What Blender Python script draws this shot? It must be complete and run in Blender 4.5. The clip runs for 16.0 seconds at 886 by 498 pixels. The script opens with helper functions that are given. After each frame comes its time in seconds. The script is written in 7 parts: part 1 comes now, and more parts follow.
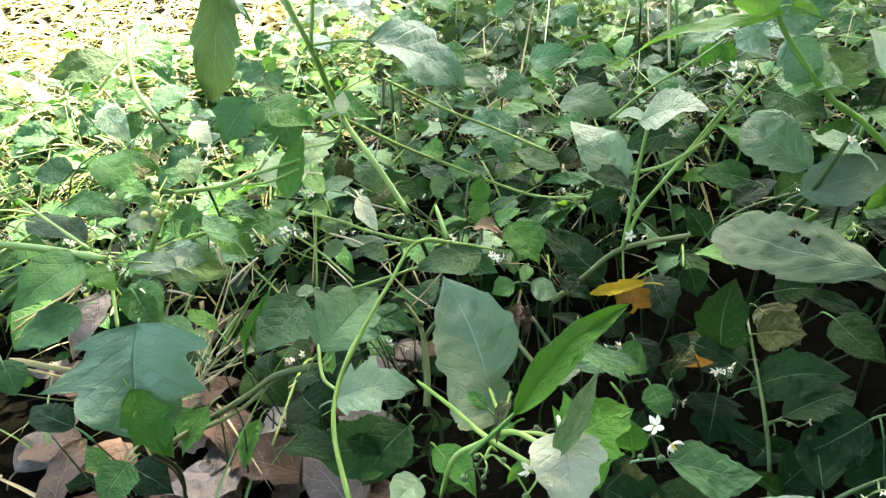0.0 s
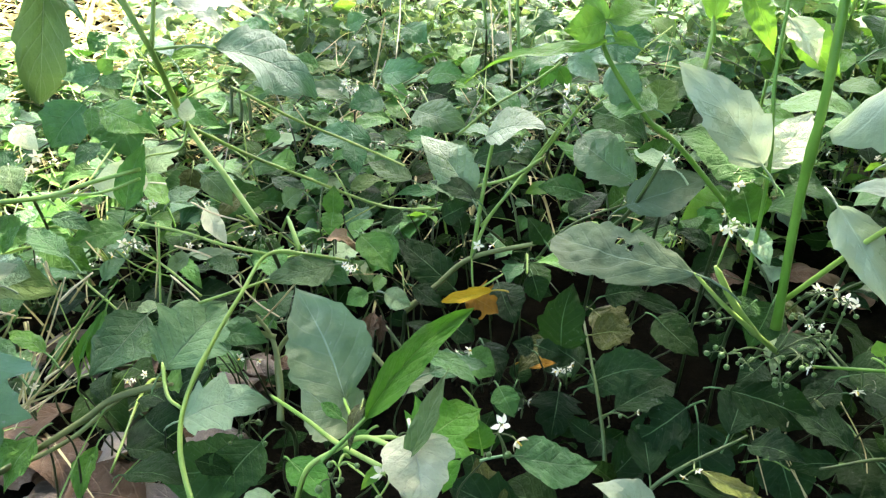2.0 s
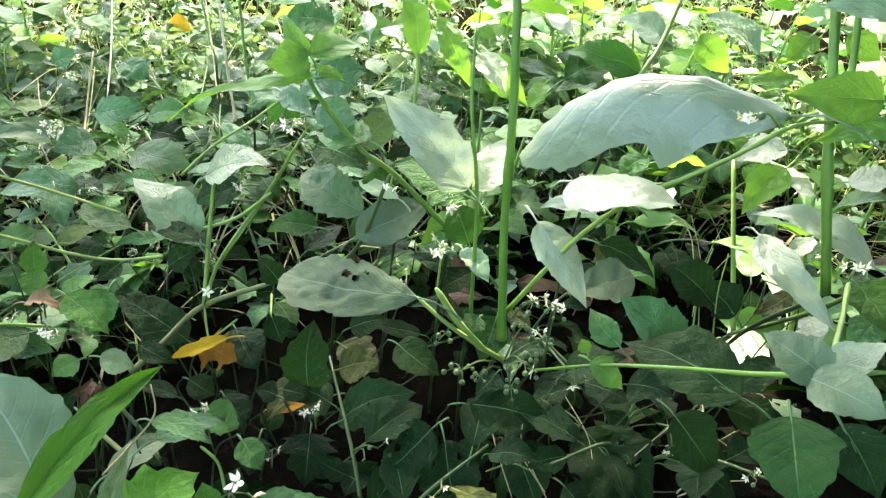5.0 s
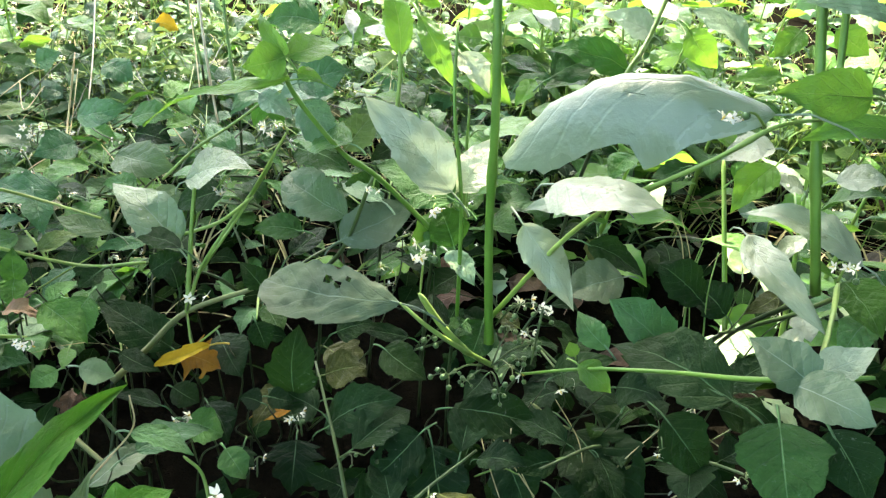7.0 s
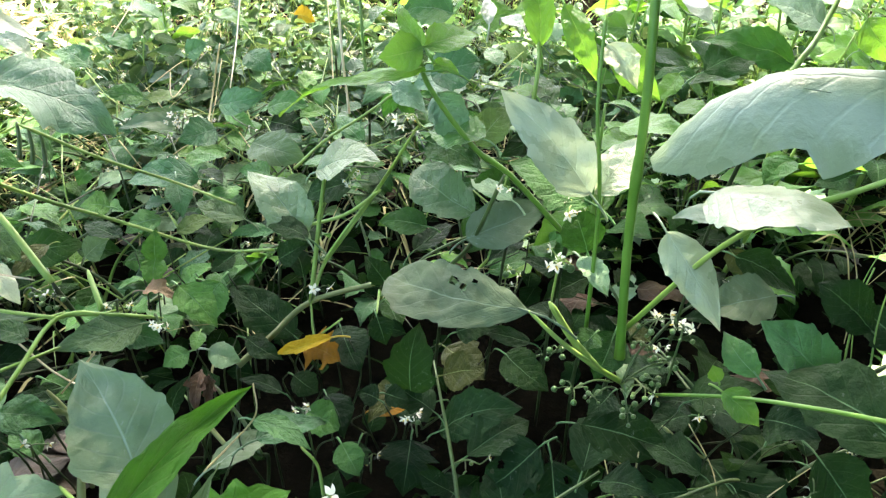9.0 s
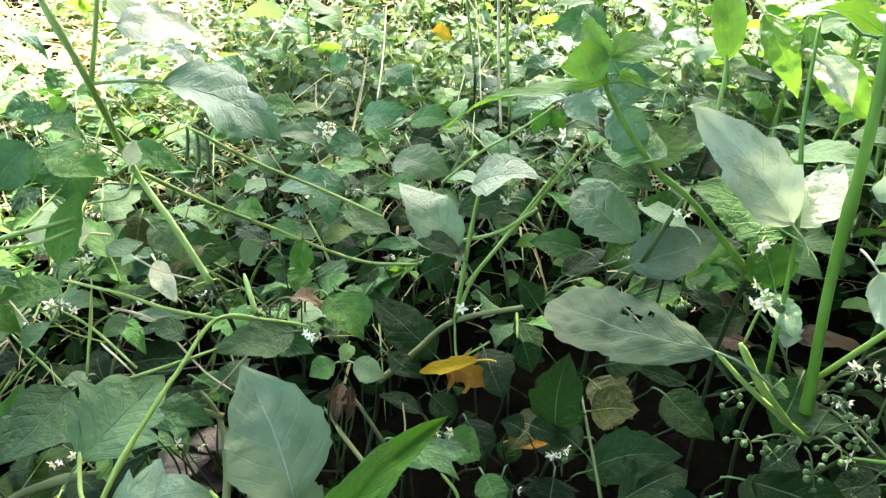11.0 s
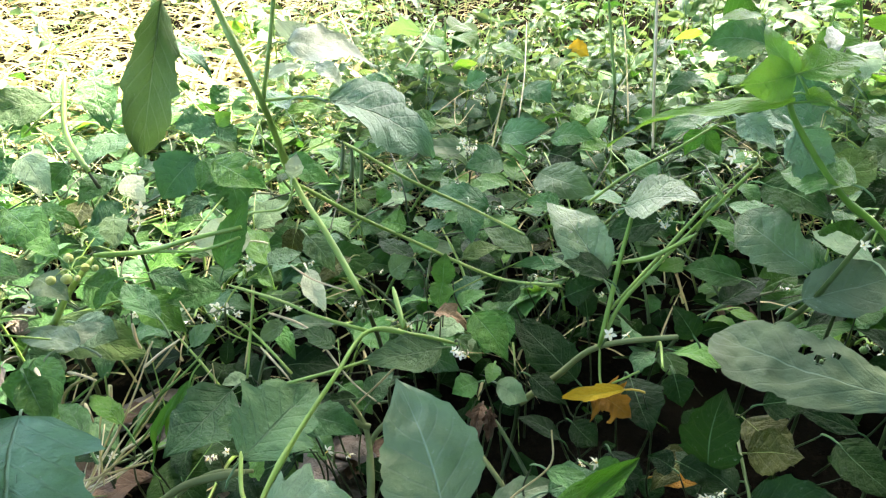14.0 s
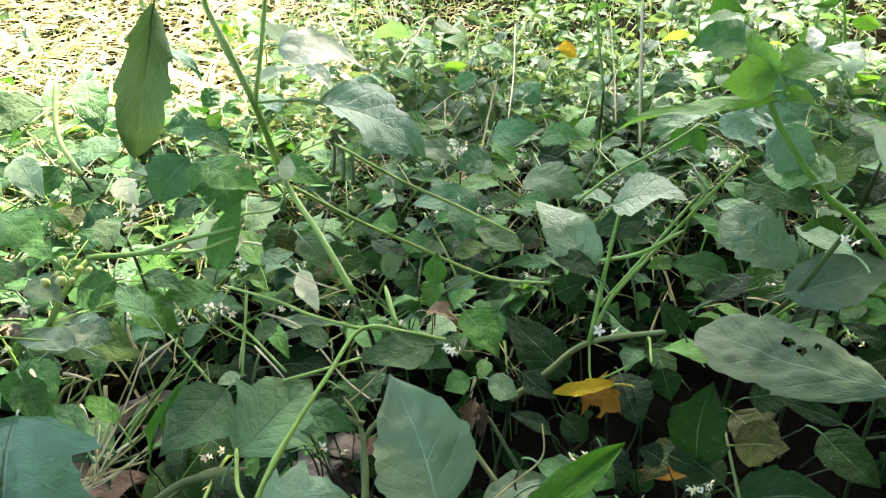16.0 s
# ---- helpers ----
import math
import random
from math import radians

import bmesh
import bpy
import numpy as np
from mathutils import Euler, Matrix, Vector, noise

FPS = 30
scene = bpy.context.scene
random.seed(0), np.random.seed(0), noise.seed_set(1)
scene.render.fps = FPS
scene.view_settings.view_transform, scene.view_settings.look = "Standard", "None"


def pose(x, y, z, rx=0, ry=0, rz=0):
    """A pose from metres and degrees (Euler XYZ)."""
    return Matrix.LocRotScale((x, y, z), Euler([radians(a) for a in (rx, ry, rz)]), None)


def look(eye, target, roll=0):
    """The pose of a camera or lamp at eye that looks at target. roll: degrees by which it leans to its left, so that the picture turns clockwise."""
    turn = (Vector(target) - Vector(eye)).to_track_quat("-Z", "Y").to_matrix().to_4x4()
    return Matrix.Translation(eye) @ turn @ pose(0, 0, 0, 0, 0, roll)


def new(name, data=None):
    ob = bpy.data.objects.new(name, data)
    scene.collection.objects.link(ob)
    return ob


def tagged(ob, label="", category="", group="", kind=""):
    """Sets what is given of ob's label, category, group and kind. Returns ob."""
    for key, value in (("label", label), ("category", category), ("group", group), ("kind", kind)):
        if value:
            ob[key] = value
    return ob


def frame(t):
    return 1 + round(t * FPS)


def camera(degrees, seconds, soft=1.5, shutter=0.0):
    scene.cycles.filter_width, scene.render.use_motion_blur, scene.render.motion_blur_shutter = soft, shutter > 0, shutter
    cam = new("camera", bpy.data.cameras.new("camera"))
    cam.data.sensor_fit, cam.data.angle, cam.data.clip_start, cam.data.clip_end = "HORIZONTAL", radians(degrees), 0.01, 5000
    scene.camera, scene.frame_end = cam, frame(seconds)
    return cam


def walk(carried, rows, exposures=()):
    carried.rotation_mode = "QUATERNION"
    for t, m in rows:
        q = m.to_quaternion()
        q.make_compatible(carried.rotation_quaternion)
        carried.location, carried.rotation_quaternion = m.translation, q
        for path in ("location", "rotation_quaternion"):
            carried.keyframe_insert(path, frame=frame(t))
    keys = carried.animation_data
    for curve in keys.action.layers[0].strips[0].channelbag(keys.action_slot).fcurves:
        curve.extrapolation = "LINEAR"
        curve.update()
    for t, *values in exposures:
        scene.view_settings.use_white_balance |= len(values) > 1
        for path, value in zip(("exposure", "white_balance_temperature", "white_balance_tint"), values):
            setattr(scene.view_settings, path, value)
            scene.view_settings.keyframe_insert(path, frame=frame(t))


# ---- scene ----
cam = camera(66.22, 16.0, soft=1.3)


def held(x, y, z, down, turn, lean):
    """A camera pose: metres, then degrees below the level, to the right, and of lean."""
    return pose(x, y, z, 90 - down, 0, -turn) @ pose(0, 0, 0, 0, 0, lean)


PATH = [
    (0, held(0.0001, 0.0001, 0.3901, 33.00, 0.00, -7.55)),
    (0.5, held(0.0002, -0.0005, 0.3901, 33.07, 1.65, -6.67)),
    (1, held(0.0005, -0.0021, 0.3911, 32.19, 5.68, -4.72)),
    (1.5, held(0.0011, -0.0044, 0.3921, 31.65, 10.15, -2.71)),
    (2, held(0.0014, -0.0061, 0.3926, 32.82, 14.43, -0.40)),
    (2.5, held(0.0031, -0.0058, 0.3891, 34.83, 18.59, 2.21)),
    (3, held(0.0040, -0.0056, 0.3876, 33.38, 23.81, 5.06)),
    (3.5, held(0.0074, -0.0023, 0.3849, 32.36, 26.93, 5.81)),
    (4, held(0.0095, -0.0025, 0.3864, 31.12, 30.69, 6.45)),
    (4.5, held(0.0187, -0.0066, 0.3904, 29.47, 33.95, 5.86)),
    (5, held(0.0296, -0.0101, 0.3902, 29.17, 36.27, 5.22)),
    (5.2, held(0.0329, -0.0110, 0.3911, 28.77, 36.56, 4.94)),
    (7.5, held(0.0419, -0.0047, 0.3913, 29.75, 36.42, 4.54)),
    (8, held(0.0443, -0.0006, 0.3906, 29.93, 34.68, 4.56)),
    (8.5, held(0.0448, 0.0074, 0.3874, 30.62, 29.90, 3.54)),
    (9, held(0.0438, 0.0148, 0.3848, 30.67, 25.56, 2.18)),
    (9.5, held(0.0379, 0.0306, 0.3779, 29.71, 20.14, 0.60)),
    (10, held(0.0341, 0.0401, 0.3739, 29.99, 17.50, 0.09)),
    (10.2, held(0.0309, 0.0413, 0.3719, 29.42, 17.36, 0.50)),
    (12.3, held(0.0137, 0.0508, 0.3730, 29.02, 9.40, -1.12)),
    (12.5, held(0.0126, 0.0527, 0.3715, 28.79, 8.22, -1.41)),
    (13, held(0.0084, 0.0554, 0.3704, 28.93, 6.60, -1.78)),
    (13.5, held(0.0064, 0.0551, 0.3711, 28.56, 5.59, -1.85)),
    (14, held(0.0020, 0.0540, 0.3721, 27.74, 4.54, -2.08)),
    (14.5, held(-0.0001, 0.0507, 0.3737, 26.90, 4.20, -2.26)),
    (15, held(-0.0009, 0.0489, 0.3745, 27.11, 4.46, -2.34)),
    (15.5, held(-0.0003, 0.0471, 0.3746, 26.78, 4.98, -2.17)),
    (16, held(0.0017, 0.0477, 0.3731, 27.59, 5.34, -2.24)),
]
walk(cam, PATH, [(0, 3.70, 6980, 9), (2, 3.78, 6980, 9), (3, 4.03, 6980, 9), (4, 4.12, 6980, 9), (5, 3.85, 6980, 9), (7.5, 3.70, 6980, 9), (10, 3.74, 6980, 9), (12.5, 3.68, 6980, 8), (14, 3.52, 6980, 7), (16, 3.39, 6980, 7)])

# ---- light: sun ahead and high, an unseen tree crown added above keeps it off the near plants ----
SUN_EL, SUN_AZ = radians(52), radians(24)
SUN_WAY = Vector((math.sin(SUN_AZ) * math.cos(SUN_EL), math.cos(SUN_AZ) * math.cos(SUN_EL), math.sin(SUN_EL)))
world = bpy.data.worlds.new("sky")
scene.world = world
world.use_nodes = True
sky = world.node_tree.nodes.new("ShaderNodeTexSky")
sky.sky_type, sky.sun_disc = "NISHITA", False
sky.sun_elevation, sky.sun_rotation = SUN_EL, SUN_AZ
sky.air_density, sky.dust_density = 1.0, 3.0
world.node_tree.nodes["Background"].inputs["Strength"].default_value = 0.1
world.node_tree.links.new(sky.outputs[0], world.node_tree.nodes["Background"].inputs["Color"])
sun = new("sun", bpy.data.lights.new("sun", "SUN"))
sun.data.energy, sun.data.angle, sun.data.color = 3.2, radians(0.5), (1.0, 0.93, 0.8)
sun.matrix_world = look(SUN_WAY * 20, (0, 0, 0))


# ---- materials ----
class Nodes:
    """Short hand for node graphs of one material."""

    def __init__(self, name):
        self.mat = bpy.data.materials.new(name)
        self.mat.use_nodes = True
        self.tree = self.mat.node_tree
        self.out = self.tree.nodes["Material Output"]
        self.bsdf = self.tree.nodes["Principled BSDF"]

    def put(self, socket, value):
        if isinstance(value, bpy.types.NodeSocket):
            self.tree.links.new(value, socket)
        elif isinstance(value, tuple) and len(value) == 3 and socket.type == "RGBA":
            socket.default_value = (*value, 1)
        else:
            socket.default_value = value

    def node(self, kind, **inputs):
        n = self.tree.nodes.new(kind)
        for key, value in inputs.items():
            self.put(n.inputs[key.replace("_", " ")], value)
        return n

    def math(self, op, a, b=0.0, c=0.0):
        n = self.tree.nodes.new("ShaderNodeMath")
        n.operation = op
        for socket, value in zip(n.inputs, (a, b, c)):
            self.put(socket, value)
        return n.outputs[0]

    def mix(self, factor, a, b, blend="MIX"):
        n = self.tree.nodes.new("ShaderNodeMix")
        n.data_type, n.blend_type = "RGBA", blend
        self.put(n.inputs[0], factor)
        self.put(n.inputs[6], a)
        self.put(n.inputs[7], b)
        return n.outputs[2]

    def ramp(self, value, low, high, to=(0.0, 1.0)):
        n = self.tree.nodes.new("ShaderNodeMapRange")
        n.interpolation_type = "SMOOTHSTEP"
        for socket, v in zip(n.inputs, (value, low, high, *to)):
            self.put(socket, v)
        return n.outputs[0]

    def noise(self, vector, scale, detail=3.0, rough=0.55):
        n = self.node("ShaderNodeTexNoise", Scale=scale, Detail=detail, Roughness=rough)
        if vector is not None:
            self.put(n.inputs["Vector"], vector)
        return n.outputs["Fac"]

    def coords(self, which="Object"):
        return self.tree.nodes.new("ShaderNodeTexCoord").outputs[which]

    def chance(self):
        return self.tree.nodes.new("ShaderNodeObjectInfo").outputs["Random"]

    def island(self):
        return self.tree.nodes.new("ShaderNodeNewGeometry").outputs["Random Per Island"]

    def bump(self, height, strength=0.3, distance=0.001):
        return self.node("ShaderNodeBump", Height=height, Strength=strength, Distance=distance).outputs[0]

    def finish(self, **inputs):
        for key, value in inputs.items():
            self.put(self.bsdf.inputs[key.replace("_", " ")], value)
        return self.mat

    def thin(self, factor, colour):
        """Lets light through a thin sheet."""
        t = self.node("ShaderNodeBsdfTranslucent", Color=colour)
        m = self.node("ShaderNodeMixShader", Fac=factor)
        self.tree.links.new(self.bsdf.outputs[0], m.inputs[1])
        self.tree.links.new(t.outputs[0], m.inputs[2])
        self.tree.links.new(m.outputs[0], self.out.inputs["Surface"])


def leaf_material(name, dark, light, rib, through_colour, islands=False, rough=0.48, let=0.2, spots=0.25, gloss=0.2, relief=0.9, veins=0.05, fresh=0.75):
    g = Nodes(name)
    uv = g.node("ShaderNodeSeparateXYZ", Vector=g.coords("UV"))
    side = g.math("ABSOLUTE", g.math("MULTIPLY_ADD", uv.outputs[0], 2.0, -1.0))
    along = uv.outputs[1]
    rnd = g.island() if islands else g.chance()
    shift = g.node("ShaderNodeCombineXYZ", X=g.math("MULTIPLY", rnd, 17.3), Y=g.math("MULTIPLY", rnd, 9.1), Z=rnd)
    place = g.node("ShaderNodeVectorMath")
    place.operation = "MULTIPLY_ADD"
    for socket, value in zip(place.inputs, (g.coords("UV"), (0.55, 1.0, 1.0), shift.outputs[0])):
        g.put(socket, value)
    # midrib and slanting side veins
    midrib = g.math("MULTIPLY", g.ramp(side, 0.008, 0.035, (1.0, 0.0)), g.ramp(along, 0.35, 1.0, (1.0, 0.3)))
    cell = g.math("FRACT", g.math("MULTIPLY", g.math("MULTIPLY_ADD", side, -0.3, g.math("MULTIPLY_ADD", g.noise(place.outputs[0], 2.5, 1.0), 0.1, along)), 6.5))
    vein = g.ramp(g.math("ABSOLUTE", g.math("SUBTRACT", cell, 0.5)), 0.02, 0.09, (1.0, 0.0))
    vein = g.math("MULTIPLY", vein, g.ramp(side, 0.75, 1.0, (1.0, 0.0)))
    blotch = g.noise(place.outputs[0], 3.2, 4.0)
    fine = g.noise(place.outputs[0], 26.0, 5.0, 0.65)
    tone = g.math("ADD", g.math("MULTIPLY", blotch, 0.7), g.math("MULTIPLY_ADD", rnd, 0.5, -0.1))
    colour = g.mix(g.ramp(tone, 0.2, 0.8), dark, light)
    colour = g.mix(g.math("MULTIPLY", fine, 0.15), colour, light)
    colour = g.mix(g.math("MULTIPLY", vein, veins), colour, rib)
    fresher = g.ramp(g.math("FRACT", g.math("MULTIPLY", rnd, 7.31)), 0.35, 1.0, (0.0, fresh))
    colour = g.mix(fresher, colour, (1.1, 1.08, 0.5), "MULTIPLY")
    colour = g.mix(g.ramp(g.noise(place.outputs[0], 7.0, 3.0), 0.5, 0.72, (0.0, 0.35)), colour, dark)
    colour = g.mix(g.math("MULTIPLY", midrib, 0.7), colour, rib)
    dust = g.math("MULTIPLY", g.ramp(g.noise(place.outputs[0], 19.0, 6.0, 0.75), 0.6, 0.66), g.ramp(blotch, 0.42, 0.62))
    colour = g.mix(g.math("MULTIPLY", dust, spots), colour, (0.42, 0.46, 0.4))
    pucker = g.noise(place.outputs[0], 9.0, 2.0)
    quilt = g.math("MULTIPLY", g.math("ABSOLUTE", g.math("SUBTRACT", cell, 0.5)), g.ramp(side, 0.8, 1.0, (0.3, 0.05)))
    height = g.math("SUBTRACT", g.math("ADD", quilt, g.math("MULTIPLY_ADD", pucker, 1.6, g.math("MULTIPLY", fine, 0.9))), g.math("MULTIPLY", g.math("MAXIMUM", g.math("MULTIPLY", vein, 0.35), midrib), 0.6))
    rough_now = g.math("ADD", g.ramp(blotch, 0.25, 0.75, (rough - 0.1, rough + 0.13)), g.math("MULTIPLY", dust, 0.2))
    g.finish(Base_Color=colour, Roughness=rough_now, Normal=g.bump(height, relief, 0.0016), Specular_IOR_Level=gloss)
    g.thin(let, g.mix(g.math("MULTIPLY", g.math("MAXIMUM", vein, midrib), 0.5), through_colour, rib))
    return g.mat


LEAF = leaf_material("leaf_green", (0.015, 0.047, 0.013), (0.046, 0.118, 0.029), (0.18, 0.33, 0.13), (0.1, 0.32, 0.03), rough=0.38, gloss=0.07, let=0.1)
# undergrowth leaves: the deep shade near the soil is put into their colour
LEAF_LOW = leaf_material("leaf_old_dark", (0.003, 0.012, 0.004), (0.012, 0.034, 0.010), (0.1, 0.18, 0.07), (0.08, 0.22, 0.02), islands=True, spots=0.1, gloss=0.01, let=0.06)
# darkened copy of the leaf green, standing for shade on low leaves
LEAF_SHADED = leaf_material("leaf_old", (0.005, 0.0185, 0.0053), (0.017, 0.044, 0.0135), (0.14, 0.26, 0.11), (0.08, 0.26, 0.03), gloss=0.08, let=0.07)
LEAF_MOTTLED = leaf_material("leaf_mottled", (0.098, 0.17, 0.084), (0.19, 0.285, 0.145), (0.26, 0.38, 0.22), (0.12, 0.32, 0.04), rough=0.38, spots=0.9, gloss=0.6, let=0.12, relief=0.9, fresh=0.3)
LEAF_MANY = leaf_material("leaf_green_many", (0.008, 0.04, 0.012), (0.044, 0.122, 0.034), (0.22, 0.28, 0.13), (0.22, 0.33, 0.09), islands=True, spots=0.15, rough=0.45, gloss=0.1, fresh=0.8)
LEAF_MANY_BLUE = leaf_material("leaf_blue_green_many", (0.03, 0.09, 0.045), (0.11, 0.21, 0.105), (0.24, 0.32, 0.2), (0.16, 0.3, 0.09), islands=True, spots=0.2, rough=0.42, gloss=0.3, fresh=0.2)
LEAF_DULL = leaf_material("leaf_dull_green", (0.04, 0.105, 0.036), (0.12, 0.225, 0.082), (0.16, 0.25, 0.12), (0.08, 0.24, 0.03), rough=0.42, gloss=0.25, let=0.1, spots=0.4, fresh=0.3)
LEAF_TEAL = leaf_material("leaf_teal", (0.15, 0.285, 0.165), (0.27, 0.42, 0.25), (0.34, 0.46, 0.28), (0.12, 0.32, 0.04), rough=0.4, spots=0.9, gloss=0.6, let=0.12, relief=1.0, fresh=0.2)
LEAF_FRESH = leaf_material("leaf_fresh", (0.054, 0.180, 0.024), (0.114, 0.300, 0.048), (0.24, 0.42, 0.1), (0.24, 0.5, 0.04), let=0.34, spots=0.1, gloss=0.45, rough=0.4)
# for pale leaf backs, and for leaves whose sunlight is put into the colour
LEAF_PALE = leaf_material("leaf_pale_back", (0.27, 0.4, 0.21), (0.42, 0.56, 0.33), (0.36, 0.46, 0.28), (0.2, 0.4, 0.08), rough=0.6, spots=0.2, fresh=0.12)
LEAF_OLIVE = leaf_material("leaf_olive", (0.03, 0.045, 0.008), (0.068, 0.082, 0.014), (0.25, 0.33, 0.1), (0.08, 0.09, 0.01), let=0.08)
LEAF_BLUE = leaf_material("leaf_blue_green", (0.04, 0.12, 0.045), (0.104, 0.24, 0.088), (0.2, 0.33, 0.17), (0.1, 0.32, 0.04), rough=0.36, spots=0.5, gloss=0.22, let=0.12)
LEAF_FRESH_DARK = leaf_material("leaf_bright_green", (0.035, 0.140, 0.021), (0.077, 0.238, 0.035), (0.2, 0.36, 0.09), (0.12, 0.34, 0.02), let=0.22, spots=0.2)
LEAF_OLIVE_GREEN = leaf_material("leaf_olive_green", (0.066, 0.13, 0.052), (0.135, 0.22, 0.09), (0.24, 0.33, 0.17), (0.14, 0.25, 0.05), let=0.25, rough=0.5, spots=0.3, relief=1.0, veins=0.15)
# near-white base colour stands for full sun on a leaf
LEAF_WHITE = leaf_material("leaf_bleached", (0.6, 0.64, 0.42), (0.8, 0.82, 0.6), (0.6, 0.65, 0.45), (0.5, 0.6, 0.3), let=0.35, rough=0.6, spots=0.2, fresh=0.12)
LEAF_GREY = leaf_material("leaf_grey_green", (0.08, 0.135, 0.066), (0.17, 0.235, 0.118), (0.28, 0.38, 0.25), (0.12, 0.32, 0.04), rough=0.5, spots=0.35, gloss=0.4, let=0.12, relief=0.4, fresh=0.12)
LEAF_MATTE = leaf_material("leaf_matte_green", (0.056, 0.086, 0.044), (0.098, 0.14, 0.074), (0.16, 0.23, 0.14), (0.1, 0.22, 0.05), rough=0.6, spots=0.25, gloss=0.15, let=0.1, relief=0.4, fresh=0.12)
# brighter copy of LEAF: fuller light on the left-hand plants, put into colour
LEAF_MID = leaf_material("leaf_mid_green", (0.052, 0.148, 0.04), (0.13, 0.295, 0.078), (0.2, 0.36, 0.15), (0.12, 0.36, 0.03), rough=0.36, gloss=0.15, let=0.15)
# raised base colour puts the bright sky reflection on these leaves into the material
LEAF_SHEEN = leaf_material("leaf_silvery", (0.21, 0.29, 0.158), (0.325, 0.415, 0.235), (0.3, 0.4, 0.26), (0.3, 0.37, 0.23), rough=0.34, spots=0.5, gloss=1.0, let=0.3, relief=0.5, fresh=0.12)
LEAF_YELLOW = leaf_material("leaf_yellow", (0.5, 0.3, 0.01), (0.68, 0.48, 0.03), (0.6, 0.5, 0.1), (0.6, 0.35, 0.02), rough=0.55, spots=0.0, fresh=0.12)
LEAF_ORANGE = leaf_material("leaf_orange", (0.16, 0.075, 0.012), (0.5, 0.24, 0.02), (0.4, 0.25, 0.05), (0.6, 0.3, 0.02), rough=0.6, spots=0.0, fresh=0.12)


def stem_material(name, a, b, rough=0.45):
    g = Nodes(name)
    n = g.noise(g.coords(), 60.0, 4.0)
    long = g.noise(g.coords(), 9.0, 2.0)
    colour = g.mix(g.ramp(g.math("MULTIPLY_ADD", n, 0.4, g.math("MULTIPLY", long, 0.6)), 0.3, 0.7), a, b)
    g.finish(Base_Color=colour, Roughness=rough, Normal=g.bump(n, 0.4, 0.001))
    g.thin(0.15, b)
    return g.mat


STEM = stem_material("stem_green", (0.17, 0.31, 0.045), (0.34, 0.48, 0.115))
STEM_VIVID = stem_material("stem_vivid_green", (0.09, 0.22, 0.022), (0.2, 0.37, 0.055))
# darkened stem green for parts near the soil, shade put into the colour
STEM_SHADED = stem_material("stem_shaded_green", (0.02, 0.036, 0.01), (0.055, 0.085, 0.025))
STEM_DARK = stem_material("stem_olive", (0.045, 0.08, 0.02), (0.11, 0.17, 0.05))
STEM_WOODY = stem_material("stem_woody", (0.15, 0.18, 0.055), (0.26, 0.3, 0.115), 0.7)
DRY = stem_material("dry_stalk", (0.6, 0.5, 0.3), (0.85, 0.76, 0.52), 0.7)
STRAW = stem_material("straw", (0.39, 0.32, 0.12), (0.6, 0.53, 0.27), 0.7)
GRASS = stem_material("grass_green", (0.09, 0.2, 0.025), (0.22, 0.36, 0.07), 0.5)


def plain(name, colour, other, rough, scale=40.0, let=0.0, islands=False):
    g = Nodes(name)
    n = g.noise(g.coords(), scale, 5.0, 0.6)
    f = g.ramp(n, 0.3, 0.7)
    if islands:
        f = g.math("ADD", g.math("MULTIPLY", f, 0.4), g.math("MULTIPLY", g.island(), 0.6))
    g.finish(Base_Color=g.mix(f, colour, other), Roughness=rough, Normal=g.bump(n, 0.4, 0.001))
    if let:
        g.thin(let, other)
    return g.mat


PETAL = plain("petal_white", (0.9, 0.86, 0.64), (0.93, 0.9, 0.72), 0.55, 200, 0.25)
ANTHER = plain("anther_yellow", (0.75, 0.52, 0.05), (0.8, 0.62, 0.12), 0.5, 300)
BERRY = plain("berry_green", (0.05, 0.11, 0.025), (0.12, 0.21, 0.055), 0.35, 120)
BERRY_PALE = plain("berry_pale", (0.44, 0.48, 0.11), (0.58, 0.6, 0.2), 0.35, 120)
BARK = plain("bark", (0.07, 0.05, 0.035), (0.16, 0.12, 0.085), 0.85, 14)
CROWN = plain("crown_leaf", (0.03, 0.08, 0.02), (0.06, 0.13, 0.03), 0.5, 5, 0.2, True)


def soil_material():
    g = Nodes("soil")
    at = g.coords()
    a, b = g.noise(at, 5.0, 6.0, 0.65), g.noise(at, 90.0, 6.0, 0.7)
    # darker than real humus: shade between the plants is put into the colour
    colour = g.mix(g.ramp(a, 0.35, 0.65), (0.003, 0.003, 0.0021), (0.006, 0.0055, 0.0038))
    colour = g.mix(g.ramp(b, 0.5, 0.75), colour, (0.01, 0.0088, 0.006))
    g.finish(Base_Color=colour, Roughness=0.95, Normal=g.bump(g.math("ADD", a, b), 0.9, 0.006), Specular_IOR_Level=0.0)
    return g.mat


SOIL = soil_material()


# ---- mesh makers ----
def mesh_of(name, verts, faces, uvs=None, slots=None):
    me = bpy.data.meshes.new(name)
    me.from_pydata([tuple(v) for v in verts], [], faces)
    if uvs is not None:
        layer = me.uv_layers.new(name="UVMap")
        loops = np.empty(len(me.loops), dtype=np.int32)
        me.loops.foreach_get("vertex_index", loops)
        layer.data.foreach_set("uv", np.asarray(uvs, dtype=np.float32)[loops].ravel())
    if slots is not None:
        me.polygons.foreach_set("material_index", np.asarray(slots, dtype=np.int32))
    me.polygons.foreach_set("use_smooth", [True] * len(me.polygons))
    me.update()
    return me


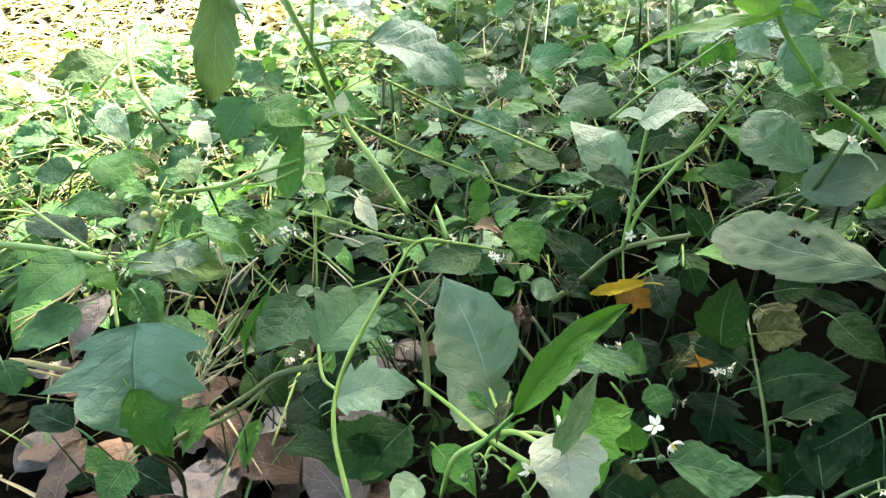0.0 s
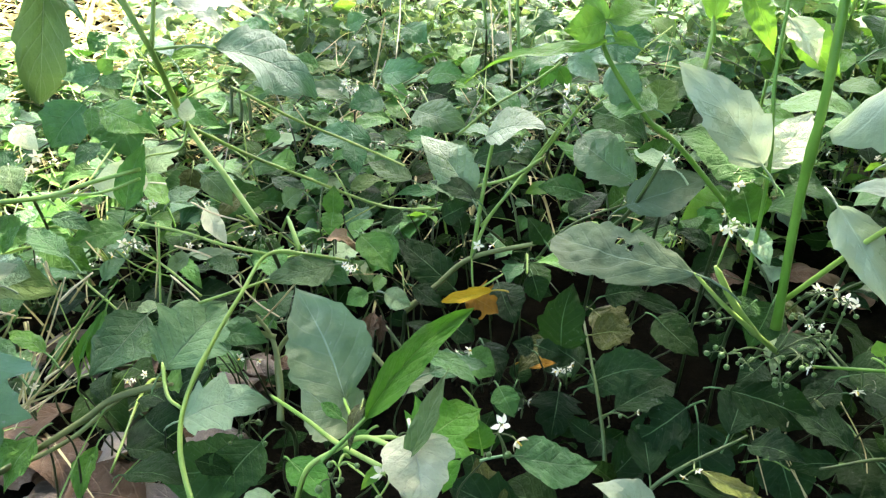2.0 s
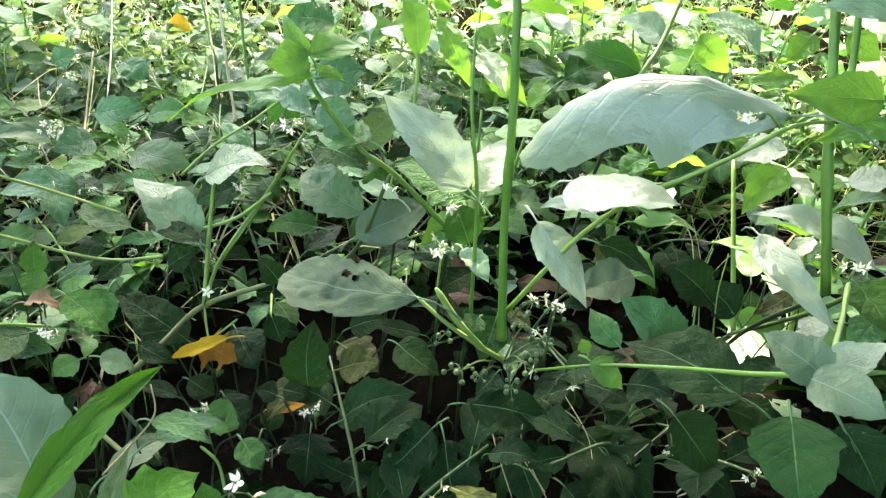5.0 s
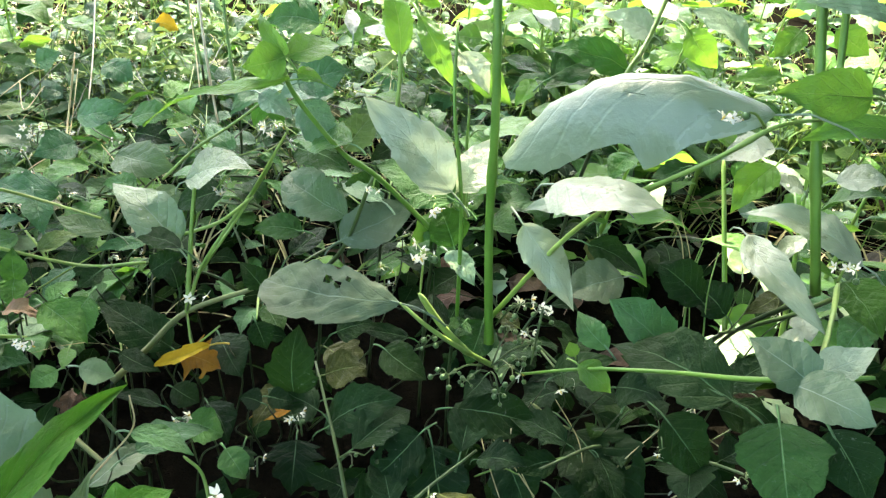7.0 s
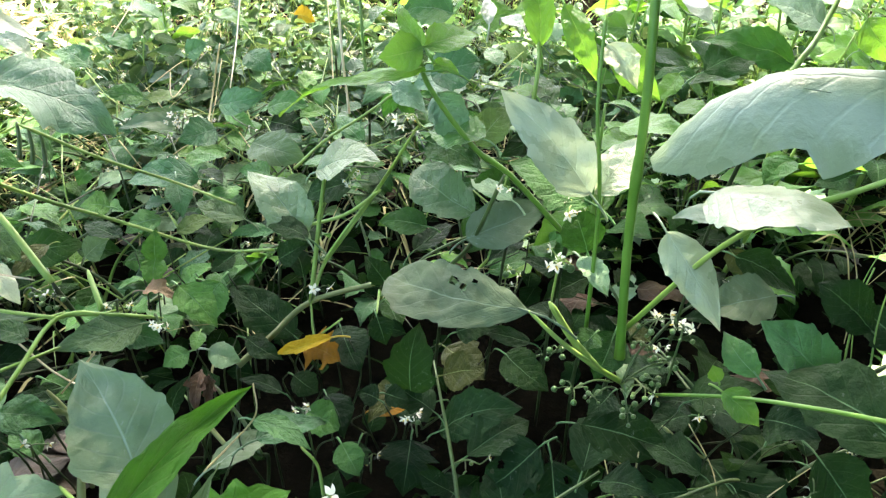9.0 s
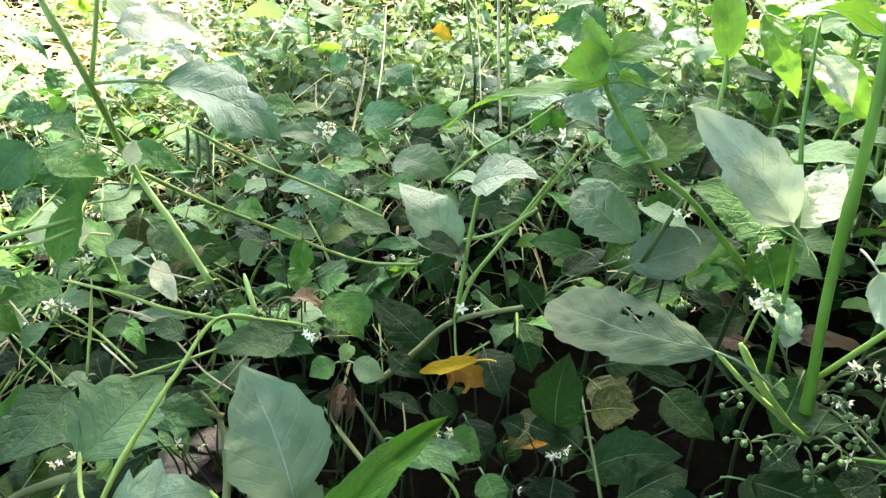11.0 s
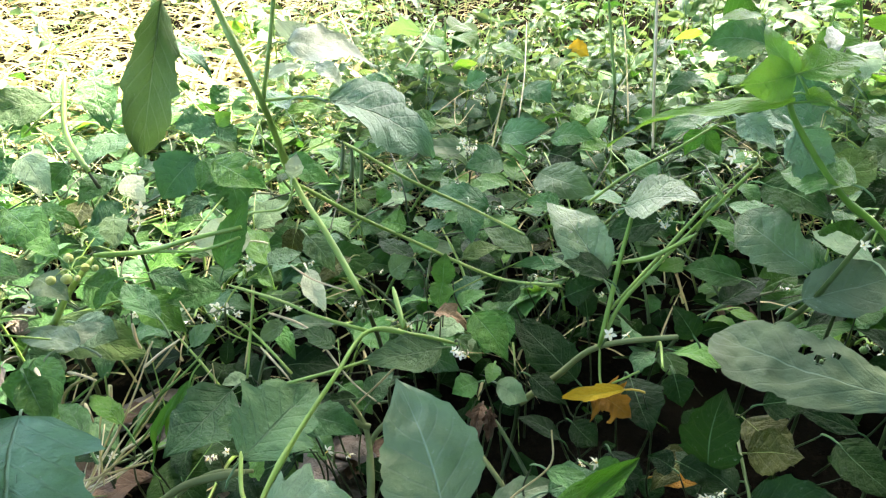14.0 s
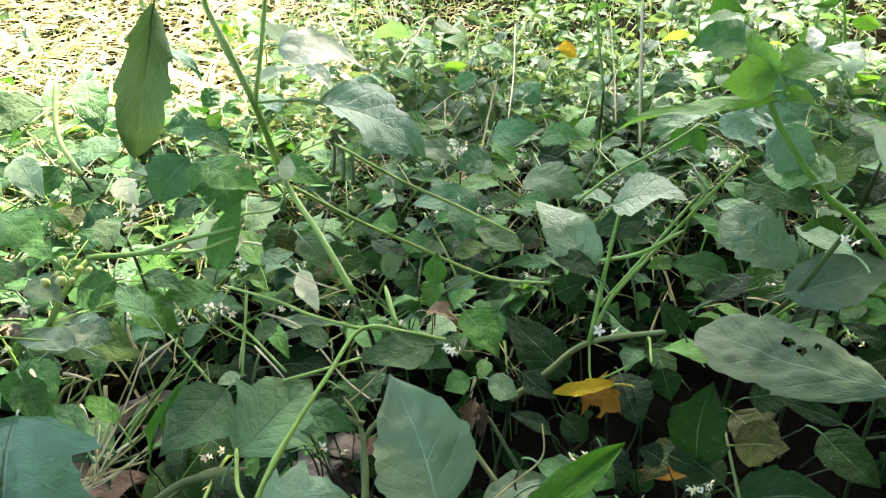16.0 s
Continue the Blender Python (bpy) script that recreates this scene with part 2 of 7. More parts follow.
def part(name, mesh, materials, parent, label="", at=None):
    """One mesh object under a thing or a part."""
    if not mesh.materials:
        for m in materials if isinstance(materials, (list, tuple)) else (materials,):
            mesh.materials.append(m)
    ob = new(name, mesh)
    ob.parent = parent
    if at is not None:
        ob.matrix_basis = at
    if label:
        tagged(ob, label)
    return ob


def blade(wide, arch, fold, wave, teeth, seed, nu=6, nv=11, petiole=0.22, holes=(), bend=0.0, stalk=0.016, shape=None):
    """A unit leaf: along +y from 0 to 1, upper side +z; a wedge-shaped base, a drawn-out tip and a few coarse teeth. holes: (along, across, radius)."""
    rnd = random.Random(seed)
    ph = [rnd.uniform(0, 6.28) for _ in range(8)]
    count = [rnd.uniform(2.4, 4.6) for _ in range(2)]
    verts, faces, uvs = [], [], []
    root, tip = rnd.uniform(0.58, 0.8), rnd.uniform(0.95, 1.3)
    root, tip = shape or (root, tip)
    swing = rnd.uniform(-0.07, 0.07)
    twist = rnd.uniform(-0.5, 0.5)
    droop = rnd.uniform(0.0, 0.12)
    peak = (root / (root + tip)) ** root * (tip / (root + tip)) ** tip
    for j in range(nv + 1):
        v = (j / nv) ** 1.06
        p = 0.5 * wide * (v ** root * (1 - v) ** tip) / peak
        for i in range(nu + 1):
            s = 2 * i / nu - 1
            k = 0 if s < 0 else 1
            saw = (v * count[k] + ph[k]) % 1.0
            edge = 1 + 1.8 * teeth * (saw ** 1.4 - 0.42) * abs(s) ** 3 * math.sin(math.pi * min(1, v * 1.1)) ** 0.7
            edge += 0.05 * math.sin(9 * v + ph[2 + k])
            x = s * p * edge
            z = arch * 4 * v * (1 - v) + fold * abs(x) - bend * x * x / max(wide, 0.1) * 4 - droop * max(0, v - 0.6) ** 2 * 3
            z += wave * s * s * math.sin(7 * v + ph[4 + k]) + wave * 0.5 * s * math.sin(4 * v + ph[6])
            z += 0.0013 * math.cos(2 * math.pi * 6.5 * (v - 0.3 * abs(s))) * abs(s) * (1 - abs(s) * 0.7) * 2
            q = Vector((x * 4.5 + seed * 0.37, v * 4.5, seed * 1.7))
            z += 0.035 * noise.noise(q) + 0.016 * noise.noise(q * 3.1) + twist * x * (v - 0.3)
            x *= 1 + 0.09 * abs(s) * noise.noise(Vector((v * 9, k * 7.7, seed * 0.9))) + 0.06 * abs(s) * noise.noise(Vector((v * 26, k * 3.3, seed)))
            verts.append((x + swing * math.sin(math.pi * v), v, z))
            uvs.append((i / nu, v))
    for j in range(nv):
        for i in range(nu):
            v, s = ((j + 0.5) / nv) ** 1.06, 2 * (i + 0.5) / nu - 1
            if any((v - a) ** 2 + ((s - b) * 0.5 * wide) ** 2 < r * r for a, b, r in holes):
                continue
            a = j * (nu + 1) + i
            faces.append((a, a + 1, a + nu + 2, a + nu + 1))
    if petiole:
        first = len(verts)
        rings = ((-petiole, -0.75 * petiole, 1.0), (-petiole * 0.8, -0.42 * petiole, 0.9), (-petiole * 0.4, -0.1 * petiole, 0.8), (0.02, -0.004, 0.7), (0.45, arch * 0.99 - 0.008, 0.3))
        for y, z, w in rings:
            for k in range(4):
                a = math.pi / 2 * k
                verts.append((math.cos(a) * stalk * w, y, z + math.sin(a) * stalk * w))
                uvs.append((0.5, 0.02))
        for j in range(len(rings) - 1):
            for k in range(4):
                a, b = first + 4 * j + k, first + 4 * j + (k + 1) % 4
                faces.append((a, b, b + 4, a + 4))
    return verts, faces, uvs


def frame_of(base, tip, up):
    """A leaf's pose from its base, its tip and the side that it turns upwards."""
    base, tip, up = Vector(base), Vector(tip), Vector(up)
    y = (tip - base).normalized()
    z = (up - up.dot(y) * y).normalized()
    x = y.cross(z)
    size = (tip - base).length
    return Matrix.Translation(base) @ Matrix((x, y, z)).transposed().to_4x4() @ Matrix.Scale(size, 4)


def curve_through(points, steps=6):
    """A smooth line through the points (Catmull-Rom)."""
    pts = [Vector(p) for p in points]
    if len(pts) == 2:
        return [pts[0].lerp(pts[1], k / steps) for k in range(steps + 1)]
    ext = [2 * pts[0] - pts[1], *pts, 2 * pts[-1] - pts[-2]]
    out = []
    for a, b, c, d in zip(ext, ext[1:], ext[2:], ext[3:]):
        for k in range(steps):
            t = k / steps
            out.append(0.5 * (2 * b + (c - a) * t + (2 * a - 5 * b + 4 * c - d) * t * t + (3 * b - a - 3 * c + d) * t ** 3))
    return out + [pts[-1]]


def tube(points, r0, r1, sides=7, steps=6, knots=()):
    """A tapered tube along a smooth line; knots are swollen joints, as shares of its length."""
    line = curve_through(points, steps)
    verts, faces = [], []
    side = Vector((0.31, 0.77, 0.55))
    for j, p in enumerate(line):
        way = (line[min(j + 1, len(line) - 1)] - line[max(j - 1, 0)]).normalized()
        a = (side - side.dot(way) * way).normalized()
        b, side = way.cross(a), a
        f = j / (len(line) - 1)
        r = (r0 + (r1 - r0) * f) * min(1.0, 0.5 + f * 9) * (1 + sum(0.45 * math.exp(-((f - k) / 0.03) ** 2) for k in knots))
        for k in range(sides):
            t = 2 * math.pi * k / sides
            rr = r * (1 + 0.08 * (k % 2))
            verts.append(p + a * math.cos(t) * rr + b * math.sin(t) * rr)
    for j in range(len(line) - 1):
        for k in range(sides):
            n = (k + 1) % sides
            faces.append((j * sides + k, j * sides + n, (j + 1) * sides + n, (j + 1) * sides + k))
    faces.append(tuple(range(sides - 1, -1, -1)))
    faces.append(tuple(range((len(line) - 1) * sides, len(line) * sides)))
    return verts, faces


def joined(pieces):
    verts, faces, uvs, slots = [], [], [], []
    for p in pieces:
        n = len(verts)
        verts += list(p[0])
        faces += [tuple(i + n for i in f) for f in p[1]]
        uvs += list(p[2]) if len(p) > 2 and p[2] is not None else [(0.5, 0.02)] * len(p[0])
        slots += [p[3] if len(p) > 3 else 0] * len(p[1])
    return verts, faces, uvs, slots


def moved(piece, m):
    return ([m @ Vector(v) for v in piece[0]], *piece[1:])


def ball(r, n=8, m=5):
    verts = [(0, 0, -r)] + [(r * math.sin(math.pi * j / m) * math.cos(2 * math.pi * i / n), r * math.sin(math.pi * j / m) * math.sin(2 * math.pi * i / n), -r * math.cos(math.pi * j / m)) for j in range(1, m) for i in range(n)] + [(0, 0, r)]
    faces = [(0, 1 + (i + 1) % n, 1 + i) for i in range(n)]
    for j in range(m - 2):
        for i in range(n):
            a, b = 1 + j * n + i, 1 + j * n + (i + 1) % n
            faces.append((a, b, b + n, a + n))
    top = len(verts) - 1
    faces += [(1 + (m - 2) * n + i, 1 + (m - 2) * n + (i + 1) % n, top) for i in range(n)]
    return verts, faces


def flower_mesh(name, open_by, seed):
    """A nodding star of five white petals with a yellow cone; unit: one petal's length. Faces +z."""
    rnd = random.Random(seed)
    pieces = []
    for k in range(5):
        a = 2 * math.pi * k / 5 + rnd.uniform(-0.12, 0.12)
        lift = open_by + rnd.uniform(-0.25, 0.25)
        v, f = [], []
        for j in range(5):
            t = j / 4
            w = (0.10, 0.25, 0.27, 0.17, 0.01)[j]
            r, z = 0.12 + t * math.cos(lift * t), t * math.sin(lift * t) * 0.9
            for s in (-1, 0, 1):
                v.append(Matrix.Rotation(a, 3, "Z") @ Vector((r, s * w, z - (0.05 if s == 0 else 0))))
        for j in range(4):
            for i in range(2):
                n = 3 * j + i
                f.append((n, n + 1, n + 4, n + 3))
        pieces.append((v, f, None, 0))
    v, f = tube([(0, 0, 0), (0, 0, 0.25), (0, 0, 0.55)], 0.13, 0.07, 6, 2)
    pieces.append((v, f, None, 1))
    v, f = tube([(0, 0, 0.02), (0, 0, -0.15), (0.05, 0, -0.6)], 0.09, 0.05, 5, 2)
    pieces.append((v, f, None, 2))
    verts, faces, _, slots = joined(pieces)
    me = mesh_of(name, verts, faces, None, slots)
    for m in (PETAL, ANTHER, STEM):
        me.materials.append(m)
    return me


FLOWERS = [flower_mesh("flower", o, s) for s, o in enumerate((0.3, 0.0, -0.4, 0.6))]
BERRY_MESH = mesh_of("berry", *ball(1.0, 10, 7))
BERRY_MESH.materials.append(BERRY)
BERRY_PALE_MESH = mesh_of("berry", *ball(1.0, 10, 7))
BERRY_PALE_MESH.materials.append(BERRY_PALE)
LIB = []
rnd_lib = random.Random(4)
for n in range(14):
    LIB.append(blade(rnd_lib.uniform(0.56, 0.8), rnd_lib.uniform(0.02, 0.16), rnd_lib.uniform(0.05, 0.35), rnd_lib.uniform(0.012, 0.035), rnd_lib.uniform(0.06, 0.3), n, 6, 13))
LIB_MESHES = [mesh_of("leaf", *b) for b in LIB]
for n, me in enumerate(LIB_MESHES):
    me.materials.append(LEAF if n < 4 else LEAF_MID if n < 8 else LEAF_BLUE if n < 11 else LEAF_FRESH if n == 11 else LEAF_PALE if n == 12 else LEAF_OLIVE)


# six leaf meshes again in the darkened material, shade by colour
LIB_SHADED = [mesh_of("leaf", *b) for b in LIB[:6]]
for me in LIB_SHADED:
    me.materials.append(LEAF_SHADED)


# ---- things ----
def plant_at(x, y, label, name="nightshade_plant", group="nightshade plants", z=0.0):
    ob = new(name)
    ob.empty_display_size = 0.02
    ob.location = (x, y, z)
    return tagged(ob, label, "plant", group)


def inside(plant, m):
    return Matrix.Translation(-Vector(plant.location)) @ m


def stem(plant, points, r0, r1, material=None, name="stem", knots=(), label=""):
    o = Vector(plant.location)
    points = [Vector(p) - o for p in points]
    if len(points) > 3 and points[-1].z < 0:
        # the part down to the soil is thinner, dull, and darkened for shade
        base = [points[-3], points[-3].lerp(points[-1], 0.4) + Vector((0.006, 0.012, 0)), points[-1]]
        part("stem_base", mesh_of("stem_base", *tube(base, min(r1, 0.0016), 0.0011)), STEM_SHADED, plant)
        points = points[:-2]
    return part(name, mesh_of(name, *tube(points, r0, r1, knots=knots)), material or STEM, plant, label)


SEEDS = iter(range(100, 100000))


def leaf(plant, base, tip, width, up, material=None, arch=0.06, fold=0.15, wave=0.02, teeth=0.07, holes=(), petiole=0.25, bend=0.0, label="", seed=None, shape=None):
    """One leaf of its own shape on a plant, from its base to its tip."""
    size = (Vector(tip) - Vector(base)).length
    b = blade(width / size, arch, fold, wave, teeth, next(SEEDS) if seed is None else seed, 26 if holes else 12, 60 if holes else 30, petiole, holes, bend, 0.0008 / size, shape)
    ob = part("leaf", mesh_of("leaf", *b), material or LEAF, plant, label, inside(plant, frame_of(base, tip, up)))
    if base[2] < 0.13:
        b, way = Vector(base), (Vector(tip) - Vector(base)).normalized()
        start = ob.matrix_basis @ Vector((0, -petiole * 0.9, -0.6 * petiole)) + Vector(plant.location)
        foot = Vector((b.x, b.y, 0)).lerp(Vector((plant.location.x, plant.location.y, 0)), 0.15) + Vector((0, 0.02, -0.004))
        stem(plant, [start, start.lerp(foot, 0.4) - way * 0.012, foot], 0.0004, 0.0008, STEM_SHADED)
    return ob


def cluster(plant, root, tip, flowers=3, berries=0, size=0.0065, pale=False, seed=0, berry=0.0021):
    """A stalk that ends in a small umbel of flowers and berries."""
    rnd = random.Random(seed * 7 + 3)
    o = Vector(plant.location)
    root, tip = Vector(root) - o, Vector(tip) - o
    n = flowers + berries
    ends, pieces = [], [tube([root, root.lerp(tip, 0.5) + Vector((0, 0, 0.004)), tip], 0.0007, 0.0005, 5, 4)]
    for k in range(n):
        a = 2 * math.pi * k / max(n, 1) + rnd.uniform(-0.4, 0.4)
        out = Vector((math.cos(a), math.sin(a), rnd.uniform(-1.1, 0.35))) * size * rnd.uniform(0.55, 1.25)
        end = tip + out
        ends.append((end, out.normalized()))
        pieces.append(tube([tip, tip + out * 0.55 + Vector((rnd.uniform(-0.0012, 0.0012), rnd.uniform(-0.0012, 0.0012), 0.0018)), end], 0.0004, 0.0003, 4, 3))
    v, f, _, _ = joined(pieces)
    # stalks rooted low get the darker stem colour, standing for shade
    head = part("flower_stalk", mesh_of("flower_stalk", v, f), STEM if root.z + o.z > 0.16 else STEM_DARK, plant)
    for k, (end, way) in enumerate(ends):
        if k < flowers:
            face = (way + Vector((rnd.uniform(-0.6, 0.6), -0.7, rnd.uniform(-0.5, 0.5)))).normalized()
            m = Matrix.Translation(end) @ face.to_track_quat("Z", "Y").to_matrix().to_4x4() @ Matrix.Scale(size * rnd.uniform(0.45, 0.66), 4)
            part("flower", FLOWERS[rnd.randrange(4)], (), head, at=m)
        else:
            part("berry", BERRY_PALE_MESH if pale else BERRY_MESH, (), head, at=Matrix.Translation(end) @ Matrix.Scale(berry * rnd.uniform(0.5, 0.95), 4))
    return head


def sprawling(x, y, high, seed, branches=5, reach=0.13, size=0.042, flowers=True, material=STEM):
    """A low nightshade whose branches sprawl outwards; its leaves stand along them."""
    rnd = random.Random(seed)
    plant = plant_at(x, y, "low sprawling green nightshade plant with small white flowers")
    o = Vector((x, y, 0))
    for b in range(branches):
        a = 2 * math.pi * (b + rnd.uniform(-0.3, 0.3)) / branches
        far, top = reach * rnd.uniform(0.55, 1.15), high * rnd.uniform(0.6, 1.05)
        out = Vector((math.cos(a), math.sin(a), 0))
        line = [o + Vector((0, 0, -0.004)), o + out * far * 0.35 + Vector((0, 0, top * 0.65)), o + out * far + Vector((0, 0, top))]
        # near branches always take the darker stem, their shade given by colour
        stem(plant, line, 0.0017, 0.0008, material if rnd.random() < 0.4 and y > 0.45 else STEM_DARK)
        pts = curve_through(line, 8)
        for k in range(rnd.randint(4, 6)):
            p = pts[min(len(pts) - 1, int(len(pts) * (0.25 + 0.75 * (k + rnd.random() * 0.6) / 5.5)))]
            la = a + rnd.choice((-1, 1)) * rnd.uniform(0.3, 1.5)
            way = Vector((math.cos(la), math.sin(la), rnd.uniform(-0.45, 0.45))).normalized()
            s = size * rnd.uniform(0.55, 1.2)
            up = Vector((rnd.gauss(0, 0.35), rnd.gauss(-0.15, 0.35), 1))
            root = p + way * s * 0.22
            m = frame_of(root, root + way * s, up)
            pick = rnd.randrange(11) if rnd.random() < 0.9 else rnd.randrange(11, 14)
            # near plants take the darkened meshes, so their shade is in the colour
            part("leaf", LIB_SHADED[pick % 6] if y < 0.5 and pick < 12 else LIB_MESHES[pick], (), plant, at=inside(plant, m))
        if flowers and rnd.random() < 0.75:
            p = pts[rnd.randrange(len(pts) // 2, len(pts))]
            cluster(plant, p, p + Vector((rnd.uniform(-0.015, 0.015), rnd.uniform(-0.02, 0.005), rnd.uniform(0.008, 0.02))), rnd.randint(1, 3), rnd.randint(0, 3), 0.0055, seed=seed * 10 + b)
    return plant


# ---- ground ----
def ground():
    n, verts, faces = 160, [], []
    line = [math.copysign(abs(k / n * 2 - 1) ** 4 * 300, k - n / 2) + (k / n * 2 - 1) * 2.2 for k in range(n + 1)]
    for y in line:
        for x in line:
            near = math.exp(-(x * x + y * y) / 9)
            z = near * 0.012 * noise.fractal(Vector((x * 6, y * 6, 0)), 0.8, 2.0, 4) - 0.004
            verts.append((x, y, z))
    for j in range(n):
        for i in range(n):
            a = j * (n + 1) + i
            faces.append((a, a + 1, a + n + 2, a + n + 1))
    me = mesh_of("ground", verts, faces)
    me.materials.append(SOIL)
    tagged(new("ground", me), "crumbly soil under leaf litter and weeds, coloured near black as if shaded", "ground", kind="structure")


ground()


def covered(x, y):
    """Where the near plants may root: not on the bare patch of dead leaves."""
    return ((x + 0.2) / 0.16) ** 2 + ((y - 0.35) / 0.1) ** 2 > 1 and x * x + y * y > 0.04


def near_cover():
    rnd = random.Random(11)
    made = 0
    for j in range(11):
        for i in range(20):
            x = -0.75 + 0.105 * (i + rnd.uniform(-0.4, 0.4))
            y = 0.12 + 0.105 * (j + rnd.uniform(-0.4, 0.4))
            if not covered(x, y) or abs(x - 0.25) > 0.35 + 0.75 * y:
                continue
            if rnd.random() < (0.85 if y < 0.42 and -0.06 < x < 0.55 else 0.6 if y < 0.52 else 0.0):
                continue
            high = 0.06 + 0.04 * rnd.random() + (0.025 if y > 0.5 else 0)
            sprawling(x, y, high, 500 + made, rnd.randint(3, 5))
            made += 1


near_cover()


def undergrowth():
    """Small leaves and thin runners close to the soil between the plants."""
    rnd = random.Random(31)
    small = [blade(rnd.uniform(0.5, 0.8), rnd.uniform(0.02, 0.15), rnd.uniform(0.05, 0.4), 0.03, rnd.uniform(0.05, 0.3), 160 + n, 2, 5, 0) for n in range(8)]
    pieces, runners, vines = [], [], []
    for n in range(4600):
        x, y = rnd.uniform(-0.8, 1.35), rnd.uniform(0.1, 1.25)
        if n > 4300:
            x, y = rnd.uniform(0.0, 0.75), rnd.uniform(0.1, 0.65)
        if (not covered(x, y) and rnd.random() < 0.9) or (y < 0.5 and rnd.random() < (0.65 if x > 0.05 else 0.4)):
            continue
        la, s = rnd.uniform(0, 6.28), rnd.uniform(0.012, 0.034)
        base = Vector((x, y, 0.004 + 0.045 * rnd.random() ** 1.7))
        way = Vector((math.cos(la), math.sin(la), rnd.uniform(-0.5, 0.5))).normalized()
        up = (rnd.gauss(0, 0.5), rnd.gauss(-0.1, 0.5), 1)
        pieces.append(moved(small[n % 8], frame_of(base, base + way * s, up)))
        if n % (6 if y > 0.45 or x < 0 else 18) == 0:
            out = Vector((rnd.gauss(0, 0.05), rnd.gauss(0, 0.05), 0))
            runners.append(tube([Vector((x, y, 0)), base + out * 0.4, base + out + Vector((0, 0, rnd.uniform(-0.01, 0.05)))], 0.0009, 0.0005, 4, 3))
    for n in range(300):
        x, y, a = rnd.uniform(-0.55, 1.0), rnd.uniform(0.52, 1.15), rnd.uniform(0, 3.14)
        long, z = rnd.uniform(0.04, 0.12), rnd.uniform(0.03, 0.1)
        way = Vector((math.cos(a), math.sin(a), rnd.uniform(-0.1, 0.6))) * long
        mid = Vector((x, y, z))
        (vines if n % 2 else runners).append(tube([Vector((x - way.x * 0.3, y - way.y * 0.3, 0)), mid, mid + way * 0.5, mid + way + Vector((0, 0, -0.006))], 0.0011, 0.0006, 4, 3))
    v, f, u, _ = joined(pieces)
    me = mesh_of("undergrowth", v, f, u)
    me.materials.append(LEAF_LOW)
    ob = tagged(new("undergrowth", me), "small green leaves crowding the soil below, darkened as if shaded", "weeds", kind="stuff")
    v, f, _, _ = joined(runners)
    part("runner", mesh_of("runner", v, f), STEM_SHADED, ob)
    v, f, _, _ = joined(vines)
    part("vine", mesh_of("vine", v, f), STEM, ob, "thin light green stems")


undergrowth()


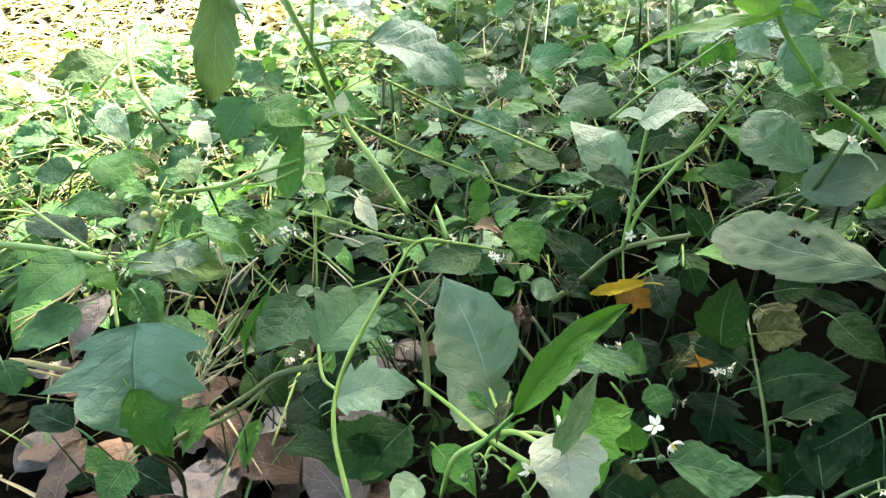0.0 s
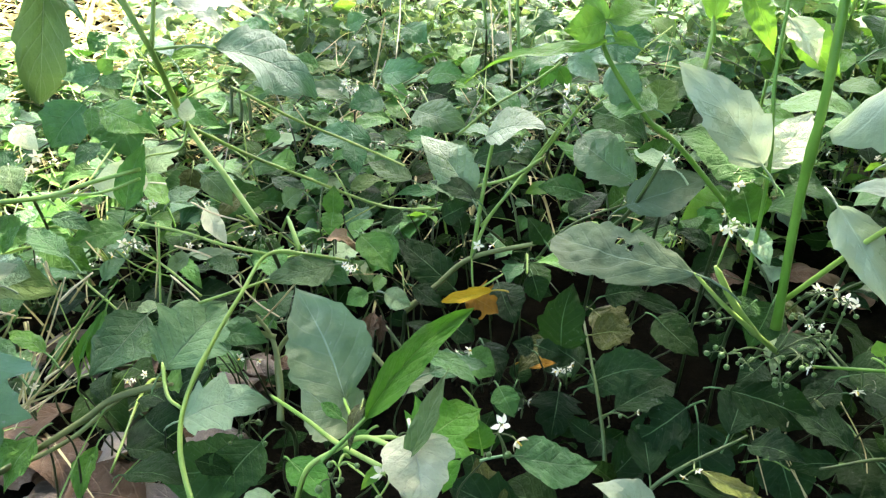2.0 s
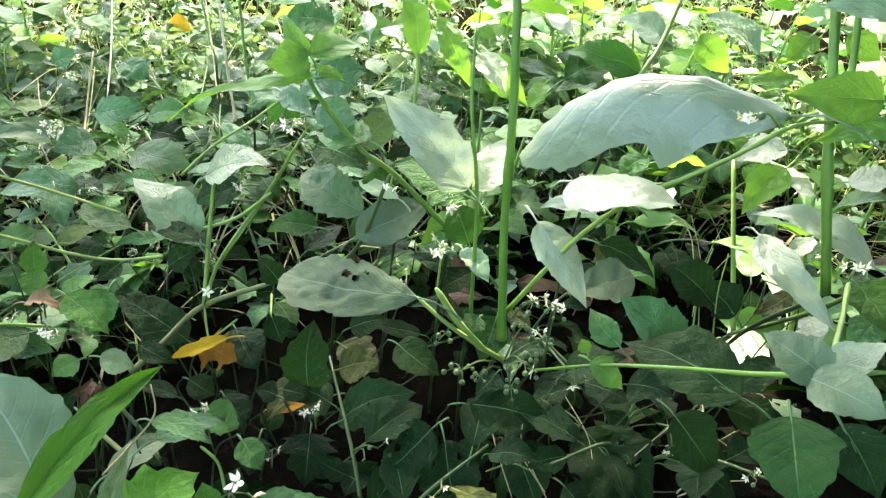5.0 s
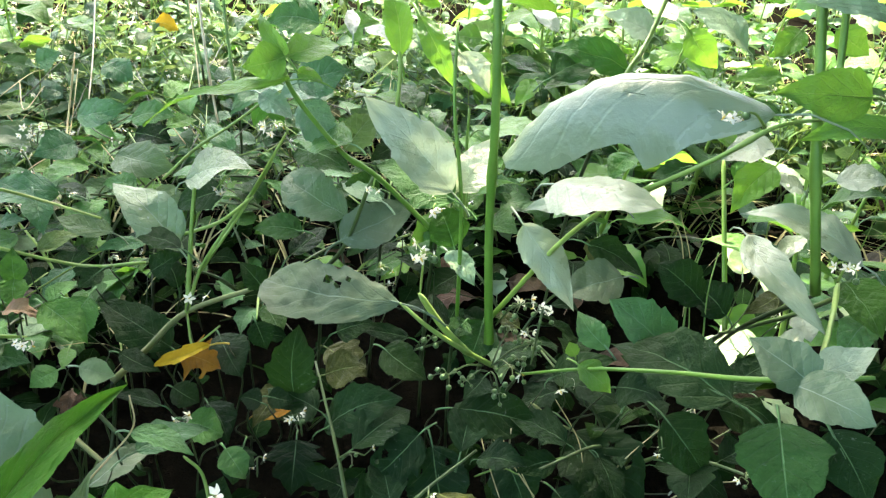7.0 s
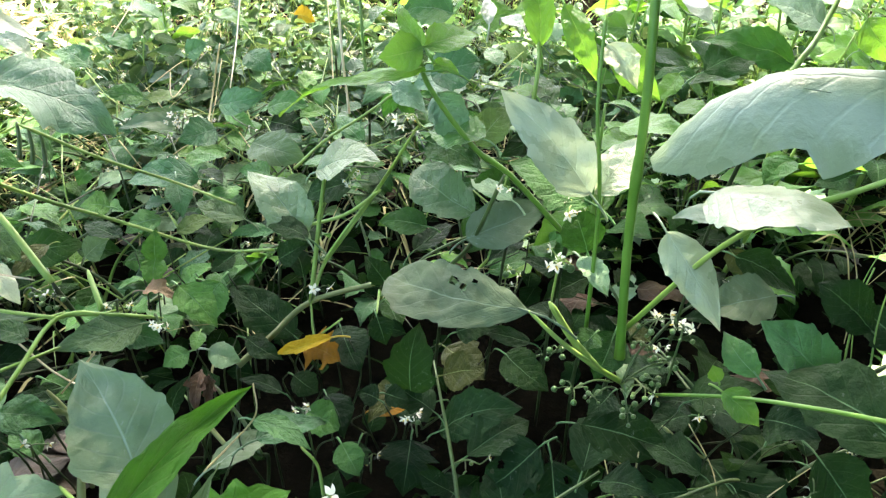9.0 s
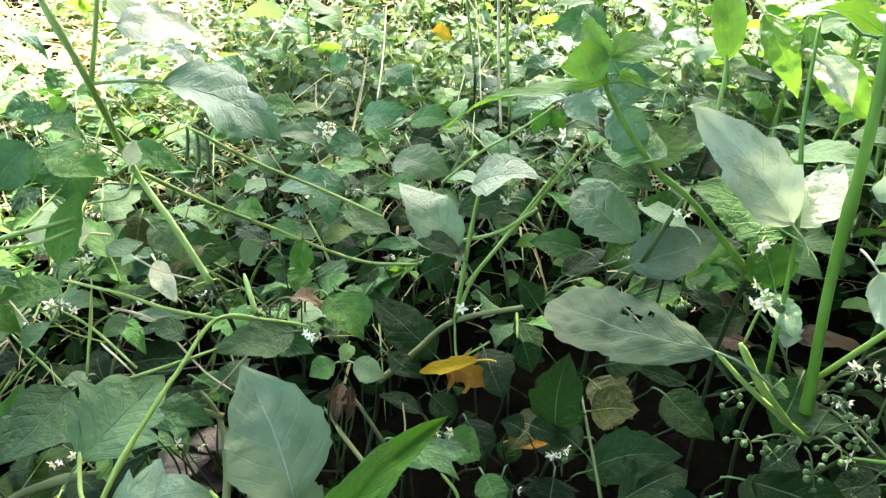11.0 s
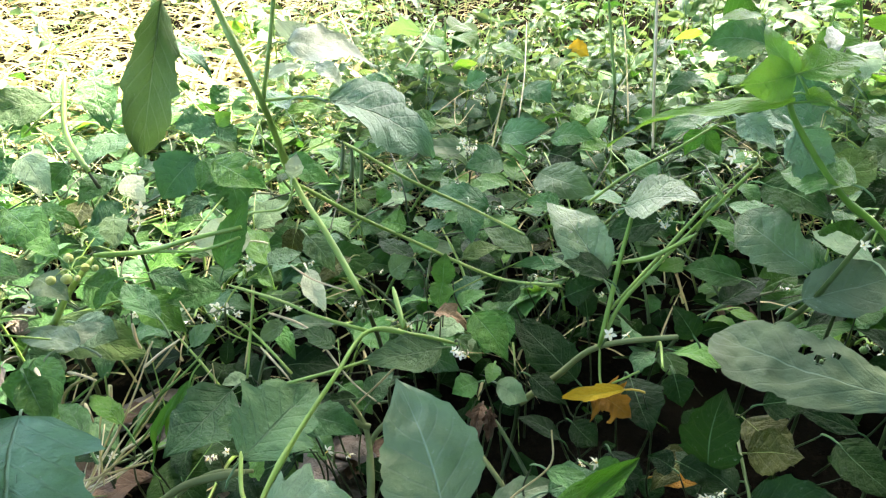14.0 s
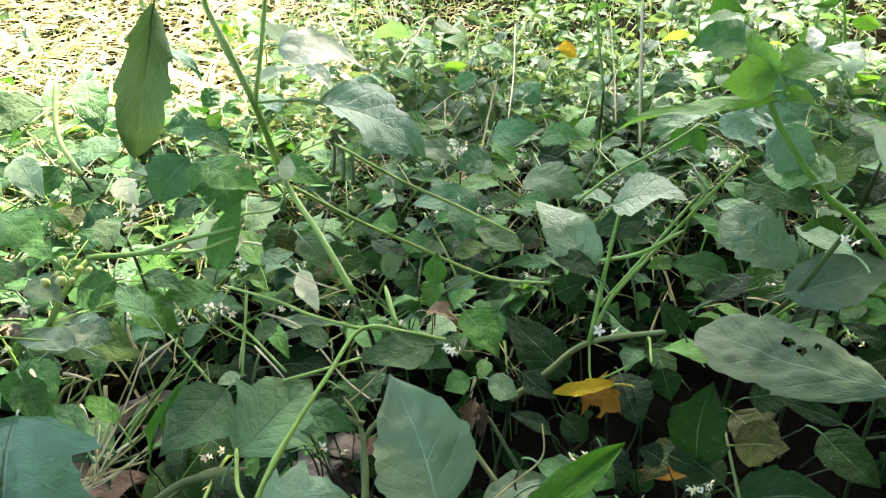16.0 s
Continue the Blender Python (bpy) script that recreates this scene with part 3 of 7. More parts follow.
def far_cover():
    """Low weeds that go on into the sunlight: small plants of a few leaves on a stalk, in drifts of differing height."""
    rnd = random.Random(21)
    small = [blade(rnd.uniform(0.42, 0.78), rnd.uniform(0.02, 0.15), rnd.uniform(0.05, 0.6), 0.04, rnd.uniform(0.05, 0.4), 60 + n, 3, 5, 0) for n in range(10)]
    pieces, dusty, stalks, stars = [], [], [], []
    star = [(0.2 * math.cos(k * math.pi / 5) if k % 2 else math.cos(k * math.pi / 5), 0.2 * math.sin(k * math.pi / 5) if k % 2 else math.sin(k * math.pi / 5), 0.25 * (k % 2)) for k in range(10)] + [(0, 0, 0.35)]
    star = (star, [(k, (k + 1) % 10, 10) for k in range(10)])
    for n in range(3600):
        if n % 6:
            r, a = 1.02 + 4.2 * rnd.random() ** 1.9, radians(rnd.gauss(20, 44))
        else:
            r, a = 0.75 + 4.5 * rnd.random(), radians(rnd.uniform(0, 360))
        x, y = r * math.sin(a), r * math.cos(a)
        thin = noise.noise(Vector((x * 1.7, y * 1.7, 3.3)))
        if (thin < -0.2 and rnd.random() < 0.6) or (x < -0.25 and y > 1.15 and rnd.random() < 0.8):
            continue
        high = max(0.03, (0.1 + 0.11 * thin) * rnd.uniform(0.35, 1.2) + 0.07 * (x > 0.6) * rnd.random())
        lean = Vector((rnd.gauss(0, 0.35), rnd.gauss(0, 0.35), 1)) * high
        root = Vector((x, y, 0))
        stalks.append(tube([root, root + lean * 0.6 + Vector((rnd.gauss(0, 0.012), 0, 0)), root + lean], 0.0014, 0.0008, 3, 2))
        turn = rnd.uniform(0, 6.28)
        mass = dusty if rnd.random() < (0.5 if x < 0.2 else 0.25) else pieces
        for k in range(rnd.randint(5, 9)):
            base = root + lean * (0.15 + 0.85 * rnd.random() ** 0.7)
            la = turn + k * 2.4 + rnd.uniform(-0.5, 0.5)
            s = rnd.uniform(0.014, 0.042) * (1 + 0.08 * r) * (0.7 + 0.5 * rnd.random())
            way = Vector((math.cos(la), math.sin(la), rnd.uniform(-0.7, 0.6))).normalized()
            up = (rnd.gauss(0, 0.6), rnd.gauss(-0.15, 0.6), 1)
            base += way * s * 0.35
            mass.append(moved(small[rnd.randrange(10)], frame_of(base, base + way * s, up)))
        if rnd.random() < 0.25 and r < 3.5:
            for k in range(rnd.randint(1, 4)):
                m = Matrix.Translation(root + lean + Vector((rnd.gauss(0, 0.012), rnd.gauss(0, 0.012), rnd.uniform(-0.02, 0.02)))) @ Euler((rnd.uniform(0, 1.6), 0, rnd.uniform(-1, 1))).to_matrix().to_4x4() @ Matrix.Scale(rnd.uniform(0.004, 0.007), 4)
                stars.append(moved(star, m))
    v, f, u, _ = joined(pieces)
    me = mesh_of("weed_cover", v, f, u)
    me.materials.append(LEAF_MANY)
    ob = tagged(new("weed_cover", me), "low mass of small green weed leaves in sunlight", "weeds", kind="stuff")
    v, f, u, _ = joined(dusty)
    part("foliage", mesh_of("foliage", v, f, u), LEAF_MANY_BLUE, ob, "dusty blue-green small leaves")
    v, f, _, _ = joined(stalks)
    part("stalk", mesh_of("stalk", v, f), STEM, ob)
    v, f, _, _ = joined(stars)
    part("flower", mesh_of("flower", v, f), PETAL, ob, "scattered small white flowers")


far_cover()


def blade_of_grass(root, way, length, width, droop, rnd):
    """A narrow folded blade that bends over."""
    side = Vector((-way.y, way.x, 0)).normalized()
    verts, faces = [], []
    for j in range(6):
        t = j / 5
        p = root + Vector((way.x * length * t * (0.4 + 0.6 * t), way.y * length * t * (0.4 + 0.6 * t), length * (t * way.z - droop * t * t)))
        w = width * (1 - t) ** 0.6
        verts += [p - side * w, p + Vector((0, 0, -w * 0.5)), p + side * w]
    for j in range(5):
        for i in range(2):
            a = 3 * j + i
            faces.append((a, a + 1, a + 4, a + 3))
    return verts, faces


def grasses():
    rnd = random.Random(77)
    sets = {"straw": [], "green": []}
    for n in range(4200):
        r, a, b = 1.1 + 2.6 * rnd.random() ** 1.4, radians(min(rnd.gauss(-30, 20), rnd.uniform(-12, 0))), rnd.uniform(0, 6.28)
        way = Vector((math.cos(b), math.sin(b), rnd.uniform(0.1, 0.6)))
        sets["straw"].append(blade_of_grass(Vector((r * math.sin(a), r * math.cos(a), rnd.uniform(0, 0.07))), way, rnd.uniform(0.06, 0.16), rnd.uniform(0.002, 0.0055) if n % 3 else rnd.uniform(0.007, 0.015), rnd.uniform(0.1, 0.5), rnd))
    for n in range(5900):
        kind = "straw" if rnd.random() < 0.6 else "green"
        if n < 2600 or n > 3300:
            r, a = 0.85 + 3.0 * rnd.random() ** 1.7, radians(rnd.uniform(-48, 10) if rnd.random() < 0.6 else rnd.uniform(-10, 85))
            x, y = r * math.sin(a), r * math.cos(a)
            size = 1.0
        elif n < 2630:
            x, y = rnd.gauss(-0.2, 0.075), rnd.gauss(0.41, 0.065)
            size = 0.8
        else:
            x, y = rnd.uniform(-0.6, 1.0), rnd.uniform(0.5, 1.1)
            size = 0.75
        a = rnd.uniform(0, 6.28)
        lie = rnd.random() < (0.7 if kind == "straw" else 0.25)
        way = Vector((math.cos(a), math.sin(a), 0.25 if lie else rnd.uniform(0.7, 1.1)))
        length = size * rnd.uniform(0.06, 0.17)
        z = rnd.uniform(0.0, 0.05) if lie else 0.0
        sets[kind].append(blade_of_grass(Vector((x, y, z)), way, length, rnd.uniform(0.0008, 0.0018), rnd.uniform(0.1, 0.5), rnd))
    for kind, material, label in (("straw", STRAW, "dry straw-coloured grass lying among the weeds"), ("green", GRASS, "thin green grass blades among the weeds")):
        v, f, _, _ = joined(sets[kind])
        me = mesh_of("dry_grass" if kind == "straw" else "grass", v, f)
        me.materials.append(material)
        tagged(new(me.name, me), label, "grass", kind="stuff")


grasses()


def dead_leaf(x, y, size, turn, seed, material):
    """A curled brown leaf on the soil."""
    rnd = random.Random(seed)
    v, f, u = blade(rnd.uniform(0.5, 0.8), rnd.uniform(0.02, 0.14), rnd.uniform(-0.3, 0.3), rnd.uniform(0.03, 0.07), rnd.uniform(0.05, 0.2), seed, 8, 14, 0.15)
    me = mesh_of("dead_leaf", v, f, u)
    me.materials.append(material)
    ob = tagged(new("dead_leaf", me), "curled dry brown leaf lying on the soil", "dead leaf", "leaf litter")
    low = size * min(p[2] for p in v)
    ob.matrix_basis = Matrix.Translation((x, y, 0.002 - low * 0.6)) @ Euler((rnd.uniform(-0.25, 0.25), rnd.uniform(-0.25, 0.25), turn)).to_matrix().to_4x4() @ Matrix.Scale(size, 4)
    return ob


def leaf_litter():
    rnd = random.Random(8)
    for n in range(90):
        if n < 60:
            x, y = -0.2 + rnd.uniform(-0.17, 0.16), 0.36 + rnd.uniform(-0.11, 0.13)
        else:
            x, y = rnd.uniform(-0.5, 0.9), rnd.uniform(0.25, 1.0)
        dead_leaf(x, y, rnd.uniform(0.035, 0.075), rnd.uniform(0, 6.28), 700 + n, DEAD_BROWN if rnd.random() < 0.6 else DEAD_GREY)


DEAD_BROWN = leaf_material("dead_leaf_brown", (0.06, 0.036, 0.021), (0.2, 0.125, 0.075), (0.26, 0.18, 0.12), (0.2, 0.1, 0.05), let=0.1, rough=0.65, spots=0.3, gloss=0.3, relief=1.0, veins=0.3, fresh=0.12)
DEAD_TAN = leaf_material("dead_leaf_tan", (0.16, 0.1, 0.05), (0.36, 0.25, 0.14), (0.4, 0.3, 0.2), (0.3, 0.18, 0.08), let=0.15, rough=0.65, spots=0.2, veins=0.3, fresh=0.12)
DEAD_GREY = leaf_material("dead_leaf_grey", (0.11, 0.09, 0.075), (0.29, 0.24, 0.2), (0.3, 0.25, 0.21), (0.2, 0.15, 0.1), let=0.1, rough=0.6, spots=0.4, gloss=0.35, relief=1.0, veins=0.3, fresh=0.12)
leaf_litter()


def tall_plant(x, y, high, seed, fresh=0.6):
    """An upright weed with broad leaves up its stem."""
    rnd = random.Random(seed)
    plant = plant_at(x, y, "upright leafy weed with sunlit yellow-green leaves", group="upright weeds")
    o = Vector((x, y, 0))
    lean = Vector((rnd.uniform(-0.05, 0.05), rnd.uniform(-0.05, 0.05), high))
    line = [o + Vector((0, 0, -0.004)), o + lean * 0.5 + Vector((rnd.uniform(-0.01, 0.01), 0, 0)), o + lean]
    stem(plant, line, 0.0028, 0.0012, knots=(0.4, 0.7))
    pts = curve_through(line, 10)
    n = int(high / 0.016)
    for k in range(n):
        p = pts[int((len(pts) - 1) * (0.15 + 0.85 * k / n))]
        a = k * 2.4 + rnd.uniform(-0.4, 0.4)
        way = Vector((math.cos(a), math.sin(a), rnd.uniform(-0.35, 0.5))).normalized()
        s = rnd.uniform(0.04, 0.075)
        root = p + way * s * 0.25
        # the pale leaf, listed three times, stands for leaves white with sun
        pick = 11 if rnd.random() < fresh else rnd.choice((0, 1, 2, 3, 9, 12, 12, 12))
        part("leaf", LIB_MESHES[pick], (), plant, at=inside(plant, frame_of(root, root + way * s, (rnd.gauss(0, 0.4), rnd.gauss(0, 0.4), 1))))
        if rnd.random() < 0.15:
            cluster(plant, p, p + way * 0.02 + Vector((0, 0, 0.012)), 3, 1, 0.0055, seed=seed + k)


def sunlit_weeds():
    rnd = random.Random(55)
    for k in range(46):
        r, a = rnd.uniform(0.6, 1.7), radians(rnd.uniform(30, 84))
        x, y = r * math.sin(a), r * math.cos(a)
        tall_plant(x, y, rnd.uniform(0.13, 0.24) + 0.05 * (r > 0.9), 900 + 31 * k)
    for k in range(12):
        r, a = rnd.uniform(1.2, 2.4), radians(rnd.uniform(-12, 30))
        tall_plant(r * math.sin(a), r * math.cos(a), rnd.uniform(0.12, 0.2), 4900 + 31 * k, 0.4)


sunlit_weeds()


# ---- the shade tree, unseen, added above and beside the place to block light ----
# places that the sun reaches through gaps cut into the crown for them
SUN_FLECKS = [(-0.275, 0.58, 0.19, 0.05), (-0.19, 0.53, 0.19, 0.05), (-0.115, 0.475, 0.165, 0.05), (-0.05, 0.46, 0.13, 0.04), (0.265, 0.285, 0.245, 0.065), (0.25, 0.16, 0.277, 0.035), (0.56, 0.26, 0.11, 0.08), (0.42, 0.14, 0.15, 0.05)]


def shade_tree():
    rnd = random.Random(5)
    foot = Vector((4.6, 0.9, 0))
    middle = Vector((0.06, -0.52, 0)) + SUN_WAY * 8.0
    tree = tagged(new("tree"), "unseen broadleaved tree added for shade, with a leaning trunk and a wide gappy crown", "tree")
    tree.location = foot
    o = foot
    fork = foot.lerp(middle, 0.55) + Vector((0.5, -0.3, 0.6))
    part("trunk", mesh_of("trunk", *tube([foot - o + Vector((0, 0, -0.1)), foot.lerp(fork, 0.5) - o + Vector((0.15, 0, 0.3)), fork - o], 0.17, 0.1, 12)), BARK, tree)
    pieces = []
    for k in range(15):
        a = 2 * math.pi * k / 9
        end = middle + Vector((math.cos(a) * 1.2 * rnd.uniform(0.5, 1), math.sin(a) * 0.9 * rnd.uniform(0.5, 1), rnd.uniform(-0.4, 0.4)))
        if k > 8:
            end += Vector((rnd.uniform(-4, 2), rnd.uniform(-7.5, -1.5), 0.3))
        part("limb", mesh_of("limb", *tube([fork - o, fork.lerp(end, 0.5) - o + Vector((0, 0, 0.15)), end - o], 0.045, 0.012, 6)), BARK, tree)
    small = [blade(0.55, 0.05, 0.2, 0.03, 0.1, 90 + n, 2, 3, 0) for n in range(4)]
    gaps = [(Vector(g[:3]), g[3]) for g in SUN_FLECKS]

    def in_gap(p, more=0.0):
        return any(((p - g) - SUN_WAY * (p - g).dot(SUN_WAY)).length < r + more for g, r in gaps)

    # wide spread of added clumps that cuts the sky light from overhead
    for k in range(620):
        a = rnd.uniform(0, 6.28)
        c = Vector((1.0 + rnd.uniform(-4.5, 4.5), 0.0 + rnd.uniform(-5, 3.9), 6.6 + rnd.gauss(0, 0.4)))
        for n in range(10):
            p = c + Vector((rnd.gauss(0, 0.35), rnd.gauss(0, 0.3), rnd.gauss(0, 0.2)))
            a = rnd.uniform(0, 6.28)
            way = Vector((math.cos(a), math.sin(a), rnd.uniform(-0.6, 0.2)))
            if in_gap(p + way * 0.15, 0.1):
                continue
            pieces.append(moved(small[n % 4], frame_of(p - o, p - o + way * rnd.uniform(0.25, 0.4), (rnd.gauss(0, 0.4), rnd.gauss(0, 0.4), 1))))
    for k in range(400):
        a, d = rnd.uniform(0, 6.28), math.sqrt(rnd.random())
        c = middle + Vector((d * math.cos(a) * 0.8, d * math.sin(a) * 1.12, rnd.uniform(-0.4, 0.4)))
        if k >= 300:
            c = middle + Vector((0.14 + d * math.cos(a) * 0.35, 0.45 + d * math.sin(a) * 0.95, rnd.uniform(-0.4, 0.4)))
        for n in range(16):
            p = c + Vector((rnd.gauss(0, 0.13), rnd.gauss(0, 0.13), rnd.gauss(0, 0.1)))
            a = rnd.uniform(0, 6.28)
            way = Vector((math.cos(a), math.sin(a), rnd.uniform(-0.8, 0.2)))
            if in_gap(p + way * 0.05):
                continue
            pieces.append(moved(small[n % 4], frame_of(p - o, p - o + way * rnd.uniform(0.07, 0.13), (rnd.gauss(0, 0.4), rnd.gauss(0, 0.4), 1))))
    v, f, _, _ = joined(pieces)
    part("crown", mesh_of("crown", v, f), CROWN, tree)


shade_tree()


def unseen_hedge():
    """Dense bushes, unseen, added beside and behind the camera to block sky light."""
    rnd = random.Random(15)
    small = [blade(0.6, 0.05, 0.2, 0.03, 0.1, 190 + n, 2, 2, 0) for n in range(4)]
    for k in range(4):
        # two bushes carry an added overhanging branch that shades the low right plants
        over = Vector((0.42, -0.2, 1.1)) if k == 2 else Vector((0.58, 0.02, 0.78)) if k == 0 else None
        a = radians(106 + 13 * k)
        foot = Vector((0.85 * math.sin(a), 0.85 * math.cos(a), 0))
        bush = tagged(new("bush"), "tall dense dark green bush in a row, unseen, added to block light", "bush", "bushes behind")
        bush.location = foot
        for n in range(3):
            b = 2.1 * n + k
            part("trunk", mesh_of("trunk", *tube([(0.05 * math.cos(b), 0.05 * math.sin(b), -0.05), (0.12 * math.cos(b), 0.12 * math.sin(b), 1.0), (0.25 * math.cos(b), 0.25 * math.sin(b), 2.6)], 0.025, 0.008, 6)), BARK, bush)
        pieces = []
        for n in range(1500):
            c, r = rnd.uniform(0, 6.28), 0.42 * math.sqrt(rnd.random())
            p = Vector((r * math.cos(c), r * math.sin(c), 0.06 + 3.1 * rnd.random()))
            d = rnd.uniform(0, 6.28)
            way = Vector((math.cos(d), math.sin(d), rnd.uniform(-0.8, 0.3)))
            pieces.append(moved(small[n % 4], frame_of(p, p + way * rnd.uniform(0.08, 0.15), (rnd.gauss(0, 0.6), rnd.gauss(0, 0.6), 1))))
        if over:
            out = over - foot
            part("branch", mesh_of("branch", *tube([(0, 0, 0.5), out * 0.5 + Vector((0, 0, 0.25)), out], 0.014, 0.005, 6)), BARK, bush)
            for n in range(2100):
                d = Vector((rnd.gauss(0, 1), rnd.gauss(0, 1), rnd.gauss(0, 1))).normalized() * rnd.random() ** 0.4
                p = out + Vector((d.x * 0.52, d.y * 0.44, d.z * 0.28))
                d = rnd.uniform(0, 6.28)
                way = Vector((math.cos(d), math.sin(d), rnd.uniform(-0.6, 0.2)))
                pieces.append(moved(small[n % 4], frame_of(p, p + way * rnd.uniform(0.06, 0.11), (rnd.gauss(0, 0.5), rnd.gauss(0, 0.5), 1))))
        v, f, _, _ = joined(pieces)
        part("crown", mesh_of("crown", v, f), CROWN, bush)


unseen_hedge()


def unseen_woodland():
    """Unseen woods added on the right and behind to block low sky light; the other side is an open clearing with low
    scrub.
    """
    rnd = random.Random(3)
    small = [blade(0.7, 0.05, 0.2, 0.03, 0.1, 290 + n, 2, 2, 0) for n in range(4)]
    pieces = []
    for n in range(9000):
        a, r = rnd.uniform(0, 6.28), rnd.uniform(9, 13)
        top = (9.5 if 1.2 < a < 3.4 else 1.6)
        p = Vector((r * math.sin(a), r * math.cos(a), top * rnd.random() ** 0.9))
        d = rnd.uniform(0, 6.28)
        way = Vector((math.cos(d), math.sin(d), rnd.uniform(-0.8, 0.3)))
        pieces.append(moved(small[n % 4], frame_of(p, p + way * rnd.uniform(0.4, 0.8), (rnd.gauss(0, 0.6), rnd.gauss(0, 0.6), 1))))
    v, f, _, _ = joined(pieces)
    me = mesh_of("unseen_woodland", v, f)
    me.materials.append(CROWN)
    wood = tagged(new("unseen_woodland", me), "unseen dense green woods added beside the clearing to block low light", "woods", kind="stuff")
    trunks = []
    for k in range(24):
        a, r = 1.2 + 2.2 * (k + rnd.random()) / 24, rnd.uniform(9.5, 12.5)
        x, y = r * math.sin(a), r * math.cos(a)
        trunks.append(tube([(x, y, -0.1), (x + rnd.uniform(-0.3, 0.3), y, 3), (x + rnd.uniform(-0.6, 0.6), y, 7)], 0.18, 0.06, 8, 4))
    v, f, _, _ = joined(trunks)
    part("trunk", mesh_of("trunk", v, f), BARK, wood)


unseen_woodland()


# ---- the plants close to the camera, one by one ----
UPRIGHT = plant_at(0.290, 0.250, "tall upright green nightshade with large blue-green leaves")
stem(UPRIGHT, [(0.269, 0.273, 0.345), (0.268, 0.262, 0.277), (0.272, 0.261, 0.208), (0.276, 0.253, 0.128), (0.276, 0.258, 0.064), (0.276, 0.263, -0.005)], 0.0023, 0.0027, STEM_VIVID, knots=(0.52, 0.98))
stem(UPRIGHT, [(0.341, 0.130, 0.307), (0.314, 0.135, 0.306), (0.300, 0.148, 0.290), (0.294, 0.168, 0.271), (0.299, 0.201, 0.242), (0.299, 0.231, 0.204), (0.281, 0.259, 0.143)], 0.0008, 0.0016, knots=(0.25, 0.55))
stem(UPRIGHT, [(0.278, 0.316, 0.314), (0.268, 0.299, 0.269), (0.265, 0.281, 0.219), (0.262, 0.270, 0.139), (0.267, 0.275, 0.070), (0.272, 0.280, -0.005)], 0.0009, 0.0013, STEM_VIVID)
stem(UPRIGHT, [(0.201, 0.243, 0.189), (0.216, 0.235, 0.172), (0.242, 0.234, 0.147), (0.274, 0.245, 0.116)], 0.0009, 0.0018, knots=(0.66,))
stem(UPRIGHT, [(0.213, 0.243, 0.191), (0.227, 0.238, 0.167), (0.242, 0.234, 0.147)], 0.0016, 0.0022)
stem(UPRIGHT, [(0.294, 0.058, 0.236), (0.292, 0.097, 0.207), (0.305, 0.146, 0.170), (0.298, 0.190, 0.143), (0.287, 0.233, 0.112), (0.287, 0.243, 0.056), (0.287, 0.253, -0.005)], 0.0014, 0.0009, STEM_VIVID)
leaf(UPRIGHT, (0.324, 0.143, 0.308), (0.267, 0.253, 0.258), 0.050, (-0.465, 0.158, 0.871), LEAF_SHEEN, arch=0.19, bend=0.5, fold=-0.05, wave=0.015, teeth=0.14, shape=(0.55, 0.5))
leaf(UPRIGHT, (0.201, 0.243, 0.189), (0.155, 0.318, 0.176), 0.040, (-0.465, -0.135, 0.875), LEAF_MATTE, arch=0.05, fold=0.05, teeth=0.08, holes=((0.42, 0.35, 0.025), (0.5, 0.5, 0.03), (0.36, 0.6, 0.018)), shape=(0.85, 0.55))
leaf(UPRIGHT, (0.244, 0.190, 0.271), (0.251, 0.136, 0.282), 0.031, (-0.300, 0.162, 0.940), LEAF_SHEEN, arch=0.06, fold=-0.2, shape=(0.4, 0.6))
leaf(UPRIGHT, (0.301, 0.200, 0.243), (0.270, 0.232, 0.235), 0.019, (-0.328, -0.089, 0.940), LEAF_SHEEN, arch=0.08)
leaf(UPRIGHT, (0.292, 0.254, 0.209), (0.299, 0.209, 0.172), 0.024, (-0.573, -0.572, 0.587), LEAF_SHEEN, arch=0.05, fold=-0.3, wave=0.04)
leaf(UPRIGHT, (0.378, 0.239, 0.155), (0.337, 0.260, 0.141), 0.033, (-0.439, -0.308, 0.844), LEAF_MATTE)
leaf(UPRIGHT, (0.248, 0.268, 0.233), (0.216, 0.313, 0.278), 0.030, (-0.391, -0.776, 0.495), LEAF_SHEEN, arch=0.07, fold=0.2, teeth=0.12, wave=0.03)
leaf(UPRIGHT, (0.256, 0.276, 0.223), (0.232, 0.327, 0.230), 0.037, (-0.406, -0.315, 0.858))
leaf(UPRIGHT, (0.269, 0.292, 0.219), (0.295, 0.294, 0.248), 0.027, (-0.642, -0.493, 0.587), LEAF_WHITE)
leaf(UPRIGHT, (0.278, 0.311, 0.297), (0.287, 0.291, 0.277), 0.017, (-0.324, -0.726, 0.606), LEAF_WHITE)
leaf(UPRIGHT, (0.296, 0.323, 0.292), (0.309, 0.295, 0.266), 0.021, (-0.585, -0.685, 0.434), LEAF_FRESH)
leaf(UPRIGHT, (0.275, 0.351, 0.310), (0.282, 0.321, 0.274), 0.016, (-0.547, -0.692, 0.471), LEAF_FRESH)
leaf(UPRIGHT, (0.354, 0.388, 0.283), (0.337, 0.400, 0.283), 0.020, (-0.393, -0.527, 0.754), LEAF_FRESH)
leaf(UPRIGHT, (0.262, 0.261, 0.145), (0.246, 0.255, 0.141), 0.015, (-0.143, -0.320, 0.937))
leaf(UPRIGHT, (0.282, 0.267, 0.135), (0.261, 0.254, 0.114), 0.026, (-0.428, -0.501, 0.752))
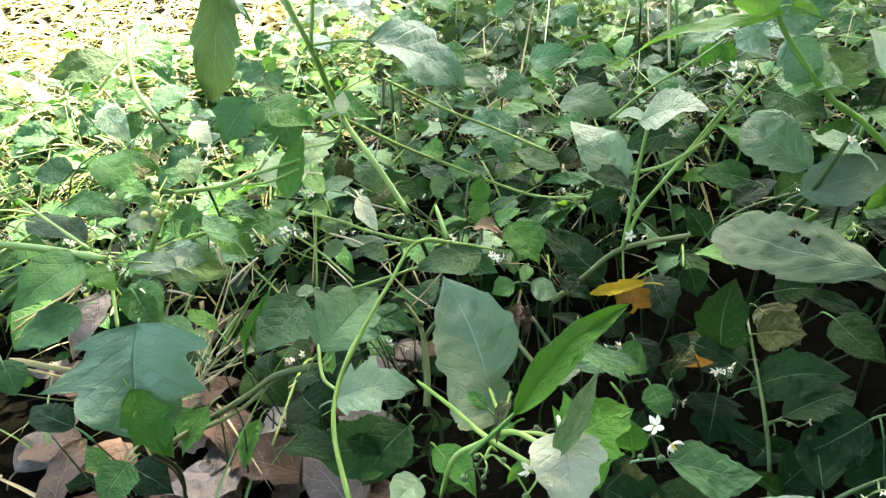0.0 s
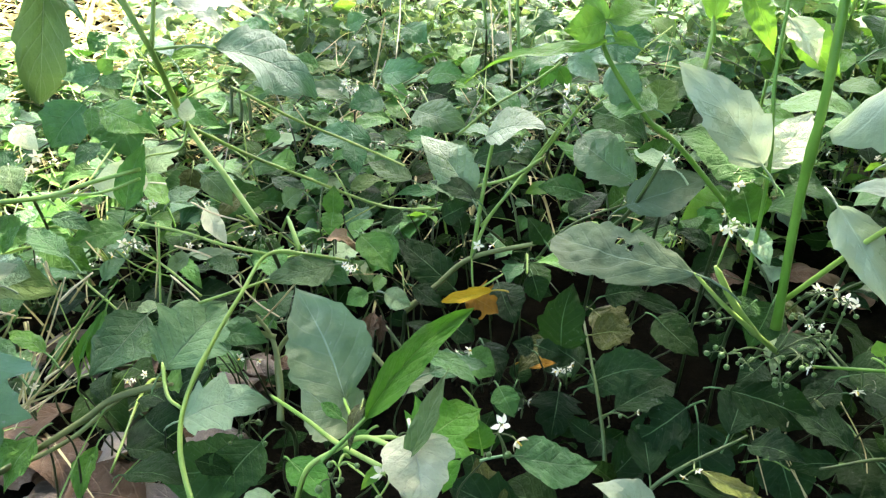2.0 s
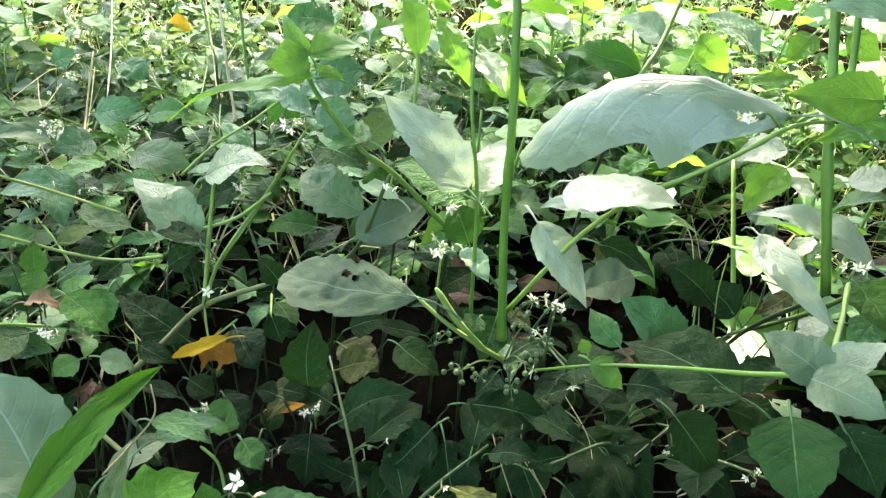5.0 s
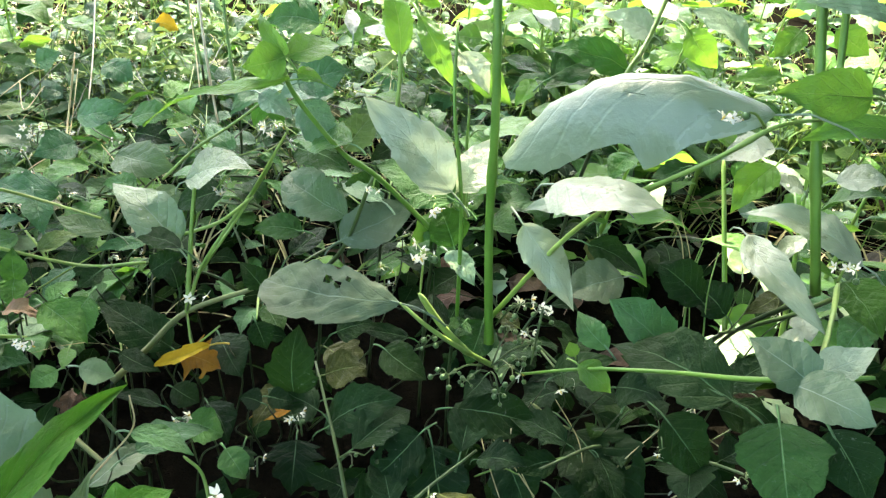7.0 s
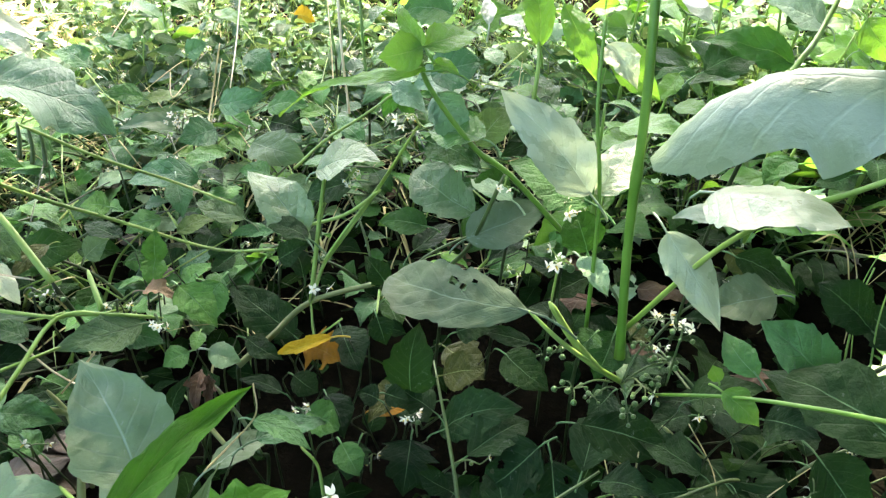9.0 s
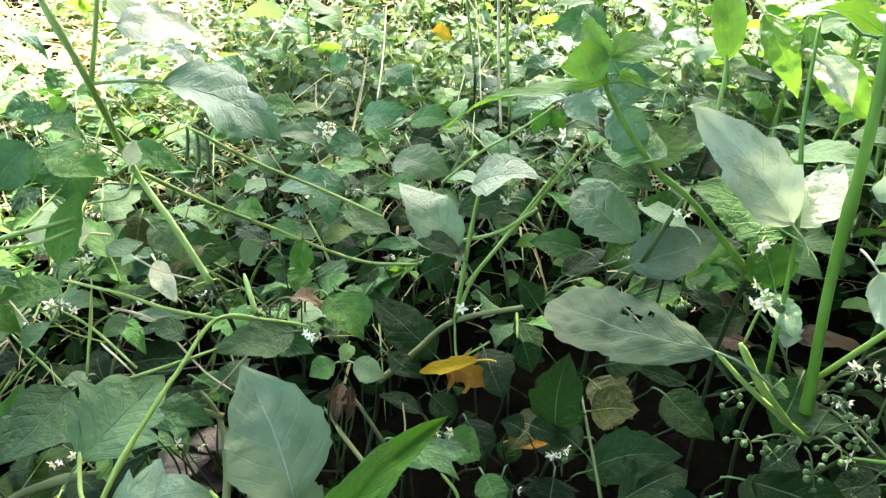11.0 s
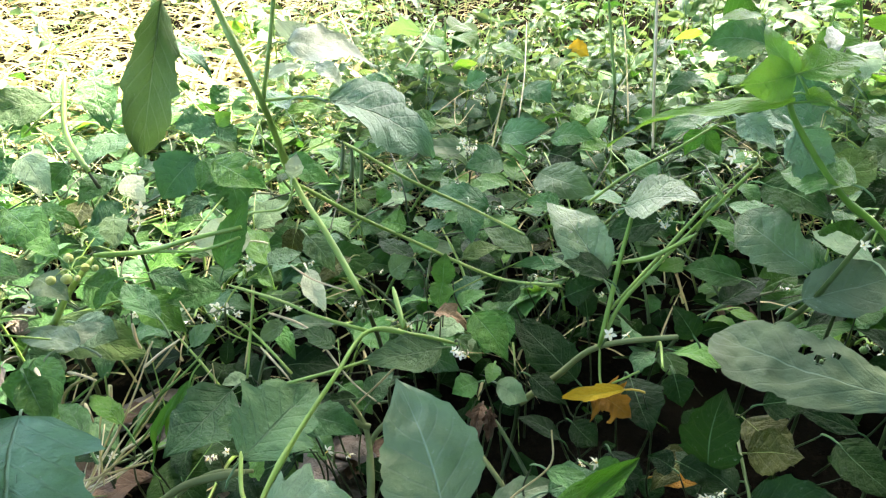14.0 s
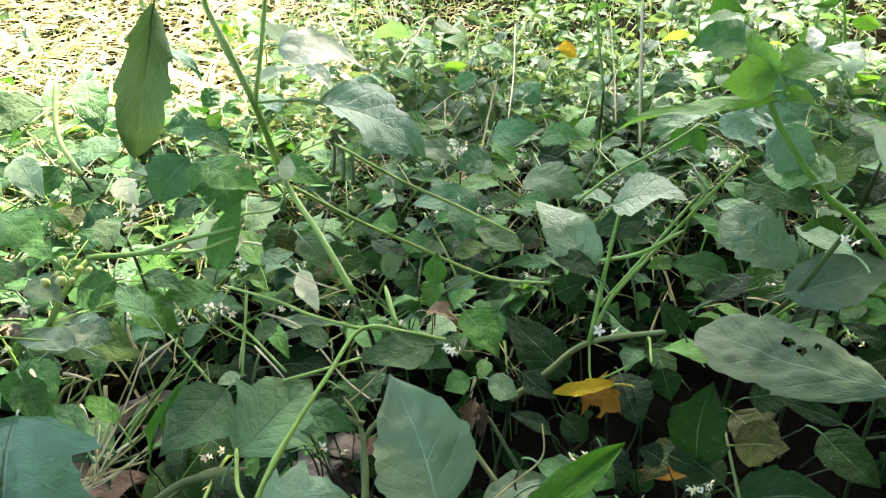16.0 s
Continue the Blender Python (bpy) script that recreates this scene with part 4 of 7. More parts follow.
leaf(UPRIGHT, (0.262, 0.286, 0.182), (0.266, 0.261, 0.170), 0.015, (-0.326, -0.447, 0.833), LEAF_PALE)
leaf(UPRIGHT, (0.266, 0.285, 0.185), (0.263, 0.304, 0.209), 0.026, (-0.327, -0.764, 0.556))
cluster(UPRIGHT, (0.211, 0.239, 0.194), (0.200, 0.222, 0.230), 5, 2, 0.0062, seed=1)
cluster(UPRIGHT, (0.282, 0.255, 0.138), (0.292, 0.246, 0.156), 2, 6, 0.0080, seed=2)
cluster(UPRIGHT, (0.270, 0.248, 0.115), (0.245, 0.252, 0.115), 0, 7, 0.0090, seed=3)
cluster(UPRIGHT, (0.275, 0.245, 0.116), (0.272, 0.227, 0.129), 1, 6, 0.0090, seed=4)
cluster(UPRIGHT, (0.289, 0.226, 0.124), (0.297, 0.231, 0.159), 3, 3, 0.0070, seed=5)
cluster(UPRIGHT, (0.319, 0.142, 0.302), (0.296, 0.144, 0.310), 4, 1, 0.0060, seed=6)
cluster(UPRIGHT, (0.265, 0.281, 0.219), (0.247, 0.281, 0.221), 3, 0, 0.0060, seed=7)
cluster(UPRIGHT, (0.296, 0.209, 0.128), (0.297, 0.203, 0.119), 2, 0, 0.0060, seed=8)

EDGE = plant_at(0.400, 0.170, "tall nightshade with thick ribbed stem and green leaves paled by a painted sheen")
stem(EDGE, [(0.393, 0.178, 0.359), (0.386, 0.159, 0.311), (0.381, 0.145, 0.275), (0.388, 0.124, 0.205), (0.438, 0.184, 0.103), (0.488, 0.244, -0.005)], 0.0024, 0.0026, STEM_VIVID, knots=(0.4, 0.7))
stem(EDGE, [(0.430, 0.183, 0.355), (0.425, 0.169, 0.308), (0.403, 0.158, 0.290)], 0.0018, 0.0020, STEM_VIVID)
stem(EDGE, [(0.409, 0.106, 0.221), (0.425, 0.143, 0.169), (0.466, 0.206, 0.097), (0.456, 0.216, 0.049), (0.446, 0.226, -0.005)], 0.0014, 0.0015, STEM_DARK)
stem(EDGE, [(0.380, 0.113, 0.221), (0.354, 0.100, 0.216), (0.297, 0.078, 0.226), (0.270, 0.069, 0.236)], 0.0014, 0.0010)
stem(EDGE, [(0.569, 0.306, 0.188), (0.545, 0.270, 0.132), (0.519, 0.229, 0.064), (0.519, 0.229, 0.032), (0.519, 0.229, -0.005)], 0.0018, 0.0022)
leaf(EDGE, (0.393, 0.136, 0.309), (0.354, 0.164, 0.308), 0.026, (-0.525, -0.718, 0.457), LEAF_FRESH, arch=0.06)
leaf(EDGE, (0.402, 0.120, 0.296), (0.361, 0.146, 0.290), 0.016, (-0.372, -0.409, 0.833), LEAF_FRESH)
leaf(EDGE, (0.377, 0.131, 0.346), (0.345, 0.157, 0.351), 0.015, (-0.371, -0.576, 0.728), LEAF_PALE)
leaf(EDGE, (0.433, 0.190, 0.246), (0.404, 0.193, 0.219), 0.022, (-0.634, -0.421, 0.649), LEAF_FRESH)
leaf(EDGE, (0.403, 0.113, 0.225), (0.384, 0.176, 0.234), 0.024, (-0.250, -0.211, 0.945), LEAF_SHEEN, arch=0.1)
leaf(EDGE, (0.356, 0.154, 0.235), (0.332, 0.091, 0.221), 0.018, (-0.450, -0.023, 0.893), LEAF_SHEEN, arch=0.05)
leaf(EDGE, (0.266, 0.066, 0.238), (0.259, 0.091, 0.246), 0.022, (-0.435, -0.381, 0.816), LEAF_GREY, arch=0.08)
leaf(EDGE, (0.260, 0.070, 0.238), (0.266, 0.044, 0.237), 0.022, (-0.487, -0.130, 0.863), LEAF_GREY, arch=0.06)
leaf(EDGE, (0.286, 0.074, 0.229), (0.298, 0.062, 0.246), 0.015, (-0.792, 0.049, 0.609), LEAF_SHEEN)
leaf(EDGE, (0.380, 0.132, 0.270), (0.392, 0.112, 0.274), 0.023, (-0.336, -0.042, 0.941), LEAF_SHEEN)
leaf(EDGE, (0.392, 0.115, 0.217), (0.372, 0.082, 0.209), 0.026, (-0.420, 0.040, 0.906), LEAF)
leaf(EDGE, (0.444, 0.174, 0.234), (0.430, 0.188, 0.239), 0.019, (-0.057, -0.368, 0.928), LEAF_SHEEN)
leaf(EDGE, (0.464, 0.248, 0.300), (0.441, 0.279, 0.321), 0.031, (-0.051, -0.583, 0.811), LEAF_PALE)
leaf(EDGE, (0.449, 0.212, 0.294), (0.420, 0.230, 0.290), 0.013, (-0.404, -0.445, 0.799), LEAF_FRESH)
leaf(EDGE, (0.437, 0.319, 0.271), (0.393, 0.358, 0.281), 0.030, (-0.347, -0.578, 0.738), LEAF_FRESH_DARK)
leaf(EDGE, (0.500, 0.352, 0.284), (0.470, 0.383, 0.297), 0.043, (-0.069, -0.434, 0.898), LEAF_PALE)
leaf(EDGE, (0.389, 0.348, 0.262), (0.439, 0.346, 0.272), 0.030, (-0.176, -0.474, 0.863))
stem(EDGE, [(0.477, 0.328, 0.327), (0.436, 0.307, 0.294), (0.404, 0.292, 0.280), (0.399, 0.301, 0.246), (0.399, 0.316, 0.123), (0.399, 0.331, -0.005)], 0.0016, 0.0018)
leaf(EDGE, (0.287, 0.080, 0.199), (0.265, 0.055, 0.179), 0.035, (-0.583, -0.112, 0.805), LEAF)
leaf(EDGE, (0.295, 0.064, 0.204), (0.292, 0.039, 0.185), 0.023, (-0.737, -0.351, 0.578), LEAF_SHADED)
leaf(EDGE, (0.369, 0.161, 0.278), (0.354, 0.179, 0.268), 0.023, (-0.483, 0.075, 0.872), LEAF_SHEEN)
leaf(EDGE, (0.496, 0.234, 0.314), (0.477, 0.236, 0.297), 0.019, (-0.611, -0.498, 0.615), LEAF_FRESH)
leaf(EDGE, (0.482, 0.206, 0.321), (0.496, 0.187, 0.308), 0.018, (-0.735, -0.651, 0.191), LEAF_FRESH)
leaf(EDGE, (0.569, 0.371, 0.281), (0.582, 0.342, 0.253), 0.027, (-0.737, -0.611, 0.289), LEAF_FRESH)
cluster(EDGE, (0.370, 0.110, 0.226), (0.366, 0.107, 0.238), 3, 1, 0.0060, seed=11)
cluster(EDGE, (0.287, 0.074, 0.230), (0.272, 0.075, 0.237), 3, 2, 0.0050, seed=12)

LOW_RIGHT = plant_at(0.330, 0.240, "low nightshade with broad leaves darkened as if shaded, some insect-eaten")
leaf(LOW_RIGHT, (0.347, 0.128, 0.146), (0.332, 0.205, 0.139), 0.045, (-0.477, -0.007, 0.879), LEAF_SHADED, arch=0.05, teeth=0.1)
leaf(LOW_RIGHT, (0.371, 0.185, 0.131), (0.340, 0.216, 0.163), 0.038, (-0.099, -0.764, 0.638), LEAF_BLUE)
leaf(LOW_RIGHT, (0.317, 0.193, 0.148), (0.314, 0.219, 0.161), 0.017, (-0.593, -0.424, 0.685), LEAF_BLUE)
leaf(LOW_RIGHT, (0.419, 0.201, 0.144), (0.400, 0.230, 0.165), 0.032, (-0.274, -0.684, 0.677), LEAF_SHADED)
leaf(LOW_RIGHT, (0.430, 0.188, 0.137), (0.423, 0.217, 0.150), 0.030, (-0.435, -0.467, 0.770), LEAF_SHADED)
leaf(LOW_RIGHT, (0.384, 0.280, 0.159), (0.412, 0.246, 0.140), 0.024, (-0.237, -0.613, 0.754), LEAF_SHADED)
leaf(LOW_RIGHT, (0.339, 0.221, 0.047), (0.338, 0.149, 0.024), 0.057, (-0.345, -0.279, 0.896), LEAF_SHADED, holes=((0.3, -0.5, 0.03), (0.5, -0.55, 0.045), (0.62, 0.3, 0.02)), petiole=0.35)
leaf(LOW_RIGHT, (0.260, 0.257, 0.076), (0.304, 0.220, 0.070), 0.037, (-0.196, -0.395, 0.898), LEAF_SHADED)
leaf(LOW_RIGHT, (0.366, 0.173, 0.087), (0.381, 0.139, 0.054), 0.038, (-0.280, -0.734, 0.619), LEAF_SHADED)
leaf(LOW_RIGHT, (0.231, 0.258, 0.067), (0.196, 0.263, 0.037), 0.035, (-0.646, -0.313, 0.697), LEAF_SHADED, teeth=0.2, holes=((0.55, 0.5, 0.06), (0.7, 0.6, 0.04)))
leaf(LOW_RIGHT, (0.236, 0.250, 0.061), (0.228, 0.217, 0.027), 0.041, (-0.346, -0.645, 0.682), LEAF_SHADED, holes=((0.25, -0.5, 0.05), (0.3, 0.5, 0.03), (0.62, -0.2, 0.025)), teeth=0.05)
leaf(LOW_RIGHT, (0.305, 0.220, 0.112), (0.327, 0.193, 0.137), 0.028, (-0.579, 0.250, 0.776), LEAF_SHADED)
leaf(LOW_RIGHT, (0.323, 0.185, 0.122), (0.330, 0.158, 0.131), 0.028, (-0.536, 0.148, 0.831), LEAF_SHADED)
leaf(LOW_RIGHT, (0.278, 0.226, 0.050), (0.277, 0.196, 0.026), 0.035, (-0.319, -0.584, 0.746), LEAF_SHADED)
leaf(LOW_RIGHT, (0.301, 0.197, 0.033), (0.309, 0.168, 0.020), 0.031, (-0.264, -0.459, 0.848), LEAF_SHADED)
leaf(LOW_RIGHT, (0.285, 0.262, 0.090), (0.264, 0.258, 0.082), 0.020, (-0.281, -0.324, 0.903), LEAF_SHADED)
leaf(LOW_RIGHT, (0.300, 0.202, 0.143), (0.299, 0.208, 0.150), 0.009, (-0.376, -0.750, 0.544), LEAF_FRESH)
leaf(LOW_RIGHT, (0.294, 0.194, 0.145), (0.306, 0.176, 0.132), 0.018, (-0.185, -0.662, 0.726), LEAF_FRESH)
cluster(LOW_RIGHT, (0.359, 0.170, 0.076), (0.353, 0.161, 0.076), 2, 0, 0.0060, seed=14)

CENTRE = plant_at(0.180, 0.360, "low nightshade with white flowers and toothed leaves darkened as if shaded")
leaf(CENTRE, (0.176, 0.333, 0.066), (0.190, 0.353, 0.108), 0.034, (-0.374, -0.782, 0.499), LEAF_SHADED, teeth=0.14)
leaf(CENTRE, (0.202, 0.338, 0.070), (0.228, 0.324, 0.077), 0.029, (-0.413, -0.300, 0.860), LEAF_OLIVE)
leaf(CENTRE, (0.186, 0.308, 0.051), (0.231, 0.281, 0.080), 0.032, (-0.608, -0.178, 0.774), LEAF_SHADED, holes=((0.45, 0.1, 0.02),))
leaf(CENTRE, (0.169, 0.315, 0.043), (0.152, 0.287, 0.026), 0.035, (-0.186, -0.420, 0.888), LEAF_SHADED, teeth=0.35)
leaf(CENTRE, (0.130, 0.304, 0.068), (0.117, 0.290, 0.054), 0.022, (-0.255, -0.545, 0.799), LEAF_SHADED, teeth=0.2)
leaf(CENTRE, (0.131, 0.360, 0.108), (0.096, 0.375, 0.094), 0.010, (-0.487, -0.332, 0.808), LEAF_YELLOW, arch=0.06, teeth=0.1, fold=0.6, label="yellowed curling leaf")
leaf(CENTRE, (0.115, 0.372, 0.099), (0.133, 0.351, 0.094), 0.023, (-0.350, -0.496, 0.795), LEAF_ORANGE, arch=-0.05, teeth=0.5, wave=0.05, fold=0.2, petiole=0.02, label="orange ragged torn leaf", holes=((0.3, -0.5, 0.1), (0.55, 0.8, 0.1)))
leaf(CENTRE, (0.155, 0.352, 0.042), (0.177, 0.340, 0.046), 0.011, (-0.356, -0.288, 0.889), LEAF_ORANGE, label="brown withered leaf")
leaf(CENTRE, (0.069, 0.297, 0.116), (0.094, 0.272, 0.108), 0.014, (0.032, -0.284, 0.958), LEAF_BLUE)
leaf(CENTRE, (0.123, 0.352, 0.068), (0.124, 0.317, 0.060), 0.023, (-0.117, -0.224, 0.967), LEAF_SHADED)
leaf(CENTRE, (0.109, 0.386, 0.062), (0.122, 0.371, 0.054), 0.020, (-0.026, -0.522, 0.852), LEAF_SHADED)
leaf(CENTRE, (0.144, 0.384, 0.096), (0.145, 0.347, 0.085), 0.030, (-0.141, -0.298, 0.944), LEAF_SHADED)
leaf(CENTRE, (0.167, 0.374, 0.105), (0.169, 0.361, 0.089), 0.019, (-0.128, -0.785, 0.606), LEAF_SHADED)
leaf(CENTRE, (0.232, 0.309, 0.102), (0.247, 0.277, 0.092), 0.027, (-0.252, -0.385, 0.888), LEAF_SHADED)
leaf(CENTRE, (0.168, 0.357, 0.143), (0.159, 0.373, 0.157), 0.016, (-0.260, -0.711, 0.654), LEAF_SHADED)
leaf(CENTRE, (0.150, 0.324, 0.078), (0.138, 0.334, 0.080), 0.015, (-0.168, -0.385, 0.908), LEAF_SHADED)
leaf(CENTRE, (0.157, 0.331, 0.075), (0.170, 0.320, 0.073), 0.016, (-0.185, -0.380, 0.907), LEAF_SHADED)
leaf(CENTRE, (0.198, 0.339, 0.046), (0.171, 0.349, 0.033), 0.027, (-0.511, -0.286, 0.811), LEAF_SHADED)
leaf(CENTRE, (0.226, 0.368, 0.079), (0.253, 0.355, 0.087), 0.024, (-0.427, -0.326, 0.844), LEAF_SHADED)
leaf(CENTRE, (0.194, 0.286, 0.028), (0.173, 0.270, 0.023), 0.026, (-0.049, -0.233, 0.971), LEAF_SHADED)
cluster(CENTRE, (0.104, 0.315, 0.057), (0.101, 0.324, 0.087), 3, 0, 0.0060, seed=20)
cluster(CENTRE, (0.170, 0.307, 0.053), (0.168, 0.307, 0.073), 4, 1, 0.0060, seed=21)
cluster(CENTRE, (0.137, 0.305, 0.035), (0.140, 0.310, 0.047), 2, 0, 0.0068, seed=22)
cluster(CENTRE, (0.228, 0.313, 0.164), (0.222, 0.297, 0.176), 2, 2, 0.0050, seed=23)
stem(CENTRE, [(0.172, 0.374, 0.133), (0.129, 0.404, 0.108), (0.098, 0.395, 0.093), (0.073, 0.385, 0.083), (0.063, 0.380, 0.042), (0.053, 0.375, -0.005)], 0.0016, 0.0024, STEM_WOODY)
stem(CENTRE, [(0.150, 0.422, 0.198), (0.142, 0.417, 0.162), (0.129, 0.403, 0.108)], 0.0012, 0.0017)
stem(CENTRE, [(0.197, 0.374, 0.241), (0.183, 0.406, 0.189), (0.156, 0.409, 0.154), (0.142, 0.411, 0.132), (0.129, 0.403, 0.108)], 0.0010, 0.0014)
stem(CENTRE, [(0.179, 0.395, 0.190), (0.159, 0.409, 0.169), (0.134, 0.426, 0.156)], 0.0012, 0.0012)
stem(CENTRE, [(0.129, 0.403, 0.108), (0.125, 0.383, 0.094), (0.129, 0.368, 0.108), (0.139, 0.361, 0.120)], 0.0008, 0.0006)
leaf(CENTRE, (0.143, 0.420, 0.198), (0.179, 0.395, 0.211), 0.040, (-0.388, -0.101, 0.916), LEAF_MOTTLED, arch=0.1)
leaf(CENTRE, (0.167, 0.417, 0.188), (0.138, 0.435, 0.173), 0.025, (-0.586, -0.350, 0.731), LEAF_SHADED)
leaf(CENTRE, (0.115, 0.403, 0.083), (0.080, 0.446, 0.108), 0.032, (-0.039, -0.532, 0.846), LEAF_SHADED)
leaf(CENTRE, (0.074, 0.432, 0.121), (0.056, 0.421, 0.097), 0.028, (-0.338, -0.740, 0.582), LEAF_MID)
leaf(CENTRE, (0.132, 0.418, 0.152), (0.106, 0.467, 0.186), 0.035, (-0.083, -0.593, 0.801), LEAF_MOTTLED)
leaf(CENTRE, (0.131, 0.407, 0.157), (0.105, 0.436, 0.161), 0.018, (-0.101, -0.226, 0.969), LEAF_SHADED)
leaf(CENTRE, (0.104, 0.496, 0.132), (0.071, 0.525, 0.140), 0.023, (-0.040, -0.277, 0.960), LEAF_OLIVE_GREEN)
leaf(CENTRE, (0.078, 0.536, 0.153), (0.024, 0.564, 0.147), 0.030, (-0.332, -0.448, 0.830), LEAF_BLUE)
leaf(CENTRE, (0.061, 0.531, 0.159), (0.060, 0.504, 0.138), 0.020, (-0.035, -0.603, 0.797), LEAF_BLUE)
leaf(CENTRE, (0.089, 0.468, 0.119), (0.070, 0.463, 0.111), 0.015, (-0.183, -0.562, 0.806), LEAF_SHADED)
leaf(CENTRE, (0.118, 0.448, 0.120), (0.138, 0.442, 0.133), 0.021, (-0.567, -0.451, 0.689), LEAF_SHADED)
cluster(CENTRE, (0.127, 0.395, 0.114), (0.131, 0.383, 0.132), 2, 0, 0.0065, seed=24)
cluster(CENTRE, (0.166, 0.400, 0.203), (0.158, 0.392, 0.204), 5, 0, 0.0050, seed=25)
cluster(CENTRE, (0.099, 0.465, 0.125), (0.096, 0.458, 0.131), 1, 2, 0.0050, seed=26)

SHOOT = plant_at(0.250, 0.420, "leaning nightshade shoot with fresh light green top leaves")
stem(SHOOT, [(0.181, 0.339, 0.291), (0.186, 0.335, 0.275), (0.209, 0.324, 0.242), (0.232, 0.322, 0.223), (0.269, 0.309, 0.181), (0.274, 0.319, 0.091), (0.279, 0.329, -0.005)], 0.0012, 0.0017, STEM_VIVID, knots=(0.6,))
stem(SHOOT, [(0.229, 0.324, 0.223), (0.223, 0.347, 0.167), (0.214, 0.363, 0.140), (0.214, 0.373, 0.070), (0.214, 0.383, -0.005)], 0.0013, 0.0016, STEM_DARK)
leaf(SHOOT, (0.181, 0.335, 0.297), (0.159, 0.340, 0.292), 0.020, (-0.302, -0.838, 0.454), LEAF_FRESH)
leaf(SHOOT, (0.182, 0.335, 0.297), (0.178, 0.362, 0.315), 0.010, (-0.568, -0.508, 0.648), LEAF_FRESH)
leaf(SHOOT, (0.182, 0.335, 0.297), (0.216, 0.339, 0.300), 0.019, (-0.013, -0.536, 0.844), LEAF_FRESH)
leaf(SHOOT, (0.187, 0.335, 0.288), (0.201, 0.331, 0.283), 0.010, (0.035, -0.701, 0.712), LEAF_FRESH)
leaf(SHOOT, (0.183, 0.334, 0.285), (0.112, 0.377, 0.258), 0.012, (-0.425, -0.132, 0.896), LEAF_FRESH, arch=0.09, teeth=0.2)
leaf(SHOOT, (0.197, 0.351, 0.266), (0.210, 0.334, 0.238), 0.024, (-0.180, -0.880, 0.439), LEAF_TEAL, wave=0.05)
leaf(SHOOT, (0.180, 0.375, 0.266), (0.193, 0.356, 0.254), 0.015, (-0.255, -0.628, 0.735), LEAF_TEAL, wave=0.04)
leaf(SHOOT, (0.251, 0.425, 0.254), (0.212, 0.424, 0.246), 0.032, (-0.165, -0.542, 0.824), LEAF_TEAL)
leaf(SHOOT, (0.229, 0.358, 0.181), (0.199, 0.390, 0.203), 0.036, (-0.155, -0.654, 0.741), LEAF_MOTTLED, shape=(0.7, 0.6), teeth=0.12)
leaf(SHOOT, (0.235, 0.382, 0.215), (0.208, 0.390, 0.224), 0.023, (0.064, -0.660, 0.748))
leaf(SHOOT, (0.218, 0.346, 0.171), (0.267, 0.333, 0.193), 0.034, (-0.468, -0.426, 0.774), LEAF_MATTE, shape=(0.7, 1.0))
leaf(SHOOT, (0.207, 0.384, 0.224), (0.228, 0.349, 0.216), 0.028, (-0.342, -0.396, 0.852))
leaf(SHOOT, (0.232, 0.366, 0.225), (0.253, 0.366, 0.247), 0.025, (-0.600, -0.564, 0.568), LEAF_OLIVE_GREEN)
leaf(SHOOT, (0.215, 0.400, 0.153), (0.186, 0.421, 0.153), 0.023, (-0.311, -0.427, 0.849))
leaf(SHOOT, (0.276, 0.373, 0.281), (0.279, 0.398, 0.321), 0.019, (-0.488, -0.719, 0.495), LEAF_FRESH)
leaf(SHOOT, (0.348, 0.648, 0.242), (0.303, 0.679, 0.240), 0.046, (-0.402, -0.520, 0.754), LEAF_BLUE)
leaf(SHOOT, (0.224, 0.421, 0.255), (0.257, 0.405, 0.266), 0.036, (-0.490, -0.482, 0.726), LEAF_BLUE)
leaf(SHOOT, (0.321, 0.537, 0.257), (0.348, 0.525, 0.268), 0.030, (-0.512, -0.506, 0.694), LEAF_FRESH)
leaf(SHOOT, (0.214, 0.324, 0.247), (0.193, 0.352, 0.245), 0.031, (-0.250, -0.128, 0.960), LEAF_BLUE, wave=0.05)
leaf(SHOOT, (0.250, 0.350, 0.200), (0.231, 0.365, 0.202), 0.022, (-0.307, -0.474, 0.826))
stem(SHOOT, [(0.276, 0.375, 0.284), (0.273, 0.368, 0.271), (0.268, 0.363, 0.238), (0.268, 0.378, 0.119), (0.268, 0.393, -0.005)], 0.0012, 0.0014)
cluster(SHOOT, (0.197, 0.373, 0.238), (0.190, 0.376, 0.246), 4, 1, 0.0068, seed=30)
cluster(SHOOT, (0.232, 0.323, 0.224), (0.228, 0.321, 0.217), 2, 0, 0.0050, seed=31)

LEFT_STEM = plant_at(-0.020, 0.400, "tall arching nightshade stem with drooping leaves and pale berries")
stem(LEFT_STEM, [(-0.101, 0.490, 0.364), (-0.093, 0.481, 0.326), (-0.090, 0.477, 0.315), (-0.069, 0.454, 0.266), (-0.061, 0.476, 0.208), (-0.040, 0.443, 0.183), (-0.020, 0.406, 0.159), (-0.015, 0.411, 0.079), (-0.010, 0.416, -0.005)], 0.0018, 0.0020, knots=(0.4, 0.62))
stem(LEFT_STEM, [(-0.052, 0.500, 0.359), (-0.059, 0.485, 0.318), (-0.063, 0.472, 0.295), (-0.069, 0.454, 0.266)], 0.0012, 0.0014)
stem(LEFT_STEM, [(-0.060, 0.475, 0.207), (-0.024, 0.506, 0.166), (0.016, 0.520, 0.135), (0.078, 0.499, 0.109), (0.118, 0.466, 0.118)], 0.0015, 0.0012)
stem(LEFT_STEM, [(-0.060, 0.475, 0.207), (-0.068, 0.468, 0.193), (-0.092, 0.478, 0.186), (-0.096, 0.475, 0.180)], 0.0009, 0.0007)
